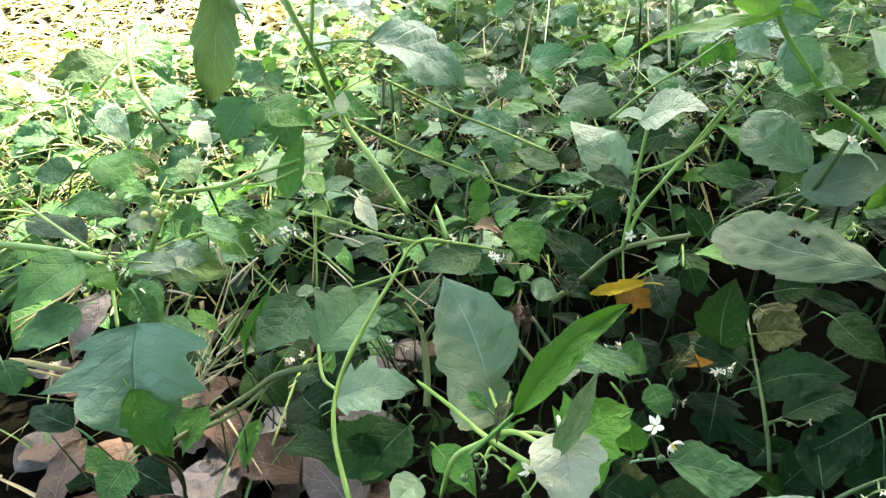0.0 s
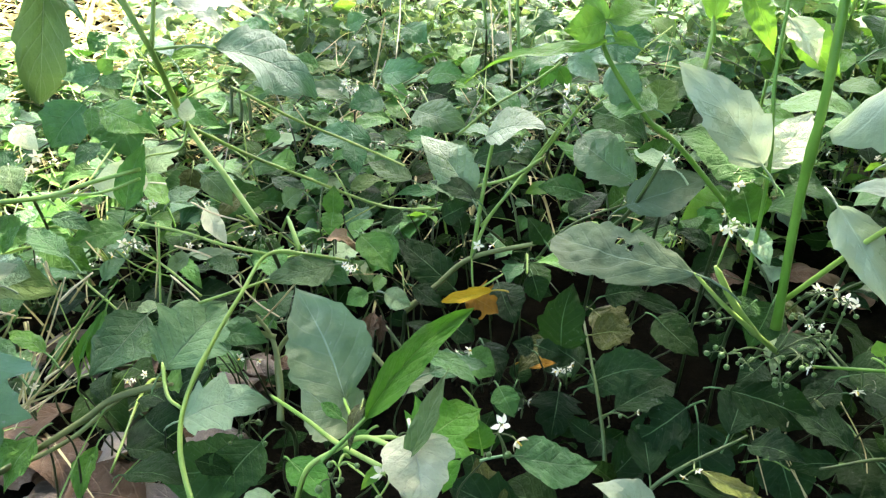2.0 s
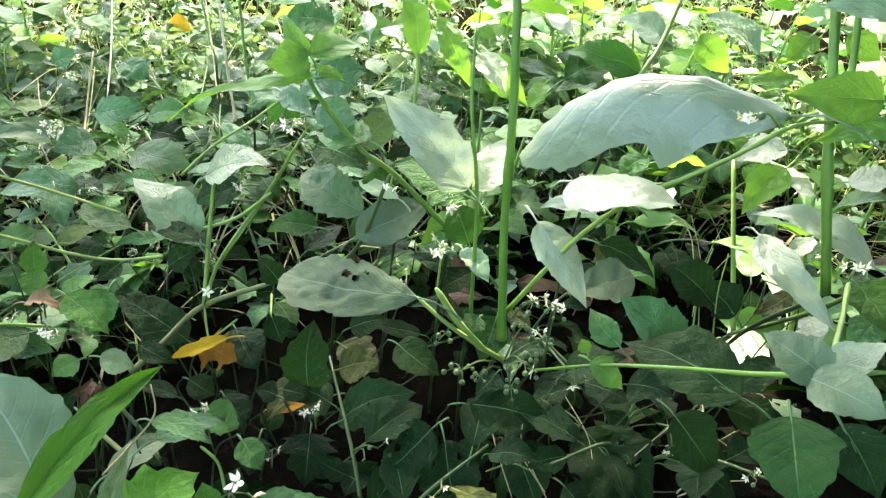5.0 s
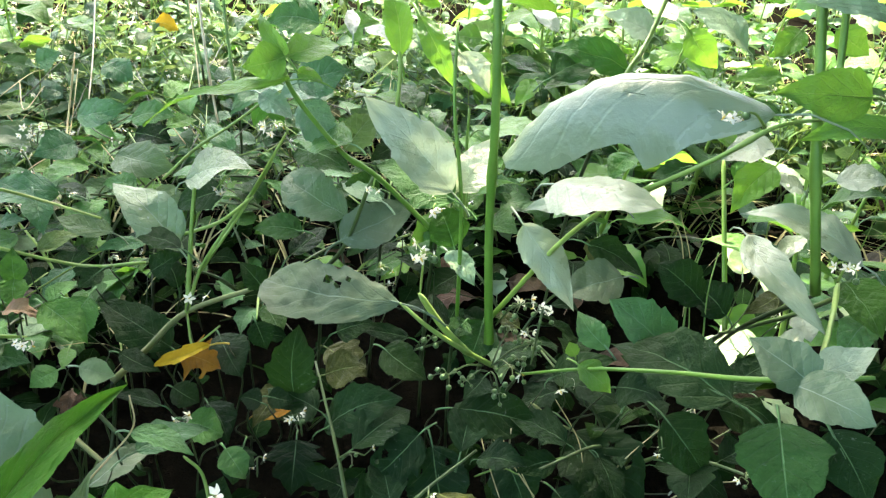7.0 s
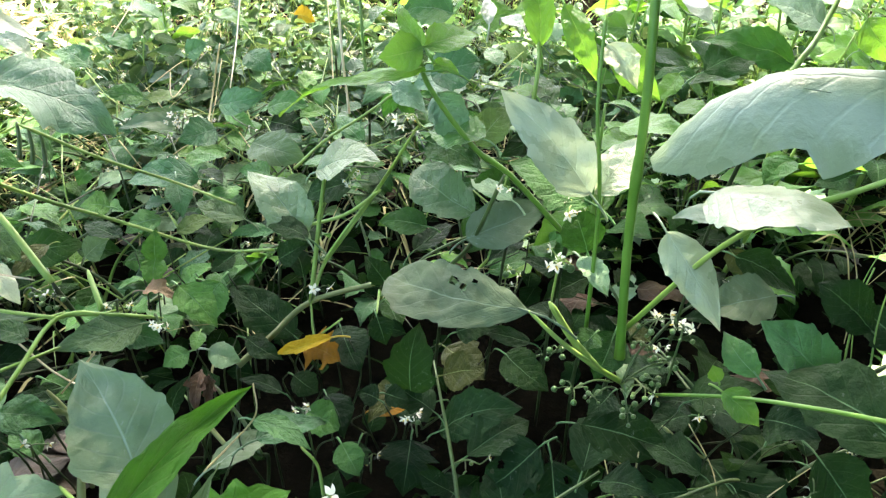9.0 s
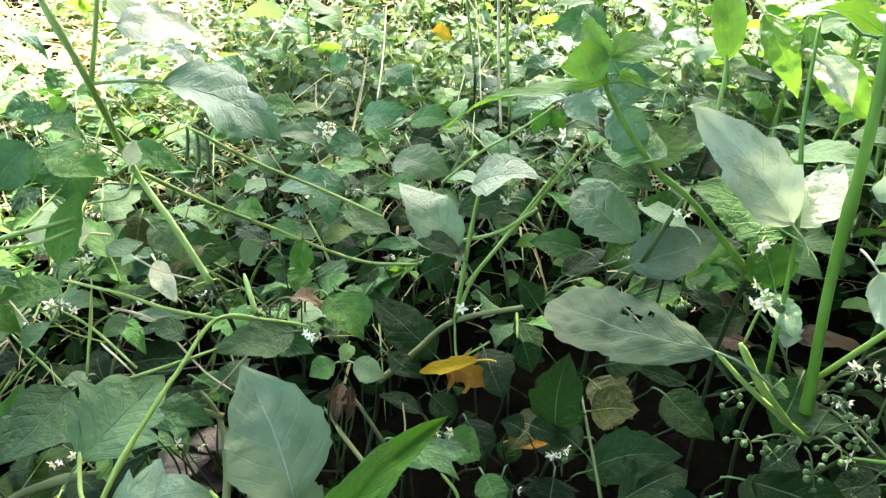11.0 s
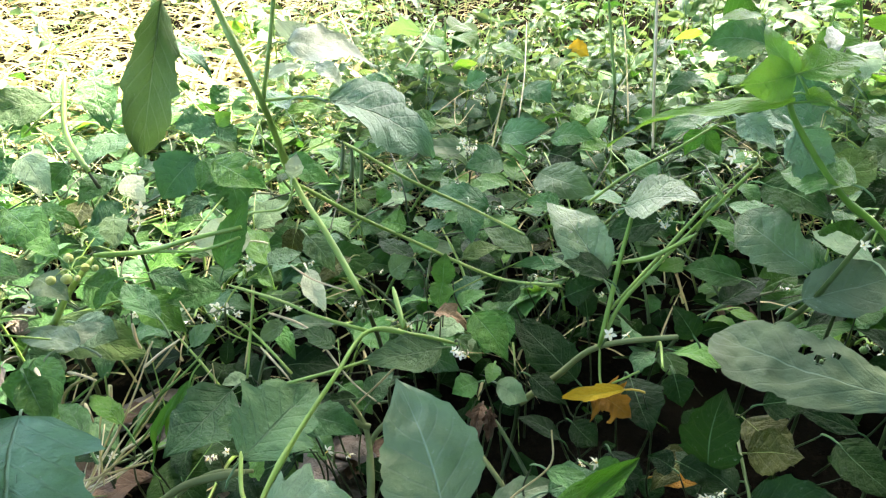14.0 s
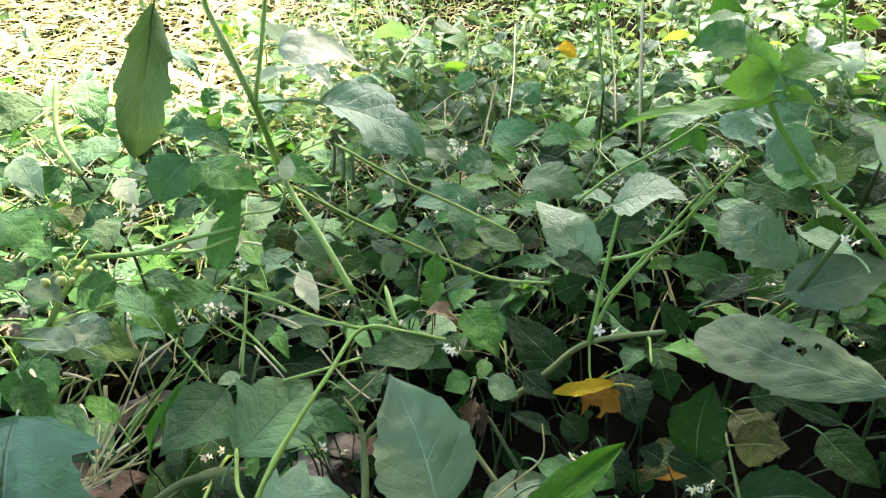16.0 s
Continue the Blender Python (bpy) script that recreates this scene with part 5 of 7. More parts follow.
stem(LEFT_STEM, [(-0.069, 0.455, 0.267), (-0.050, 0.446, 0.270), (-0.029, 0.438, 0.270)], 0.0010, 0.0008)
stem(LEFT_STEM, [(-0.028, 0.503, 0.223), (0.015, 0.505, 0.192), (0.059, 0.509, 0.165), (0.098, 0.495, 0.146)], 0.0012, 0.0010)
leaf(LEFT_STEM, (-0.109, 0.437, 0.327), (-0.130, 0.415, 0.251), 0.027, (0.248, -0.947, 0.206), LEAF_OLIVE_GREEN, arch=0.05, fold=0.25, teeth=0.16, wave=0.09, label="long drooping leaf seen from below", shape=(0.85, 0.72))
leaf(LEFT_STEM, (-0.031, 0.438, 0.270), (0.029, 0.439, 0.231), 0.050, (0.514, -0.367, 0.776), LEAF_TEAL, arch=0.1, wave=0.045, teeth=0.2)
leaf(LEFT_STEM, (-0.056, 0.498, 0.292), (0.002, 0.505, 0.273), 0.041, (0.324, -0.312, 0.893), LEAF_SHEEN, teeth=0.15, wave=0.04)
leaf(LEFT_STEM, (-0.142, 0.608, 0.184), (-0.120, 0.564, 0.149), 0.052, (0.146, -0.569, 0.809), LEAF_MID)
leaf(LEFT_STEM, (-0.140, 0.596, 0.183), (-0.096, 0.570, 0.166), 0.035, (0.034, -0.528, 0.849), LEAF_MID)
leaf(LEFT_STEM, (-0.157, 0.610, 0.184), (-0.189, 0.595, 0.153), 0.042, (-0.163, -0.829, 0.534), LEAF_BLUE)
leaf(LEFT_STEM, (-0.148, 0.660, 0.194), (-0.173, 0.660, 0.190), 0.024, (-0.124, -0.627, 0.769), LEAF_BLUE)
leaf(LEFT_STEM, (-0.148, 0.660, 0.194), (-0.135, 0.664, 0.204), 0.017, (-0.188, -0.796, 0.575), LEAF_FRESH)
leaf(LEFT_STEM, (-0.148, 0.658, 0.192), (-0.132, 0.651, 0.180), 0.020, (0.212, -0.637, 0.741), LEAF_BLUE)
leaf(LEFT_STEM, (-0.096, 0.479, 0.165), (-0.136, 0.484, 0.167), 0.029, (-0.065, -0.786, 0.615), LEAF_WHITE)
leaf(LEFT_STEM, (-0.108, 0.444, 0.163), (-0.087, 0.454, 0.206), 0.019, (0.030, -0.977, 0.210), LEAF_BLUE)
leaf(LEFT_STEM, (-0.120, 0.474, 0.131), (-0.157, 0.465, 0.130), 0.024, (0.094, -0.522, 0.848), LEAF_MID)
leaf(LEFT_STEM, (-0.055, 0.458, 0.177), (-0.037, 0.436, 0.160), 0.018, (-0.056, -0.624, 0.779), LEAF_OLIVE_GREEN)
leaf(LEFT_STEM, (-0.064, 0.479, 0.172), (-0.071, 0.468, 0.150), 0.016, (0.088, -0.897, 0.433), LEAF_OLIVE)
leaf(LEFT_STEM, (-0.059, 0.457, 0.217), (-0.055, 0.465, 0.231), 0.011, (0.108, -0.898, 0.427), LEAF_WHITE)
leaf(LEFT_STEM, (-0.060, 0.474, 0.142), (-0.048, 0.450, 0.122), 0.015, (0.039, -0.634, 0.772), LEAF_WHITE, label="leaf coloured white as if sunlit")
leaf(LEFT_STEM, (-0.064, 0.581, 0.275), (-0.054, 0.588, 0.289), 0.034, (0.121, -0.923, 0.365), LEAF_WHITE)
leaf(LEFT_STEM, (0.035, 0.483, 0.114), (0.039, 0.496, 0.136), 0.017, (-0.079, -0.875, 0.478), LEAF_MID)
leaf(LEFT_STEM, (0.036, 0.486, 0.118), (0.031, 0.467, 0.104), 0.018, (-0.005, -0.609, 0.793), LEAF_MID)
leaf(LEFT_STEM, (0.001, 0.568, 0.158), (-0.009, 0.564, 0.149), 0.014, (-0.270, -0.746, 0.609), LEAF_MID)
leaf(LEFT_STEM, (0.012, 0.526, 0.145), (-0.009, 0.529, 0.148), 0.021, (0.025, -0.561, 0.827), LEAF_MID)
cluster(LEFT_STEM, (-0.084, 0.470, 0.236), (-0.078, 0.456, 0.231), 0, 7, 0.0060, seed=40, pale=True, berry=0.0022)
cluster(LEFT_STEM, (-0.023, 0.423, 0.160), (-0.020, 0.406, 0.150), 0, 7, 0.0090, seed=41)
cluster(LEFT_STEM, (-0.038, 0.418, 0.148), (-0.028, 0.408, 0.153), 3, 2, 0.0065, seed=42)
cluster(LEFT_STEM, (-0.201, 0.561, 0.172), (-0.198, 0.535, 0.167), 3, 0, 0.0095, seed=43)

FRONT = plant_at(-0.010, 0.310, "nightshade with bent bright green stem and large grey-green leaf")
stem(FRONT, [(0.035, 0.366, 0.146), (0.010, 0.366, 0.155), (-0.016, 0.366, 0.160), (-0.034, 0.335, 0.154), (-0.053, 0.304, 0.143), (-0.067, 0.279, 0.130), (-0.070, 0.253, 0.119), (-0.062, 0.217, 0.109), (-0.062, 0.217, 0.054), (-0.062, 0.217, -0.005)], 0.0011, 0.0014, knots=(0.22, 0.62))
stem(FRONT, [(-0.094, 0.399, 0.177), (-0.064, 0.384, 0.173), (-0.043, 0.374, 0.167), (-0.016, 0.366, 0.160)], 0.0008, 0.0011)
stem(FRONT, [(-0.017, 0.356, 0.148), (-0.035, 0.345, 0.151), (-0.060, 0.343, 0.147)], 0.0009, 0.0009)
stem(FRONT, [(-0.106, 0.401, 0.163), (-0.085, 0.392, 0.149), (-0.060, 0.362, 0.139)], 0.0008, 0.0008)
stem(FRONT, [(-0.082, 0.406, 0.170), (-0.084, 0.361, 0.139)], 0.0006, 0.0007)
stem(FRONT, [(-0.001, 0.411, 0.160), (0.004, 0.381, 0.150)], 0.0014, 0.0017)
stem(FRONT, [(-0.029, 0.352, 0.125), (-0.021, 0.343, 0.110), (-0.020, 0.325, 0.091), (-0.023, 0.308, 0.074), (-0.023, 0.308, 0.037), (-0.023, 0.308, -0.005)], 0.0011, 0.0024, STEM_WOODY)
stem(FRONT, [(-0.036, 0.348, 0.118), (-0.019, 0.344, 0.111)], 0.0016, 0.0020, STEM_WOODY)
stem(FRONT, [(-0.086, 0.327, 0.104), (-0.115, 0.325, 0.101), (-0.133, 0.316, 0.096), (-0.172, 0.294, 0.090), (-0.185, 0.283, 0.092), (-0.190, 0.283, 0.046), (-0.195, 0.283, -0.005)], 0.0022, 0.0016, STEM_WOODY)
stem(FRONT, [(-0.025, 0.295, 0.109), (-0.006, 0.242, 0.139), (0.006, 0.186, 0.180), (0.020, 0.155, 0.197)], 0.0011, 0.0010)
stem(FRONT, [(0.014, 0.246, 0.144), (0.015, 0.210, 0.162), (0.011, 0.178, 0.187)], 0.0008, 0.0009)
stem(FRONT, [(-0.015, 0.186, 0.144), (-0.007, 0.181, 0.173), (0.004, 0.177, 0.185), (0.015, 0.165, 0.203), (0.024, 0.148, 0.214), (0.024, 0.158, 0.107), (0.024, 0.168, -0.005)], 0.0011, 0.0009)
stem(FRONT, [(0.013, 0.172, 0.195), (0.026, 0.160, 0.205), (0.031, 0.147, 0.212)], 0.0008, 0.0007)
stem(FRONT, [(0.056, 0.373, 0.082), (0.070, 0.348, 0.062), (0.074, 0.330, 0.054), (0.074, 0.335, 0.027), (0.074, 0.340, -0.005)], 0.0012, 0.0014, STEM_DARK)
stem(FRONT, [(0.042, 0.365, 0.070), (0.056, 0.336, 0.062)], 0.0014, 0.0014, STEM_WOODY)
stem(FRONT, [(-0.080, 0.310, 0.134), (-0.077, 0.289, 0.128), (-0.069, 0.277, 0.128)], 0.0011, 0.0009)
leaf(FRONT, (0.015, 0.249, 0.140), (-0.002, 0.302, 0.177), 0.045, (-0.045, -0.585, 0.810), LEAF_GREY, arch=0.03, fold=0.1, teeth=0.06, petiole=0.05, shape=(0.85, 1.3), wave=0.012)
leaf(FRONT, (0.020, 0.272, 0.093), (-0.007, 0.296, 0.111), 0.038, (0.117, -0.514, 0.850), LEAF_GREY)
leaf(FRONT, (0.014, 0.140, 0.238), (0.060, 0.175, 0.246), 0.011, (0.248, -0.524, 0.815), LEAF_FRESH_DARK, fold=0.5, arch=0.04)
leaf(FRONT, (0.027, 0.142, 0.214), (0.046, 0.161, 0.233), 0.009, (-0.535, -0.279, 0.798), LEAF_OLIVE_GREEN, fold=0.4)
leaf(FRONT, (0.036, 0.180, 0.172), (0.070, 0.194, 0.175), 0.029, (0.047, -0.304, 0.952), LEAF_FRESH_DARK, teeth=0.3)
leaf(FRONT, (0.030, 0.150, 0.217), (0.028, 0.125, 0.206), 0.024, (-0.05, -0.1, 0.99), LEAF_WHITE, label="leaf coloured near white as if in full sun")
leaf(FRONT, (0.074, 0.204, 0.135), (0.074, 0.212, 0.148), 0.015, (-0.207, -0.821, 0.533), LEAF_FRESH_DARK)
leaf(FRONT, (0.095, 0.214, 0.113), (0.146, 0.216, 0.088), 0.026, (0.417, -0.360, 0.835), LEAF_BLUE)
leaf(FRONT, (-0.080, 0.314, 0.084), (-0.028, 0.315, 0.086), 0.033, (-0.026, -0.409, 0.912), LEAF_PALE, teeth=0.3, label="pale upturned leaf back")
leaf(FRONT, (-0.047, 0.314, 0.037), (-0.106, 0.312, 0.045), 0.045, (0.122, -0.368, 0.922), LEAF)
leaf(FRONT, (-0.038, 0.316, 0.050), (-0.072, 0.290, 0.029), 0.035, (-0.128, -0.524, 0.842), LEAF)
leaf(FRONT, (-0.017, 0.239, 0.115), (-0.000, 0.204, 0.117), 0.017, (-0.151, -0.029, 0.988), LEAF_FRESH_DARK)
leaf(FRONT, (0.142, 0.156, 0.124), (0.118, 0.174, 0.133), 0.018, (-0.013, -0.443, 0.896), LEAF_SHEEN)
leaf(FRONT, (-0.027, 0.224, 0.110), (-0.042, 0.211, 0.108), 0.019, (0.131, -0.269, 0.954), LEAF_PALE)
leaf(FRONT, (-0.095, 0.366, 0.128), (-0.126, 0.329, 0.117), 0.036, (0.171, -0.417, 0.893), LEAF_DULL)
leaf(FRONT, (-0.080, 0.309, 0.130), (-0.044, 0.346, 0.144), 0.046, (0.016, -0.340, 0.940), LEAF_DULL, teeth=0.22, fold=0.25)
leaf(FRONT, (-0.051, 0.341, 0.126), (-0.023, 0.335, 0.116), 0.019, (0.186, -0.487, 0.854), LEAF_BLUE)
leaf(FRONT, (-0.085, 0.369, 0.086), (-0.066, 0.349, 0.065), 0.029, (0.239, -0.585, 0.775), LEAF_MID)
leaf(FRONT, (0.024, 0.362, 0.148), (-0.022, 0.356, 0.149), 0.023, (0.070, -0.483, 0.873), LEAF_OLIVE_GREEN)
leaf(FRONT, (0.009, 0.365, 0.144), (0.034, 0.358, 0.134), 0.018, (0.185, -0.554, 0.812), LEAF_BLUE)
leaf(FRONT, (0.047, 0.404, 0.141), (0.064, 0.376, 0.124), 0.023, (-0.050, -0.525, 0.850), LEAF_MID)
leaf(FRONT, (0.056, 0.369, 0.114), (0.074, 0.363, 0.104), 0.017, (0.217, -0.599, 0.771), LEAF_PALE)
leaf(FRONT, (0.045, 0.370, 0.115), (0.029, 0.367, 0.111), 0.016, (-0.156, -0.489, 0.858), LEAF_MID)
leaf(FRONT, (0.053, 0.359, 0.136), (0.047, 0.346, 0.133), 0.009, (0.145, -0.257, 0.956), LEAF_FRESH)
leaf(FRONT, (0.018, 0.186, 0.199), (0.010, 0.163, 0.201), 0.005, (0.191, 0.018, 0.981), LEAF_OLIVE)
leaf(FRONT, (0.069, 0.292, 0.106), (0.111, 0.306, 0.090), 0.021, (0.371, -0.089, 0.924), LEAF_BLUE)
leaf(FRONT, (0.119, 0.305, 0.070), (0.124, 0.286, 0.059), 0.018, (-0.114, -0.521, 0.846), LEAF_MID)
leaf(FRONT, (0.105, 0.333, 0.077), (0.125, 0.323, 0.062), 0.024, (0.238, -0.634, 0.736), LEAF_MID)
cluster(FRONT, (0.090, 0.212, 0.110), (0.087, 0.218, 0.128), 2, 3, 0.0095, seed=50)
cluster(FRONT, (-0.039, 0.326, 0.103), (-0.037, 0.323, 0.115), 2, 0, 0.0060, seed=51)
cluster(FRONT, (-0.099, 0.395, 0.154), (-0.096, 0.391, 0.166), 4, 2, 0.0060, seed=52)
cluster(FRONT, (0.010, 0.168, 0.190), (0.005, 0.160, 0.196), 0, 3, 0.0060, seed=53, berry=0.0017)
cluster(FRONT, (0.028, 0.151, 0.200), (0.020, 0.139, 0.209), 2, 1, 0.0060, seed=54, berry=0.0015)
cluster(FRONT, (-0.027, 0.314, 0.084), (-0.043, 0.309, 0.076), 0, 6, 0.0100, seed=55, berry=0.0022)
cluster(FRONT, (0.031, 0.359, 0.153), (0.033, 0.348, 0.155), 4, 0, 0.0050, seed=56)
cluster(FRONT, (0.011, 0.387, 0.142), (0.013, 0.383, 0.153), 2, 0, 0.0060, seed=57)

NEAR_LEFT = plant_at(-0.190, 0.280, "sprawling nightshade with broad toothed blue-green leaves")
leaf(NEAR_LEFT, (-0.184, 0.326, 0.155), (-0.184, 0.284, 0.101), 0.074, (0.171, -0.781, 0.601), LEAF_TEAL, teeth=0.3, wave=0.03, petiole=0.04, shape=(0.42, 0.72))
leaf(NEAR_LEFT, (-0.189, 0.297, 0.130), (-0.169, 0.274, 0.094), 0.024, (0.440, -0.616, 0.653), LEAF_FRESH_DARK, teeth=0.2)
stem(NEAR_LEFT, [(-0.197, 0.325, 0.152), (-0.205, 0.351, 0.162), (-0.210, 0.372, 0.174)], 0.0011, 0.0012)
stem(NEAR_LEFT, [(-0.317, 0.422, 0.172), (-0.259, 0.397, 0.173), (-0.211, 0.372, 0.174)], 0.0026, 0.0022, knots=(0.85,))
stem(NEAR_LEFT, [(-0.303, 0.458, 0.185), (-0.268, 0.426, 0.178), (-0.227, 0.386, 0.175)], 0.0011, 0.0011)
stem(NEAR_LEFT, [(-0.208, 0.371, 0.173), (-0.191, 0.378, 0.164), (-0.174, 0.394, 0.148)], 0.0006, 0.0006)
leaf(NEAR_LEFT, (-0.230, 0.383, 0.172), (-0.271, 0.349, 0.160), 0.042, (0.023, -0.353, 0.936), LEAF_MID)
leaf(NEAR_LEFT, (-0.232, 0.356, 0.151), (-0.262, 0.327, 0.146), 0.026, (0.284, -0.446, 0.848), LEAF_BLUE)
leaf(NEAR_LEFT, (-0.219, 0.365, 0.175), (-0.202, 0.351, 0.163), 0.015, (0.246, -0.440, 0.864), LEAF_FRESH)
leaf(NEAR_LEFT, (-0.224, 0.437, 0.134), (-0.161, 0.426, 0.116), 0.033, (0.157, -0.471, 0.868), LEAF_OLIVE_GREEN)
leaf(NEAR_LEFT, (-0.180, 0.484, 0.125), (-0.149, 0.469, 0.102), 0.028, (0.297, -0.566, 0.769), LEAF_MID)
leaf(NEAR_LEFT, (-0.175, 0.325, 0.082), (-0.188, 0.316, 0.068), 0.020, (-0.164, -0.749, 0.642), LEAF_MID)
leaf(NEAR_LEFT, (-0.200, 0.370, 0.151), (-0.207, 0.359, 0.134), 0.021, (0.116, -0.852, 0.511), LEAF_MID)
leaf(NEAR_LEFT, (-0.186, 0.263, 0.107), (-0.199, 0.243, 0.097), 0.024, (0.148, -0.525, 0.838), LEAF_MID)
leaf(NEAR_LEFT, (-0.220, 0.263, 0.189), (-0.215, 0.253, 0.174), 0.017, (0.486, -0.628, 0.608), LEAF_BLUE)
cluster(NEAR_LEFT, (-0.211, 0.373, 0.175), (-0.200, 0.380, 0.186), 1, 1, 0.0055, seed=60)
cluster(NEAR_LEFT, (-0.207, 0.366, 0.177), (-0.198, 0.354, 0.178), 2, 0, 0.0045, seed=61)
cluster(NEAR_LEFT, (-0.299, 0.458, 0.185), (-0.298, 0.463, 0.194), 1, 3, 0.0070, seed=62, pale=True)
cluster(NEAR_LEFT, (-0.279, 0.427, 0.179), (-0.287, 0.415, 0.181), 0, 3, 0.0080, seed=63, pale=True)

BACK_LEFT = plant_at(-0.200, 0.500, "pale-lit nightshade with a light jointed stem and berries")
stem(BACK_LEFT, [(-0.190, 0.456, 0.174), (-0.156, 0.456, 0.174), (-0.128, 0.450, 0.183), (-0.092, 0.444, 0.192)], 0.0019, 0.0013, knots=(0.4,))
stem(BACK_LEFT, [(-0.156, 0.456, 0.174), (-0.121, 0.446, 0.177), (-0.093, 0.440, 0.187)], 0.0010, 0.0010)
stem(BACK_LEFT, [(-0.190, 0.455, 0.173), (-0.201, 0.435, 0.160), (-0.206, 0.416, 0.149), (-0.206, 0.416, 0.074), (-0.206, 0.416, -0.005)], 0.0019, 0.0020, STEM)
stem(BACK_LEFT, [(-0.260, 0.647, 0.248), (-0.251, 0.601, 0.214), (-0.226, 0.563, 0.192), (-0.216, 0.573, 0.096), (-0.206, 0.583, -0.005)], 0.0022, 0.0020, STEM)
leaf(BACK_LEFT, (-0.254, 0.493, 0.194), (-0.215, 0.456, 0.174), 0.028, (0.108, -0.389, 0.915), LEAF_MID)
leaf(BACK_LEFT, (-0.277, 0.594, 0.202), (-0.261, 0.553, 0.177), 0.021, (0.238, -0.444, 0.864), LEAF_WHITE)
leaf(BACK_LEFT, (-0.271, 0.635, 0.229), (-0.328, 0.611, 0.229), 0.035, (0.247, -0.599, 0.762), LEAF_OLIVE_GREEN)
leaf(BACK_LEFT, (-0.191, 0.541, 0.195), (-0.174, 0.521, 0.182), 0.018, (0.001, -0.546, 0.838), LEAF_WHITE)
leaf(BACK_LEFT, (-0.249, 0.586, 0.191), (-0.267, 0.574, 0.172), 0.023, (-0.026, -0.827, 0.561), LEAF_BLUE)
leaf(BACK_LEFT, (-0.185, 0.488, 0.186), (-0.177, 0.458, 0.177), 0.018, (0.178, -0.261, 0.949), LEAF_OLIVE_GREEN)
leaf(BACK_LEFT, (-0.211, 0.512, 0.169), (-0.182, 0.518, 0.177), 0.029, (-0.100, -0.639, 0.762), LEAF_BLUE)
leaf(BACK_LEFT, (-0.284, 0.587, 0.192), (-0.305, 0.580, 0.182), 0.024, (-0.095, -0.731, 0.676), LEAF_BLUE)
leaf(BACK_LEFT, (-0.325, 0.582, 0.184), (-0.365, 0.583, 0.187), 0.028, (0.028, -0.548, 0.836), LEAF_BLUE)
leaf(BACK_LEFT, (-0.272, 0.489, 0.189), (-0.303, 0.489, 0.189), 0.026, (-0.004, -0.547, 0.837), LEAF_BLUE)
leaf(BACK_LEFT, (-0.259, 0.438, 0.183), (-0.219, 0.424, 0.180), 0.021, (-0.078, -0.412, 0.908), LEAF_MID)
leaf(BACK_LEFT, (-0.196, 0.446, 0.159), (-0.168, 0.441, 0.151), 0.028, (0.157, -0.501, 0.851), LEAF_MID)
leaf(BACK_LEFT, (-0.270, 0.729, 0.227), (-0.249, 0.682, 0.191), 0.033, (0.190, -0.534, 0.824), LEAF_BLUE)
leaf(BACK_LEFT, (-0.168, 0.704, 0.188), (-0.198, 0.699, 0.182), 0.030, (-0.069, -0.658, 0.750), LEAF_BLUE)
leaf(BACK_LEFT, (-0.157, 0.771, 0.200), (-0.175, 0.762, 0.186), 0.023, (-0.093, -0.776, 0.624), LEAF_BLUE)
cluster(BACK_LEFT, (-0.194, 0.455, 0.173), (-0.195, 0.433, 0.176), 0, 8, 0.0110, seed=70, pale=True, berry=0.0034)
cluster(BACK_LEFT, (-0.185, 0.523, 0.185), (-0.179, 0.498, 0.183), 3, 0, 0.0095, seed=71)

BACK = plant_at(0.270, 0.720, "slender weed stems standing among low leaves")
stem(BACK, [(0.298, 0.794, 0.269), (0.285, 0.745, 0.197), (0.280, 0.713, 0.138), (0.280, 0.723, 0.069), (0.280, 0.733, -0.005)], 0.0016, 0.0018, GRASS)
stem(BACK, [(0.292, 0.934, 0.252), (0.291, 0.904, 0.196), (0.291, 0.876, 0.146), (0.291, 0.886, 0.073), (0.291, 0.896, -0.005)], 0.0016, 0.0018, GRASS)
stem(BACK, [(0.136, 0.773, 0.198), (0.114, 0.727, 0.149), (0.105, 0.697, 0.137), (0.105, 0.707, 0.068), (0.105, 0.717, -0.005)], 0.0009, 0.0010, STRAW)
stem(BACK, [(0.226, 0.481, 0.227), (0.198, 0.485, 0.208), (0.170, 0.490, 0.191), (0.146, 0.501, 0.166)], 0.0009, 0.0011)
stem(BACK, [(0.214, 0.449, 0.188), (0.185, 0.452, 0.146), (0.147, 0.438, 0.113)], 0.0012, 0.0012)
leaf(BACK, (0.107, 0.648, 0.151), (0.072, 0.642, 0.146), 0.034, (0.002, -0.586, 0.811), LEAF_BLUE)
leaf(BACK, (0.132, 0.602, 0.151), (0.166, 0.549, 0.153), 0.039, (-0.397, -0.230, 0.889), LEAF_OLIVE_GREEN)
leaf(BACK, (0.121, 0.722, 0.149), (0.166, 0.697, 0.162), 0.034, (-0.465, -0.465, 0.753), LEAF_BLUE)
leaf(BACK, (0.164, 0.692, 0.151), (0.201, 0.668, 0.156), 0.030, (-0.399, -0.456, 0.795), LEAF_MID)
leaf(BACK, (0.172, 0.724, 0.124), (0.202, 0.698, 0.118), 0.037, (-0.262, -0.480, 0.838), LEAF_SHADED)
leaf(BACK, (0.051, 0.702, 0.169), (0.018, 0.703, 0.178), 0.024, (0.165, -0.637, 0.753), LEAF_BLUE)
leaf(BACK, (0.176, 0.861, 0.162), (0.199, 0.833, 0.147), 0.035, (-0.161, -0.571, 0.805), LEAF_BLUE)
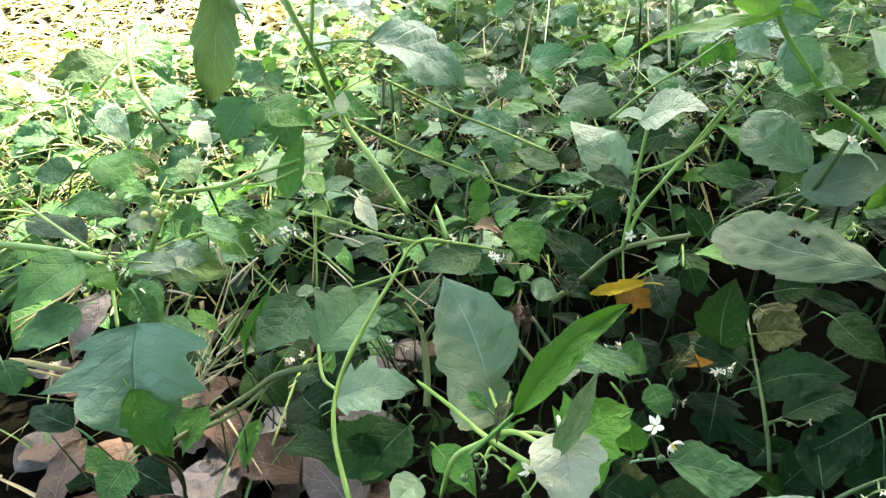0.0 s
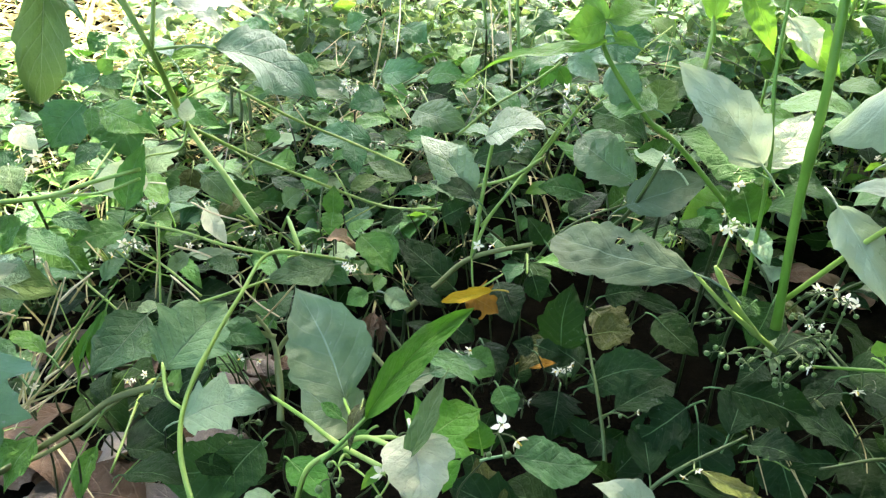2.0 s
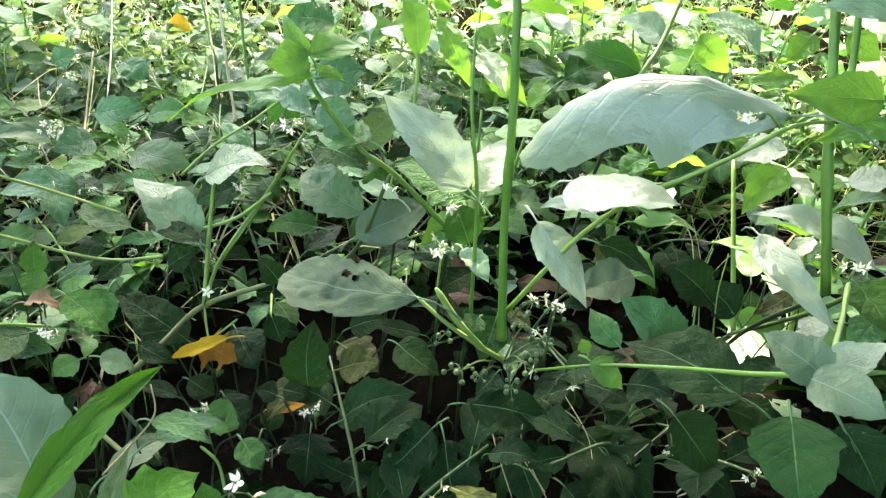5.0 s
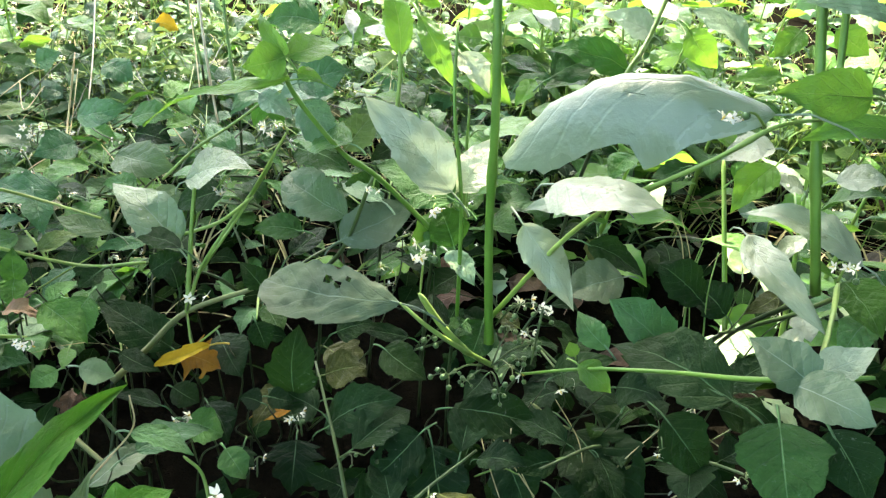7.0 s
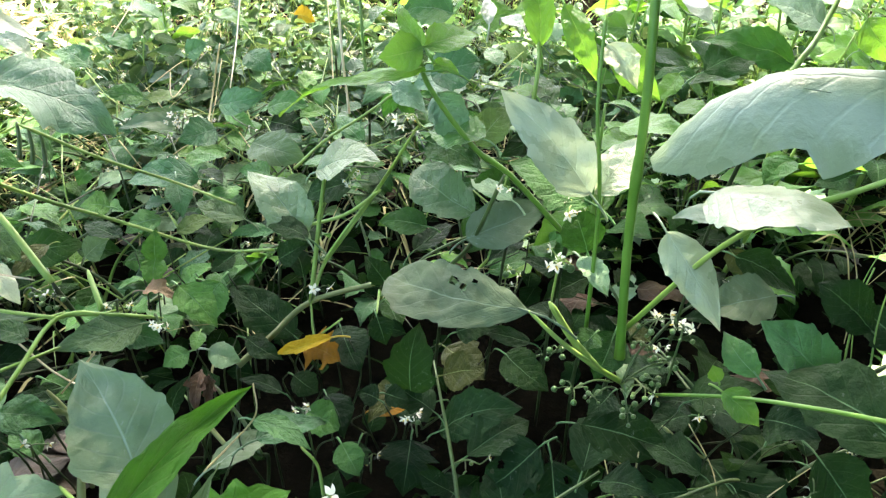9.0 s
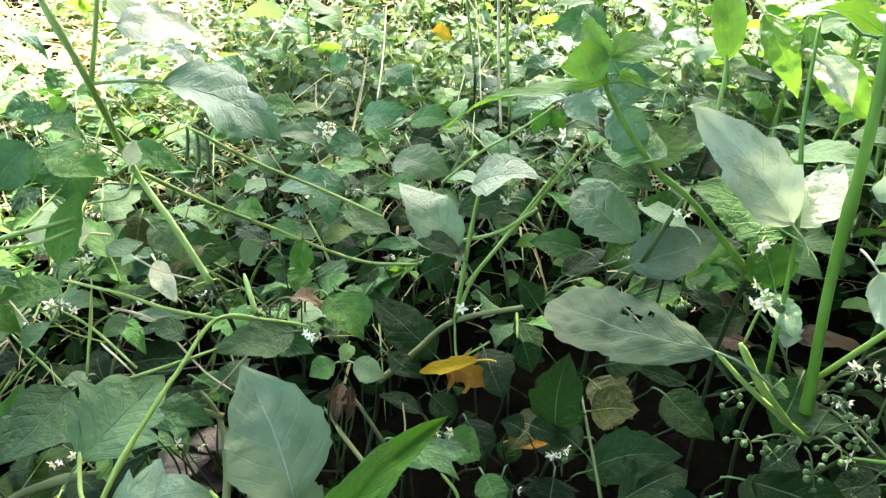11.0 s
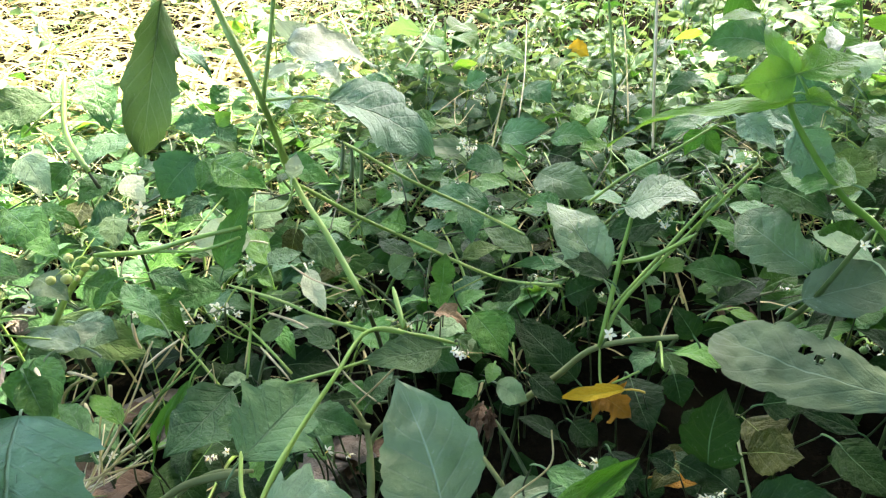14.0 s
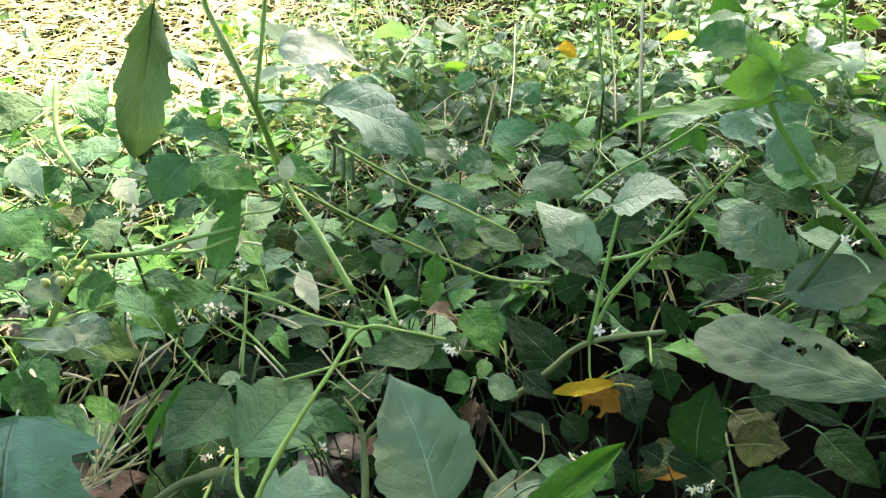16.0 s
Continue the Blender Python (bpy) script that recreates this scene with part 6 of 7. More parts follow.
leaf(BACK, (0.115, 0.962, 0.141), (0.144, 0.951, 0.156), 0.033, (-0.535, -0.550, 0.641), LEAF_BLUE)
leaf(BACK, (0.304, 1.151, 0.143), (0.331, 1.125, 0.134), 0.032, (-0.504, -0.698, 0.508), LEAF_YELLOW, label="orange fallen leaf caught among weeds")
cluster(BACK, (0.075, 0.645, 0.153), (0.076, 0.629, 0.173), 4, 0, 0.0060, seed=80)
cluster(BACK, (0.083, 0.557, 0.137), (0.084, 0.551, 0.150), 2, 0, 0.0070, seed=81)
cluster(BACK, (0.060, 0.617, 0.137), (0.062, 0.606, 0.144), 4, 0, 0.0060, seed=82)
cluster(BACK, (0.072, 0.619, 0.159), (0.071, 0.626, 0.172), 4, 0, 0.0060, seed=83)
cluster(BACK, (0.239, 0.826, 0.149), (0.239, 0.828, 0.153), 3, 0, 0.0060, seed=84)
leaf(EDGE, (0.560, 0.251, 0.098), (0.565, 0.265, 0.124), 0.024, (-0.779, -0.480, 0.404), LEAF_WHITE, label="leaf coloured near white as if in full sun")
leaf(EDGE, (0.410, 0.136, 0.142), (0.427, 0.138, 0.163), 0.015, (-0.739, -0.276, 0.614), LEAF_WHITE, label="leaf coloured near white as if in full sun")
stem(EDGE, [(0.426, 0.259, 0.172), (0.437, 0.254, 0.178), (0.441, 0.245, 0.169), (0.439, 0.236, 0.154)], 0.0006, 0.0004, STRAW)
stem(EDGE, [(0.430, 0.210, 0.107), (0.443, 0.229, 0.148), (0.465, 0.236, 0.182)], 0.0004, 0.0003, GRASS)
stem(EDGE, [(0.429, 0.218, 0.118), (0.443, 0.232, 0.151), (0.445, 0.252, 0.183)], 0.0004, 0.0003, STRAW)
stem(LOW_RIGHT, [(0.270, 0.245, 0.069), (0.273, 0.222, 0.061), (0.278, 0.193, 0.044)], 0.0006, 0.0004, STRAW)
stem(LOW_RIGHT, [(0.276, 0.220, 0.061), (0.281, 0.226, 0.074)], 0.0006, 0.0004, STRAW)
stem(LOW_RIGHT, [(0.259, 0.231, 0.037), (0.272, 0.221, 0.047), (0.278, 0.210, 0.048)], 0.0007, 0.0005, GRASS)
stem(LOW_RIGHT, [(0.301, 0.231, 0.083), (0.323, 0.227, 0.059), (0.339, 0.221, 0.047)], 0.0012, 0.0009, STEM_WOODY)
stem(CENTRE, [(0.040, 0.290, 0.096), (0.056, 0.297, 0.103), (0.071, 0.297, 0.119), (0.073, 0.306, 0.133)], 0.0006, 0.0004, STRAW)
stem(CENTRE, [(0.096, 0.314, 0.068), (0.103, 0.304, 0.059), (0.103, 0.293, 0.044)], 0.0009, 0.0011)
leaf(FRONT, (0.025, 0.433, 0.125), (0.047, 0.422, 0.119), 0.014, (0.089, -0.313, 0.945), DEAD_TAN, arch=0.2, wave=0.1, fold=0.5, teeth=0.3, petiole=0.3, label="curled dry brown leaf")
leaf(FRONT, (0.050, 0.386, 0.085), (0.042, 0.367, 0.070), 0.011, (-0.067, -0.613, 0.788), DEAD_BROWN, arch=0.15, wave=0.12, fold=0.6, teeth=0.4, petiole=0.05, label="withered brown leaf")
leaf(FRONT, (0.054, 0.380, 0.085), (0.050, 0.367, 0.070), 0.008, (-0.118, -0.721, 0.683), DEAD_BROWN, arch=0.2, wave=0.1, fold=0.7, teeth=0.4, petiole=0.05, label="withered brown leaf")
stem(LEFT_STEM, [(-0.028, 0.504, 0.224), (-0.029, 0.501, 0.214), (-0.031, 0.495, 0.203)], 0.0009, 0.0015, STEM_DARK, name="pod")
stem(LEFT_STEM, [(-0.023, 0.504, 0.220), (-0.023, 0.499, 0.208), (-0.025, 0.494, 0.198)], 0.0009, 0.0015, STEM_DARK, name="pod")
stem(LEFT_STEM, [(-0.017, 0.503, 0.215), (-0.017, 0.500, 0.205), (-0.018, 0.494, 0.195)], 0.0009, 0.0015, STEM_DARK, name="pod")

# more leaves and stems of these plants
leaf(BACK_LEFT, (-0.284, 0.667, 0.220), (-0.277, 0.711, 0.230), 0.014, (0.103, -0.589, 0.802), LEAF_BLUE)
leaf(BACK_LEFT, (-0.123, 0.810, 0.200), (-0.081, 0.817, 0.210), 0.020, (0.127, -0.368, 0.921), LEAF_SHEEN)
leaf(BACK_LEFT, (-0.073, 0.861, 0.200), (-0.045, 0.823, 0.180), 0.023, (-0.023, -0.520, 0.854), LEAF_SHEEN)
leaf(BACK_LEFT, (-0.296, 1.036, 0.200), (-0.205, 0.909, 0.190), 0.030, (0.372, -0.498, 0.783), LEAF_BLUE)
leaf(BACK_LEFT, (-0.084, 0.660, 0.200), (-0.115, 0.751, 0.200), 0.021, (-0.039, -0.302, 0.952), LEAF_BLUE)
leaf(BACK_LEFT, (-0.095, 0.702, 0.190), (-0.056, 0.717, 0.190), 0.013, (-0.164, -0.542, 0.824), LEAF_MID)
leaf(BACK_LEFT, (-0.225, 0.655, 0.190), (-0.248, 0.603, 0.180), 0.026, (0.116, -0.523, 0.845), LEAF_BLUE)
leaf(BACK_LEFT, (-0.214, 0.579, 0.180), (-0.237, 0.553, 0.170), 0.021, (0.266, -0.443, 0.856), LEAF_BLUE)
leaf(BACK_LEFT, (-0.252, 0.536, 0.180), (-0.220, 0.514, 0.170), 0.012, (0.316, -0.379, 0.870), LEAF_FRESH_DARK)
leaf(BACK_LEFT, (-0.264, 0.556, 0.210), (-0.238, 0.525, 0.190), 0.024, (0.184, -0.515, 0.837), LEAF_PALE)
leaf(BACK_LEFT, (-0.145, 0.579, 0.190), (-0.147, 0.562, 0.170), 0.012, (-0.021, -0.441, 0.897), LEAF_BLUE)
leaf(BACK_LEFT, (-0.139, 0.551, 0.170), (-0.158, 0.536, 0.160), 0.016, (0.098, -0.536, 0.839), LEAF_BLUE)
leaf(BACK_LEFT, (-0.193, 0.526, 0.180), (-0.224, 0.523, 0.160), 0.018, (0.056, -0.521, 0.852), LEAF_BLUE)
leaf(BACK_LEFT, (-0.171, 0.475, 0.170), (-0.217, 0.504, 0.170), 0.014, (0.056, -0.260, 0.964), LEAF_MID)
leaf(BACK_LEFT, (-0.206, 0.446, 0.180), (-0.242, 0.484, 0.180), 0.014, (-0.014, -0.418, 0.908), LEAF_MID)
leaf(BACK_LEFT, (-0.212, 0.454, 0.160), (-0.228, 0.433, 0.150), 0.016, (0.270, -0.449, 0.852), LEAF_BLUE)
leaf(BACK_LEFT, (-0.164, 0.471, 0.150), (-0.138, 0.461, 0.140), 0.015, (0.110, -0.375, 0.920), LEAF_BLUE)
leaf(BACK_LEFT, (-0.199, 0.363, 0.150), (-0.187, 0.348, 0.130), 0.018, (0.098, -0.282, 0.954), LEAF_BLUE)
stem(BACK_LEFT, [(-0.288, 0.611, 0.210), (-0.278, 0.640, 0.220), (-0.275, 0.693, 0.220)], 0.0010, 0.0008, STEM)
stem(BACK_LEFT, [(-0.229, 0.830, 0.200), (-0.182, 0.763, 0.170)], 0.0008, 0.0008, STEM)
stem(BACK_LEFT, [(-0.136, 0.481, 0.170), (-0.132, 0.577, 0.160)], 0.0008, 0.0007, STEM)
leaf(LEFT_STEM, (-0.091, 0.623, 0.170), (-0.048, 0.617, 0.150), 0.028, (0.018, -0.458, 0.889), LEAF_MID)
leaf(LEFT_STEM, (-0.025, 0.569, 0.170), (-0.043, 0.611, 0.180), 0.014, (0.102, -0.173, 0.980), LEAF)
leaf(LEFT_STEM, (0.095, 0.871, 0.120), (0.043, 0.834, 0.120), 0.021, (0.070, -0.412, 0.909), LEAF_OLIVE_GREEN)
leaf(LEFT_STEM, (0.081, 0.737, 0.130), (0.042, 0.767, 0.130), 0.021, (-0.049, -0.336, 0.941), LEAF_OLIVE_GREEN)
leaf(LEFT_STEM, (0.015, 0.521, 0.120), (-0.011, 0.560, 0.120), 0.018, (0.023, -0.390, 0.920), LEAF_SHADED)
leaf(LEFT_STEM, (-0.032, 0.510, 0.130), (-0.057, 0.490, 0.120), 0.015, (0.005, -0.406, 0.914), LEAF_OLIVE)
leaf(LEFT_STEM, (-0.091, 0.462, 0.110), (-0.069, 0.428, 0.100), 0.014, (0.082, -0.409, 0.909), LEAF_FRESH_DARK)
leaf(LEFT_STEM, (-0.042, 0.437, 0.120), (-0.077, 0.448, 0.120), 0.011, (-0.082, -0.541, 0.837), LEAF_GREY)
leaf(LEFT_STEM, (-0.090, 0.489, 0.140), (-0.112, 0.542, 0.150), 0.018, (0.218, -0.482, 0.849), LEAF_FRESH)
leaf(BACK, (0.132, 0.530, 0.150), (0.110, 0.548, 0.150), 0.019, (-0.255, -0.416, 0.873), LEAF_BLUE)
leaf(BACK, (0.147, 0.541, 0.140), (0.173, 0.522, 0.130), 0.018, (-0.310, -0.379, 0.872), LEAF_OLIVE_GREEN)
leaf(BACK, (0.201, 0.710, 0.130), (0.236, 0.721, 0.130), 0.020, (-0.185, -0.456, 0.871), LEAF_MID)
leaf(BACK, (0.285, 0.593, 0.200), (0.221, 0.561, 0.190), 0.029, (-0.234, -0.301, 0.924), LEAF_BLUE)
leaf(BACK, (0.318, 0.697, 0.200), (0.274, 0.685, 0.200), 0.018, (-0.312, -0.586, 0.748), LEAF_BLUE)
leaf(BACK, (0.362, 0.891, 0.200), (0.335, 0.860, 0.190), 0.019, (-0.250, -0.455, 0.855), LEAF_BLUE)
leaf(BACK, (0.250, 0.547, 0.200), (0.264, 0.541, 0.180), 0.016, (-0.268, -0.498, 0.825), LEAF_FRESH_DARK)
leaf(BACK, (0.249, 0.548, 0.200), (0.236, 0.546, 0.180), 0.016, (-0.177, -0.451, 0.875), LEAF_FRESH_DARK)
leaf(BACK, (0.204, 0.439, 0.200), (0.222, 0.445, 0.180), 0.010, (0.012, -0.422, 0.906), LEAF_MID)
leaf(BACK, (0.222, 0.410, 0.170), (0.202, 0.439, 0.180), 0.014, (-0.014, -0.386, 0.922), LEAF_FRESH_DARK)
leaf(BACK, (0.159, 0.479, 0.130), (0.128, 0.464, 0.110), 0.019, (-0.027, -0.405, 0.914), LEAF_SHADED)
leaf(BACK, (0.226, 0.573, 0.150), (0.221, 0.633, 0.160), 0.020, (-0.224, -0.501, 0.836), LEAF_MID)
leaf(BACK, (0.112, 0.644, 0.130), (0.071, 0.611, 0.130), 0.024, (0.054, -0.446, 0.893), LEAF_MID)
leaf(BACK, (0.054, 0.515, 0.120), (0.087, 0.528, 0.120), 0.015, (0.139, -0.493, 0.859), LEAF_OLIVE_GREEN)
leaf(BACK, (0.008, 0.821, 0.170), (-0.030, 0.868, 0.180), 0.025, (-0.027, -0.633, 0.773), LEAF_BLUE)
leaf(BACK, (0.051, 0.891, 0.170), (0.018, 0.931, 0.180), 0.024, (-0.020, -0.479, 0.878), LEAF_MID)
leaf(BACK, (0.188, 1.172, 0.150), (0.221, 1.105, 0.140), 0.030, (-0.084, -0.406, 0.910), LEAF_FRESH)
leaf(BACK, (0.094, 1.050, 0.170), (0.068, 1.134, 0.180), 0.028, (0.069, -0.433, 0.899), LEAF_MID)
leaf(SHOOT, (0.267, 0.526, 0.290), (0.225, 0.505, 0.290), 0.015, (-0.010, -0.396, 0.918), LEAF_FRESH)
leaf(SHOOT, (0.291, 0.392, 0.240), (0.253, 0.391, 0.220), 0.020, (-0.207, -0.476, 0.855), LEAF_OLIVE_GREEN)
leaf(SHOOT, (0.276, 0.374, 0.250), (0.269, 0.392, 0.250), 0.013, (-0.183, -0.263, 0.947), LEAF_FRESH)
leaf(SHOOT, (0.242, 0.334, 0.200), (0.232, 0.371, 0.200), 0.014, (-0.208, -0.401, 0.892), LEAF_PALE)
leaf(SHOOT, (0.299, 0.482, 0.270), (0.321, 0.524, 0.280), 0.012, (-0.127, -0.467, 0.875), LEAF_SHEEN)
leaf(SHOOT, (0.305, 0.524, 0.260), (0.345, 0.547, 0.260), 0.008, (-0.255, -0.599, 0.759), LEAF_FRESH)
leaf(SHOOT, (0.318, 0.496, 0.270), (0.314, 0.453, 0.270), 0.012, (-0.413, -0.239, 0.879), LEAF_SHEEN)
leaf(SHOOT, (0.287, 0.376, 0.220), (0.257, 0.377, 0.210), 0.019, (-0.322, -0.387, 0.864), LEAF_SHADED)
leaf(FRONT, (-0.172, 0.374, 0.160), (-0.209, 0.386, 0.160), 0.018, (0.099, -0.294, 0.951), LEAF_GREY)
leaf(FRONT, (-0.189, 0.379, 0.155), (-0.165, 0.395, 0.160), 0.014, (0.277, -0.479, 0.833), LEAF_SHEEN)
leaf(FRONT, (-0.092, 0.388, 0.120), (-0.105, 0.382, 0.120), 0.010, (0.126, -0.434, 0.892), LEAF_PALE)
leaf(FRONT, (-0.139, 0.345, 0.100), (-0.118, 0.359, 0.140), 0.007, (-0.033, -0.108, 0.994), LEAF_FRESH_DARK, fold=0.5)
leaf(FRONT, (-0.120, 0.376, 0.130), (-0.132, 0.351, 0.100), 0.008, (0.032, -0.206, 0.978), LEAF_FRESH_DARK, fold=0.5)
leaf(FRONT, (0.044, 0.316, 0.070), (0.085, 0.330, 0.070), 0.018, (-0.299, -0.329, 0.896), LEAF_GREY)
leaf(FRONT, (-0.028, 0.383, 0.100), (-0.052, 0.382, 0.100), 0.010, (0.118, -0.355, 0.928), LEAF_SHADED)
leaf(FRONT, (-0.153, 0.354, 0.120), (-0.180, 0.382, 0.120), 0.013, (0.145, -0.103, 0.984), LEAF_MID)
leaf(FRONT, (-0.163, 0.332, 0.130), (-0.190, 0.367, 0.130), 0.013, (0.106, -0.319, 0.942), LEAF_BLUE)
stem(FRONT, [(-0.194, 0.363, 0.060), (-0.177, 0.391, 0.090), (-0.153, 0.415, 0.130)], 0.0007, 0.0004, STRAW)
stem(FRONT, [(-0.191, 0.365, 0.060), (-0.160, 0.379, 0.090), (-0.133, 0.401, 0.120)], 0.0007, 0.0004, STRAW)
stem(FRONT, [(-0.200, 0.362, 0.060), (-0.171, 0.368, 0.080), (-0.150, 0.382, 0.090)], 0.0008, 0.0005, STRAW)
stem(FRONT, [(-0.184, 0.371, 0.060), (-0.181, 0.377, 0.090), (-0.178, 0.388, 0.110)], 0.0006, 0.0004, STRAW)
stem(FRONT, [(-0.157, 0.409, 0.150), (-0.152, 0.397, 0.140)], 0.0006, 0.0005, STRAW)
stem(FRONT, [(-0.149, 0.403, 0.120), (-0.131, 0.403, 0.140)], 0.0007, 0.0005, STRAW)
stem(FRONT, [(-0.195, 0.365, 0.070), (-0.150, 0.367, 0.080)], 0.0008, 0.0006, STRAW)
stem(FRONT, [(-0.175, 0.387, 0.100), (-0.179, 0.404, 0.110)], 0.0009, 0.0009, STRAW)
stem(FRONT, [(-0.206, 0.377, 0.080), (-0.194, 0.379, 0.120), (-0.185, 0.386, 0.130)], 0.0008, 0.0006, GRASS)
stem(FRONT, [(0.037, 0.396, 0.060), (0.059, 0.340, 0.050)], 0.0012, 0.0010, STEM_DARK)
leaf(CENTRE, (0.181, 0.363, 0.050), (0.148, 0.344, 0.040), 0.022, (-0.238, -0.322, 0.917), LEAF_OLIVE)
leaf(CENTRE, (0.222, 0.376, 0.060), (0.238, 0.342, 0.050), 0.034, (-0.148, -0.161, 0.976), LEAF_OLIVE)
leaf(CENTRE, (0.277, 0.346, 0.070), (0.237, 0.368, 0.080), 0.015, (-0.308, -0.211, 0.927), LEAF_SHADED)
leaf(CENTRE, (0.135, 0.449, 0.100), (0.131, 0.467, 0.120), 0.018, (0.103, -0.429, 0.897), LEAF_SHADED)
leaf(CENTRE, (0.208, 0.408, 0.130), (0.248, 0.421, 0.140), 0.019, (-0.349, -0.195, 0.916), LEAF_SHADED)
leaf(CENTRE, (0.301, 0.409, 0.120), (0.267, 0.402, 0.110), 0.017, (-0.435, -0.342, 0.833), LEAF_SHADED)
leaf(CENTRE, (0.300, 0.358, 0.120), (0.277, 0.371, 0.130), 0.017, (-0.125, -0.374, 0.919), LEAF_SHADED)
leaf(CENTRE, (0.026, 0.379, 0.060), (0.042, 0.391, 0.080), 0.012, (0.056, -0.391, 0.919), LEAF_SHADED)
leaf(CENTRE, (0.098, 0.374, 0.060), (0.071, 0.388, 0.070), 0.015, (0.105, -0.126, 0.986), LEAF_SHADED)
leaf(LOW_RIGHT, (0.394, 0.186, 0.050), (0.409, 0.145, 0.040), 0.029, (-0.376, -0.274, 0.885), LEAF_SHADED)
leaf(LOW_RIGHT, (0.334, 0.241, 0.070), (0.305, 0.249, 0.060), 0.020, (-0.212, -0.104, 0.972), LEAF_SHADED)
leaf(EDGE, (0.593, 0.404, 0.280), (0.595, 0.455, 0.290), 0.020, (-0.417, -0.364, 0.833), LEAF_WHITE)
leaf(EDGE, (0.481, 0.442, 0.270), (0.488, 0.491, 0.280), 0.021, (-0.186, -0.418, 0.889), LEAF_SHEEN)
leaf(EDGE, (0.457, 0.248, 0.240), (0.494, 0.229, 0.220), 0.016, (-0.498, -0.037, 0.866), LEAF_FRESH)
leaf(EDGE, (0.461, 0.172, 0.200), (0.427, 0.167, 0.190), 0.013, (-0.603, -0.185, 0.776), LEAF_SHEEN)
leaf(EDGE, (0.405, 0.100, 0.200), (0.381, 0.098, 0.180), 0.018, (-0.478, -0.178, 0.860), LEAF_BLUE)
leaf(EDGE, (0.490, 0.184, 0.140), (0.452, 0.188, 0.130), 0.016, (-0.341, -0.189, 0.921), LEAF_OLIVE)
leaf(BACK, (0.139, 0.434, 0.140), (0.114, 0.479, 0.140), 0.017, (-0.048, -0.391, 0.919), LEAF_OLIVE_GREEN)
leaf(BACK, (0.126, 0.493, 0.120), (0.090, 0.498, 0.120), 0.013, (-0.088, -0.497, 0.863), LEAF_BLUE)
leaf(BACK, (0.062, 0.565, 0.110), (0.082, 0.517, 0.110), 0.017, (-0.174, -0.408, 0.896), LEAF_SHADED)
leaf(NEAR_LEFT, (-0.223, 0.412, 0.130), (-0.198, 0.373, 0.110), 0.024, (0.151, -0.458, 0.876), LEAF_MID)
leaf(NEAR_LEFT, (-0.267, 0.448, 0.100), (-0.280, 0.394, 0.080), 0.026, (0.088, -0.450, 0.889), DEAD_GREY)
leaf(NEAR_LEFT, (-0.154, 0.306, 0.100), (-0.173, 0.287, 0.080), 0.019, (0.040, -0.158, 0.987), LEAF_MID)
leaf(NEAR_LEFT, (-0.141, 0.340, 0.050), (-0.153, 0.316, 0.030), 0.015, (-0.092, -0.290, 0.953), LEAF_MID)
leaf(NEAR_LEFT, (-0.236, 0.304, 0.100), (-0.274, 0.329, 0.100), 0.021, (0.289, -0.347, 0.892), LEAF_SHADED)
leaf(NEAR_LEFT, (-0.216, 0.303, 0.060), (-0.186, 0.285, 0.050), 0.025, (0.140, -0.262, 0.955), LEAF_SHADED)
leaf(NEAR_LEFT, (-0.223, 0.292, 0.070), (-0.239, 0.308, 0.080), 0.014, (0.096, -0.224, 0.970), LEAF_MID)
stem(NEAR_LEFT, [(-0.291, 0.368, 0.130), (-0.278, 0.394, 0.130), (-0.262, 0.417, 0.130)], 0.0010, 0.0008, STRAW)
stem(NEAR_LEFT, [(-0.296, 0.379, 0.130), (-0.281, 0.391, 0.130), (-0.262, 0.412, 0.130)], 0.0008, 0.0006, STRAW)
stem(NEAR_LEFT, [(-0.296, 0.374, 0.120), (-0.280, 0.397, 0.120), (-0.274, 0.423, 0.120)], 0.0007, 0.0006, STRAW)
stem(NEAR_LEFT, [(-0.279, 0.340, 0.130), (-0.241, 0.333, 0.120)], 0.0022, 0.0018, STRAW)
stem(NEAR_LEFT, [(-0.287, 0.347, 0.120), (-0.249, 0.338, 0.110)], 0.0009, 0.0007, STRAW)
stem(NEAR_LEFT, [(-0.229, 0.320, 0.050), (-0.209, 0.335, 0.060)], 0.0010, 0.0008, STRAW)
stem(NEAR_LEFT, [(-0.218, 0.297, 0.040), (-0.209, 0.324, 0.050)], 0.0008, 0.0006, STRAW)
stem(NEAR_LEFT, [(-0.194, 0.332, 0.050), (-0.154, 0.340, 0.060), (-0.116, 0.351, 0.080), (-0.086, 0.341, 0.090)], 0.0016, 0.0012, STEM_WOODY)
leaf(BACK_LEFT, (-0.227, 0.457, 0.170), (-0.252, 0.438, 0.170), 0.017, (0.142, -0.406, 0.903), LEAF_OLIVE_GREEN)
leaf(BACK_LEFT, (-0.259, 0.441, 0.150), (-0.328, 0.500, 0.150), 0.030, (0.289, -0.091, 0.953), LEAF_SHADED)
leaf(BACK_LEFT, (-0.167, 0.425, 0.170), (-0.186, 0.428, 0.150), 0.012, (0.275, -0.315, 0.908), LEAF_MID)
leaf(BACK_LEFT, (-0.143, 0.413, 0.150), (-0.170, 0.443, 0.160), 0.018, (0.148, -0.261, 0.954), LEAF_BLUE)
cluster(UPRIGHT, (0.270, 0.241, 0.120), (0.286, 0.246, 0.140), 0, 6, 0.0065, seed=6773)
cluster(UPRIGHT, (0.270, 0.241, 0.120), (0.300, 0.237, 0.130), 0, 6, 0.0065, seed=8088)
cluster(UPRIGHT, (0.275, 0.246, 0.110), (0.274, 0.235, 0.100), 0, 6, 0.006, seed=421)
cluster(UPRIGHT, (0.273, 0.247, 0.110), (0.256, 0.246, 0.110), 0, 5, 0.006, seed=8117)
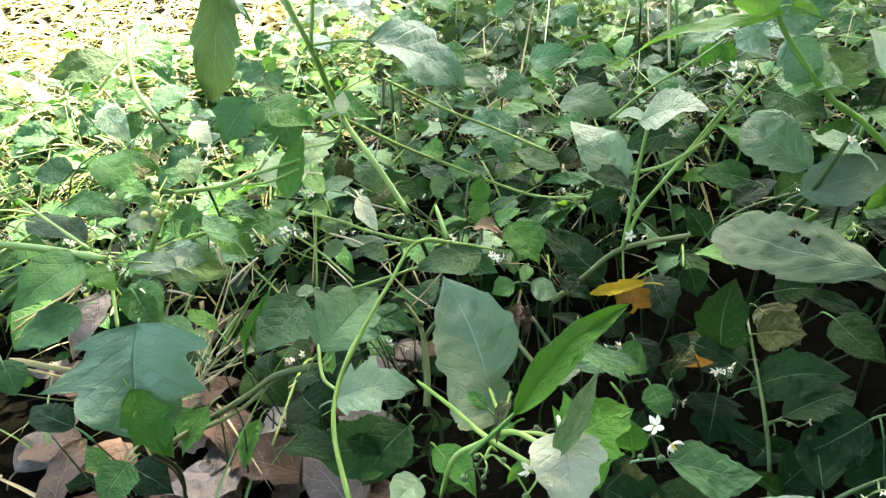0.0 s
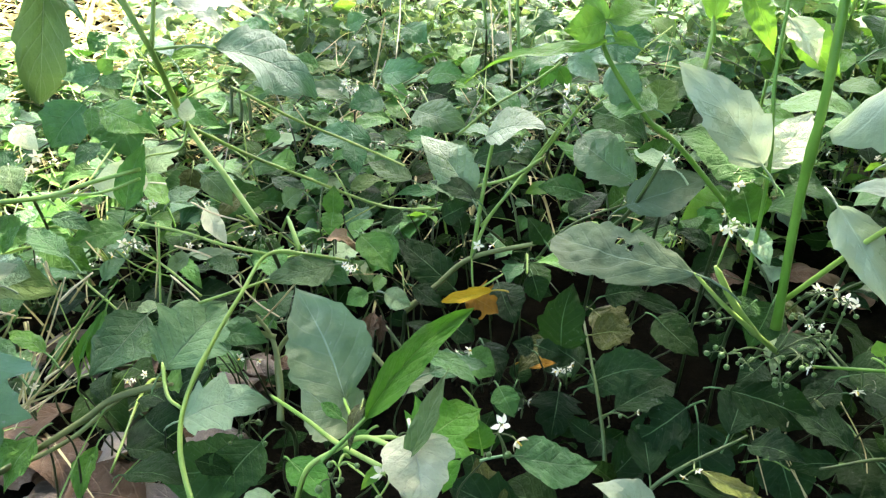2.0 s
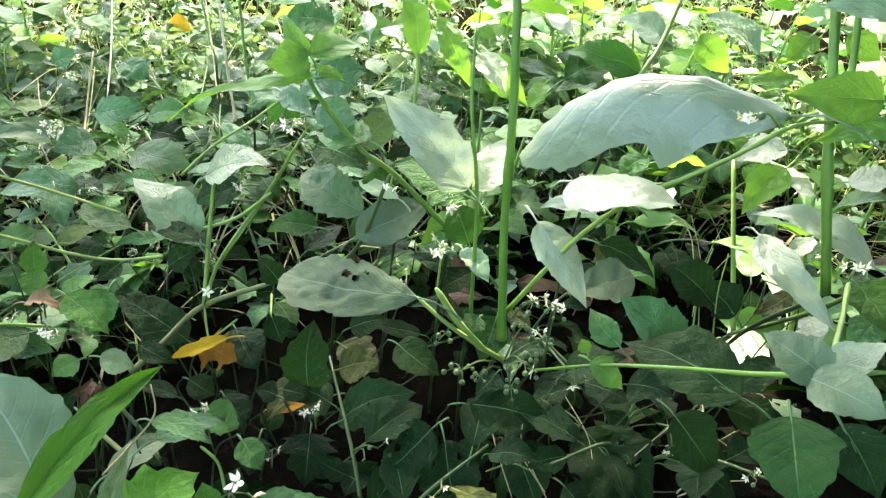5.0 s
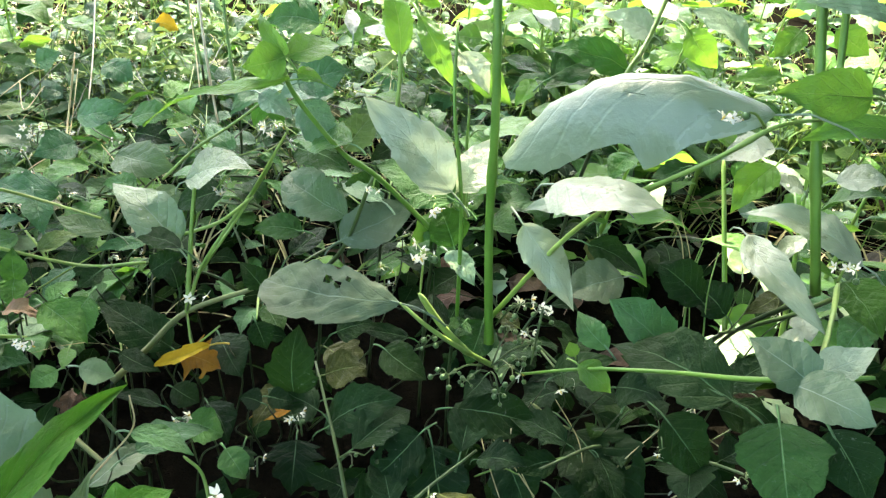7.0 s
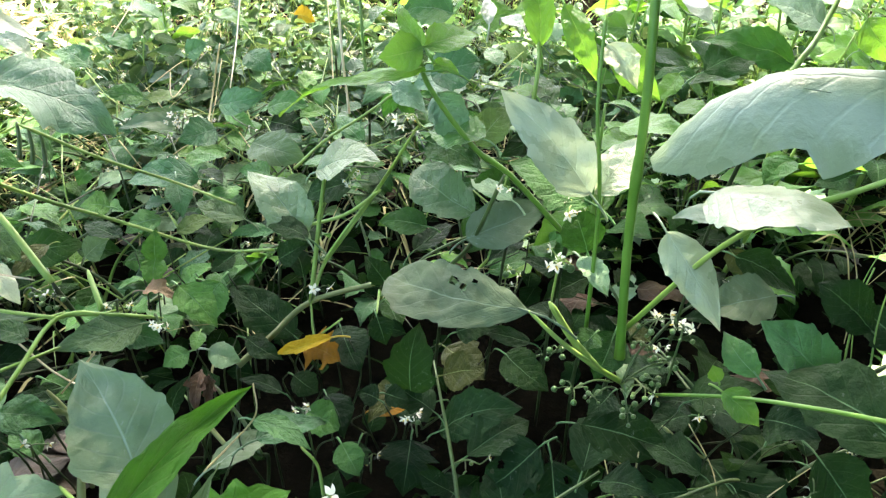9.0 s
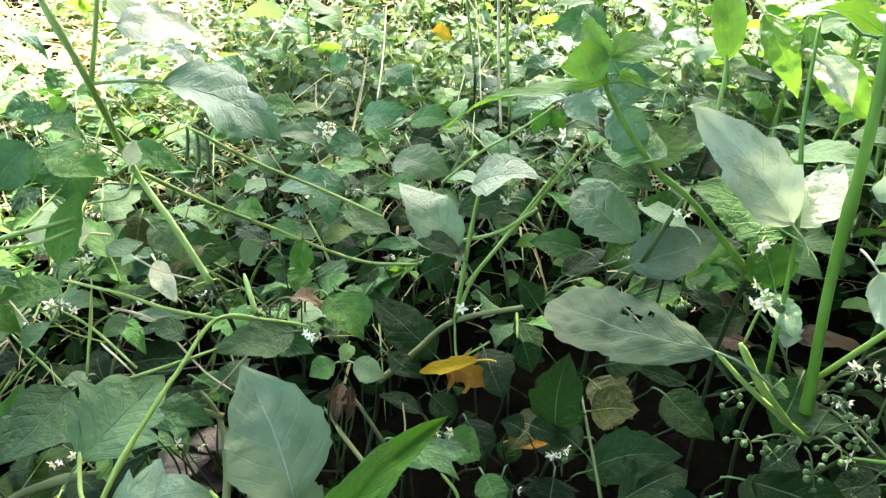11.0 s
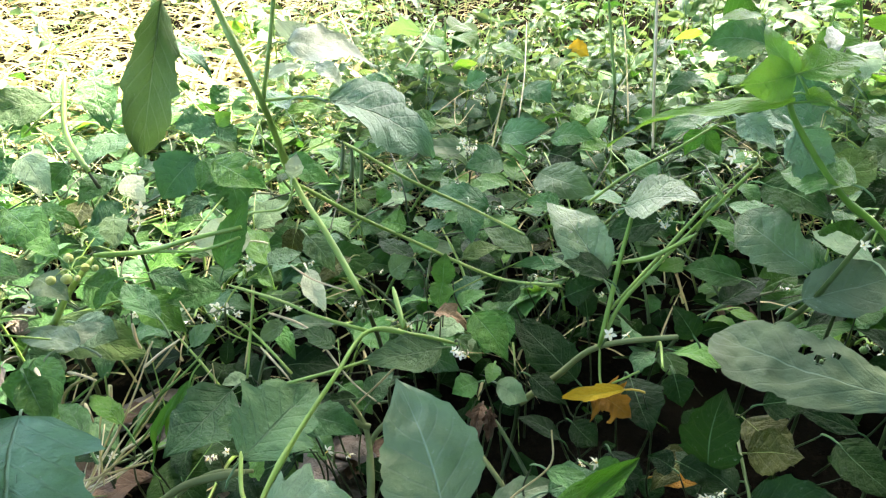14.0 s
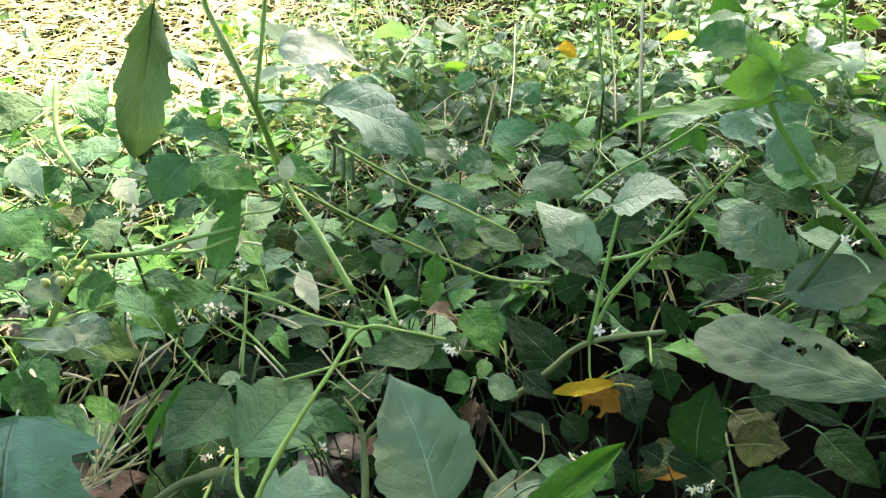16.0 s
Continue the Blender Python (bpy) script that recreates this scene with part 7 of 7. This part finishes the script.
cluster(UPRIGHT, (0.285, 0.227, 0.120), (0.280, 0.228, 0.130), 0, 5, 0.0055, seed=4794)
cluster(UPRIGHT, (0.245, 0.256, 0.150), (0.237, 0.262, 0.140), 0, 4, 0.005, seed=5249)
stem(LOW_RIGHT, [(0.332, 0.185, 0.030), (0.354, 0.183, 0.050), (0.383, 0.183, 0.060)], 0.0005, 0.0003, STRAW)
stem(LOW_RIGHT, [(0.282, 0.240, 0.060), (0.282, 0.218, 0.050), (0.278, 0.190, 0.040)], 0.0005, 0.0003, STRAW)
stem(LOW_RIGHT, [(0.339, 0.244, 0.060), (0.334, 0.213, 0.050), (0.324, 0.194, 0.040)], 0.0004, 0.0003, STRAW)
stem(LOW_RIGHT, [(0.375, 0.157, 0.020), (0.408, 0.152, 0.020), (0.432, 0.141, 0.020)], 0.0006, 0.0004, STRAW)
stem(LOW_RIGHT, [(0.280, 0.263, 0.060), (0.268, 0.232, 0.050), (0.259, 0.203, 0.040)], 0.0005, 0.0003, STRAW)
stem(LOW_RIGHT, [(0.287, 0.203, 0.030), (0.299, 0.206, 0.050), (0.319, 0.203, 0.050)], 0.0006, 0.0004, GRASS)
stem(LOW_RIGHT, [(0.432, 0.194, 0.060), (0.418, 0.173, 0.050), (0.427, 0.154, 0.040)], 0.0005, 0.0003, STRAW)
stem(LOW_RIGHT, [(0.409, 0.203, 0.120), (0.424, 0.217, 0.150), (0.439, 0.224, 0.170)], 0.0007, 0.0005, GRASS)
stem(LOW_RIGHT, [(0.410, 0.187, 0.120), (0.422, 0.201, 0.150), (0.443, 0.214, 0.170)], 0.0006, 0.0004, GRASS)
# near-white leaves standing for sunlit scraps on the soil and behind
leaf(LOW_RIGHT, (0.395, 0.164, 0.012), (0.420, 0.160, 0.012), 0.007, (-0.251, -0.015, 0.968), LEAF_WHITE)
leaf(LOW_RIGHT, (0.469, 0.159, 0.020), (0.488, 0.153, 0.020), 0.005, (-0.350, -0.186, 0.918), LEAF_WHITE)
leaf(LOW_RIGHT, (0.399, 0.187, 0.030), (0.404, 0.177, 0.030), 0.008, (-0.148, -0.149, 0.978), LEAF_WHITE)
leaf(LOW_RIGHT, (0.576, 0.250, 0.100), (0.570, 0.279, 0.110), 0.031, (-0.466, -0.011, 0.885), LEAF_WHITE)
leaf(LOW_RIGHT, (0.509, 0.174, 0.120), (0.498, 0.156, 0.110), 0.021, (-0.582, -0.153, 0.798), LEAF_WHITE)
leaf(LOW_RIGHT, (0.435, 0.173, 0.080), (0.482, 0.170, 0.090), 0.025, (-0.431, -0.208, 0.878), LEAF_SHADED)
leaf(LOW_RIGHT, (0.497, 0.156, 0.050), (0.443, 0.151, 0.040), 0.030, (-0.301, -0.143, 0.943), LEAF_SHADED)
leaf(LOW_RIGHT, (0.367, 0.203, 0.080), (0.404, 0.212, 0.090), 0.020, (-0.326, -0.123, 0.937), LEAF_SHADED)
leaf(LOW_RIGHT, (0.306, 0.269, 0.060), (0.281, 0.268, 0.050), 0.021, (-0.249, -0.336, 0.908), LEAF_SHADED)
leaf(FRONT, (0.023, 0.225, 0.140), (0.009, 0.221, 0.130), 0.008, (-0.146, -0.283, 0.948), LEAF_FRESH_DARK)
leaf(FRONT, (0.025, 0.186, 0.160), (0.013, 0.184, 0.150), 0.006, (-0.052, -0.376, 0.925), LEAF_FRESH)
leaf(FRONT, (0.012, 0.246, 0.130), (0.002, 0.261, 0.130), 0.007, (-0.108, -0.414, 0.904), LEAF_FRESH_DARK)
leaf(FRONT, (0.061, 0.196, 0.140), (0.051, 0.196, 0.120), 0.010, (-0.169, -0.131, 0.977), LEAF_FRESH_DARK)
stem(FRONT, [(0.010, 0.200, 0.150), (0.018, 0.188, 0.150), (0.023, 0.183, 0.140)], 0.0005, 0.0004, STEM)
stem(FRONT, [(0.039, 0.185, 0.170), (0.047, 0.180, 0.170), (0.057, 0.180, 0.170)], 0.0006, 0.0004, STEM)
cluster(FRONT, (0.022, 0.197, 0.160), (0.030, 0.182, 0.180), 1, 3, 0.006, seed=8037)
cluster(FRONT, (0.010, 0.208, 0.140), (0.002, 0.210, 0.130), 0, 4, 0.006, seed=2507)
leaf(FRONT, (-0.038, 0.396, 0.100), (-0.019, 0.379, 0.090), 0.019, (0.056, -0.451, 0.891), LEAF_MID)
leaf(FRONT, (-0.085, 0.398, 0.070), (-0.065, 0.375, 0.060), 0.022, (0.068, -0.512, 0.856), LEAF_SHADED)
leaf(FRONT, (-0.048, 0.376, 0.060), (-0.064, 0.392, 0.070), 0.019, (0.029, -0.277, 0.960), LEAF_BLUE)
leaf(FRONT, (0.081, 0.390, 0.100), (0.101, 0.371, 0.090), 0.016, (-0.000, -0.461, 0.887), LEAF_SHADED)
stem(FRONT, [(-0.008, 0.363, 0.100), (-0.022, 0.374, 0.070), (-0.026, 0.367, 0.030)], 0.0018, 0.0014, STEM_WOODY)
leaf(BACK, (0.078, 0.708, 0.140), (0.022, 0.711, 0.140), 0.021, (-0.091, -0.577, 0.811), LEAF_GREY)
stem(BACK, [(0.146, 0.855, 0.160), (0.124, 0.786, 0.130), (0.107, 0.740, 0.110)], 0.0006, 0.0005, STRAW)
stem(BACK, [(0.087, 0.862, 0.150), (0.081, 0.789, 0.140), (0.107, 0.832, 0.150)], 0.0006, 0.0004, STRAW)
stem(BACK, [(0.021, 0.732, 0.120), (0.037, 0.698, 0.100)], 0.0007, 0.0005, STRAW)
stem(BACK, [(0.057, 0.705, 0.100), (0.078, 0.714, 0.110), (0.101, 0.734, 0.110)], 0.0006, 0.0004, STRAW)
stem(BACK, [(0.140, 0.741, 0.110), (0.148, 0.685, 0.100)], 0.0006, 0.0004, STRAW)
stem(BACK, [(0.053, 0.819, 0.140), (0.098, 0.882, 0.150), (0.116, 0.898, 0.150)], 0.0005, 0.0004, STRAW)
stem(BACK, [(0.001, 0.815, 0.170), (0.025, 0.758, 0.150), (0.068, 0.759, 0.130)], 0.0007, 0.0006, STEM)
stem(BACK, [(0.133, 0.783, 0.130), (0.142, 0.743, 0.120), (0.183, 0.694, 0.110)], 0.0008, 0.0006, STEM_DARK)
stem(BACK, [(0.208, 0.737, 0.130), (0.211, 0.683, 0.120)], 0.0006, 0.0004, STRAW)
leaf(BACK, (0.091, 0.677, 0.100), (0.104, 0.631, 0.100), 0.016, (0.013, -0.314, 0.949), LEAF_SHADED)
cluster(BACK, (0.081, 0.711, 0.130), (0.086, 0.693, 0.150), 4, 0, 0.008, seed=5797)
cluster(BACK, (0.051, 0.669, 0.110), (0.063, 0.651, 0.120), 3, 0, 0.007, seed=4202)
cluster(BACK, (0.140, 0.700, 0.120), (0.146, 0.696, 0.130), 2, 1, 0.006, seed=1484)
leaf(SHOOT, (0.275, 0.450, 0.190), (0.266, 0.459, 0.200), 0.011, (-0.121, -0.222, 0.968), DEAD_TAN)
stem(SHOOT, [(0.292, 0.331, 0.200), (0.298, 0.327, 0.180), (0.310, 0.335, 0.160)], 0.0007, 0.0006, STEM)
stem(SHOOT, [(0.312, 0.334, 0.200), (0.309, 0.331, 0.180), (0.311, 0.335, 0.160)], 0.0006, 0.0005, STEM)
leaf(SHOOT, (0.237, 0.428, 0.240), (0.229, 0.452, 0.250), 0.020, (-0.268, -0.438, 0.858), LEAF_SHEEN)
leaf(SHOOT, (0.364, 0.484, 0.200), (0.375, 0.533, 0.210), 0.025, (-0.214, -0.553, 0.805), LEAF)
leaf(SHOOT, (0.275, 0.407, 0.220), (0.266, 0.424, 0.230), 0.014, (-0.350, -0.464, 0.813), LEAF_OLIVE_GREEN)
leaf(EDGE, (0.481, 0.464, 0.220), (0.452, 0.454, 0.200), 0.020, (-0.408, -0.281, 0.869), LEAF_FRESH)
leaf(EDGE, (0.548, 0.461, 0.220), (0.487, 0.460, 0.210), 0.026, (-0.381, -0.259, 0.887), LEAF)
leaf(EDGE, (0.466, 0.319, 0.200), (0.429, 0.309, 0.190), 0.021, (-0.548, -0.302, 0.780), LEAF_FRESH_DARK)
leaf(EDGE, (0.485, 0.284, 0.200), (0.461, 0.296, 0.190), 0.020, (-0.375, -0.377, 0.847), LEAF)
leaf(EDGE, (0.450, 0.223, 0.220), (0.474, 0.217, 0.230), 0.021, (-0.457, -0.270, 0.847), LEAF_FRESH_DARK)
cluster(FRONT, (-0.106, 0.401, 0.150), (-0.104, 0.398, 0.160), 3, 1, 0.007, seed=643)
cluster(FRONT, (-0.088, 0.417, 0.170), (-0.087, 0.413, 0.180), 2, 2, 0.006, seed=5373)
stem(FRONT, [(-0.107, 0.401, 0.150), (-0.098, 0.422, 0.160), (-0.083, 0.423, 0.170)], 0.0006, 0.0005, STEM)
stem(FRONT, [(-0.115, 0.415, 0.150), (-0.102, 0.406, 0.140), (-0.083, 0.403, 0.130)], 0.0006, 0.0005, STEM)
stem(FRONT, [(-0.094, 0.395, 0.120), (-0.090, 0.414, 0.140), (-0.088, 0.427, 0.160)], 0.0006, 0.0004, STRAW)
stem(FRONT, [(-0.135, 0.431, 0.150), (-0.125, 0.419, 0.140)], 0.0005, 0.0004, STRAW)
leaf(FRONT, (-0.066, 0.377, 0.110), (-0.082, 0.383, 0.120), 0.011, (-0.029, -0.452, 0.892), LEAF_MID)
leaf(FRONT, (-0.051, 0.363, 0.090), (-0.065, 0.384, 0.100), 0.013, (-0.048, -0.197, 0.979), LEAF_BLUE)
stem(FRONT, [(-0.147, 0.384, 0.110), (-0.123, 0.387, 0.130), (-0.112, 0.393, 0.140)], 0.0007, 0.0005, GRASS)
stem(FRONT, [(-0.158, 0.365, 0.090), (-0.131, 0.375, 0.120)], 0.0007, 0.0005, GRASS)
stem(FRONT, [(-0.204, 0.374, 0.100), (-0.182, 0.377, 0.120), (-0.175, 0.384, 0.130)], 0.0008, 0.0006, STRAW)
stem(NEAR_LEFT, [(-0.202, 0.377, 0.050), (-0.179, 0.392, 0.080), (-0.161, 0.396, 0.110), (-0.140, 0.388, 0.150)], 0.0009, 0.0004, DRY)
stem(NEAR_LEFT, [(-0.196, 0.369, 0.050), (-0.173, 0.391, 0.080), (-0.142, 0.398, 0.110)], 0.0006, 0.0003, DRY)
stem(NEAR_LEFT, [(-0.222, 0.381, 0.040), (-0.177, 0.381, 0.060), (-0.152, 0.381, 0.080)], 0.0007, 0.0003, DRY)
stem(NEAR_LEFT, [(-0.217, 0.382, 0.040), (-0.190, 0.383, 0.050), (-0.149, 0.376, 0.080)], 0.0005, 0.0002, DRY)
stem(NEAR_LEFT, [(-0.165, 0.366, 0.090), (-0.156, 0.367, 0.095), (-0.146, 0.372, 0.100)], 0.0011, 0.0005, DRY)
stem(NEAR_LEFT, [(-0.184, 0.369, 0.070), (-0.183, 0.378, 0.080), (-0.183, 0.392, 0.090)], 0.0006, 0.0003, DRY)
stem(NEAR_LEFT, [(-0.206, 0.385, 0.140), (-0.197, 0.371, 0.140), (-0.196, 0.371, 0.130)], 0.0015, 0.0007, DRY)
stem(NEAR_LEFT, [(-0.186, 0.379, 0.140), (-0.177, 0.375, 0.140), (-0.167, 0.369, 0.140)], 0.0010, 0.0005, DRY)
stem(NEAR_LEFT, [(-0.168, 0.371, 0.110), (-0.173, 0.388, 0.110), (-0.171, 0.390, 0.120)], 0.0013, 0.0006, DRY)
stem(NEAR_LEFT, [(-0.144, 0.377, 0.140), (-0.132, 0.376, 0.150), (-0.119, 0.373, 0.160)], 0.0009, 0.0004, DRY)
stem(NEAR_LEFT, [(-0.188, 0.388, 0.110), (-0.182, 0.379, 0.110), (-0.184, 0.383, 0.100)], 0.0012, 0.0005, DRY)
stem(NEAR_LEFT, [(-0.202, 0.374, 0.080), (-0.196, 0.374, 0.110), (-0.188, 0.376, 0.130), (-0.169, 0.375, 0.140)], 0.0009, 0.0007, STRAW)
stem(NEAR_LEFT, [(-0.143, 0.377, 0.170), (-0.144, 0.378, 0.160), (-0.144, 0.382, 0.150)], 0.0008, 0.0004, DRY)
stem(NEAR_LEFT, [(-0.203, 0.383, 0.050), (-0.201, 0.389, 0.060), (-0.194, 0.393, 0.070)], 0.0005, 0.0002, DRY)
stem(NEAR_LEFT, [(-0.170, 0.377, 0.080), (-0.146, 0.384, 0.110), (-0.129, 0.388, 0.130)], 0.0009, 0.0006, GRASS)
stem(NEAR_LEFT, [(-0.202, 0.366, 0.110), (-0.188, 0.378, 0.120), (-0.172, 0.384, 0.130)], 0.0008, 0.0006, GRASS)
leaf(NEAR_LEFT, (-0.199, 0.408, 0.080), (-0.178, 0.388, 0.070), 0.018, (0.089, -0.443, 0.892), LEAF_DULL)
leaf(NEAR_LEFT, (-0.169, 0.398, 0.080), (-0.148, 0.396, 0.100), 0.016, (0.203, -0.204, 0.958), LEAF_DULL)
leaf(FRONT, (-0.070, 0.345, 0.120), (-0.106, 0.341, 0.120), 0.020, (0.043, -0.368, 0.929), LEAF_DULL)
leaf(FRONT, (-0.062, 0.351, 0.090), (-0.093, 0.357, 0.070), 0.029, (0.284, -0.307, 0.909), LEAF_SHADED)
stem(FRONT, [(-0.077, 0.374, 0.150), (-0.063, 0.360, 0.140), (-0.057, 0.364, 0.120)], 0.0007, 0.0003, DRY)
stem(FRONT, [(-0.132, 0.399, 0.100), (-0.114, 0.398, 0.120)], 0.0005, 0.0002, DRY)
stem(FRONT, [(-0.114, 0.396, 0.100), (-0.115, 0.404, 0.120)], 0.0005, 0.0002, DRY)
stem(BACK, [(0.198, 0.541, 0.300), (0.194, 0.521, 0.250), (0.196, 0.514, 0.200)], 0.0011, 0.0009, DRY)
stem(BACK, [(0.082, 1.029, 0.220), (0.060, 0.981, 0.200), (0.032, 0.912, 0.180)], 0.0009, 0.0006, DRY)
stem(BACK, [(-0.056, 1.123, 0.220), (-0.038, 0.992, 0.210), (-0.028, 0.923, 0.200)], 0.0008, 0.0005, DRY)
stem(BACK, [(0.248, 0.751, 0.260), (0.225, 0.661, 0.220), (0.210, 0.606, 0.190)], 0.0008, 0.0006, STRAW)
stem(BACK, [(0.192, 0.951, 0.220), (0.152, 0.766, 0.200), (0.128, 0.674, 0.180)], 0.0008, 0.0006, DRY)
stem(FRONT, [(-0.063, 0.430, 0.170), (-0.049, 0.419, 0.165), (-0.029, 0.411, 0.160)], 0.0007, 0.0005, DRY)
stem(FRONT, [(-0.077, 0.409, 0.150), (-0.059, 0.409, 0.140), (-0.039, 0.396, 0.130)], 0.0008, 0.0006, DRY)
stem(FRONT, [(-0.045, 0.397, 0.130), (-0.030, 0.387, 0.110), (-0.014, 0.376, 0.100)], 0.0007, 0.0005, DRY)
stem(FRONT, [(0.005, 0.370, 0.140), (-0.012, 0.372, 0.120), (-0.028, 0.378, 0.100)], 0.0007, 0.0005, STRAW)
leaf(FRONT, (-0.021, 0.377, 0.100), (-0.004, 0.395, 0.110), 0.016, (-0.063, -0.468, 0.882), LEAF_DULL)
leaf(FRONT, (-0.039, 0.396, 0.130), (-0.058, 0.402, 0.140), 0.017, (0.106, -0.251, 0.962), LEAF_DULL)
leaf(FRONT, (-0.069, 0.410, 0.140), (-0.087, 0.409, 0.130), 0.014, (0.025, -0.412, 0.911), LEAF_OLIVE_GREEN)
leaf(FRONT, (-0.002, 0.427, 0.160), (0.013, 0.428, 0.170), 0.018, (0.206, -0.423, 0.882), LEAF_OLIVE_GREEN)
leaf(FRONT, (-0.073, 0.414, 0.180), (-0.055, 0.428, 0.180), 0.017, (-0.030, -0.237, 0.971), LEAF_DULL)
leaf(NEAR_LEFT, (-0.184, 0.399, 0.160), (-0.161, 0.395, 0.150), 0.023, (-0.006, -0.421, 0.907), LEAF_TEAL)
leaf(NEAR_LEFT, (-0.219, 0.438, 0.170), (-0.197, 0.425, 0.160), 0.020, (0.148, -0.451, 0.880), LEAF_GREY)
leaf(NEAR_LEFT, (-0.210, 0.416, 0.130), (-0.220, 0.403, 0.120), 0.024, (0.281, -0.356, 0.891), LEAF_DULL)
leaf(NEAR_LEFT, (-0.122, 0.395, 0.140), (-0.106, 0.401, 0.150), 0.013, (0.213, -0.338, 0.917), LEAF_DULL)
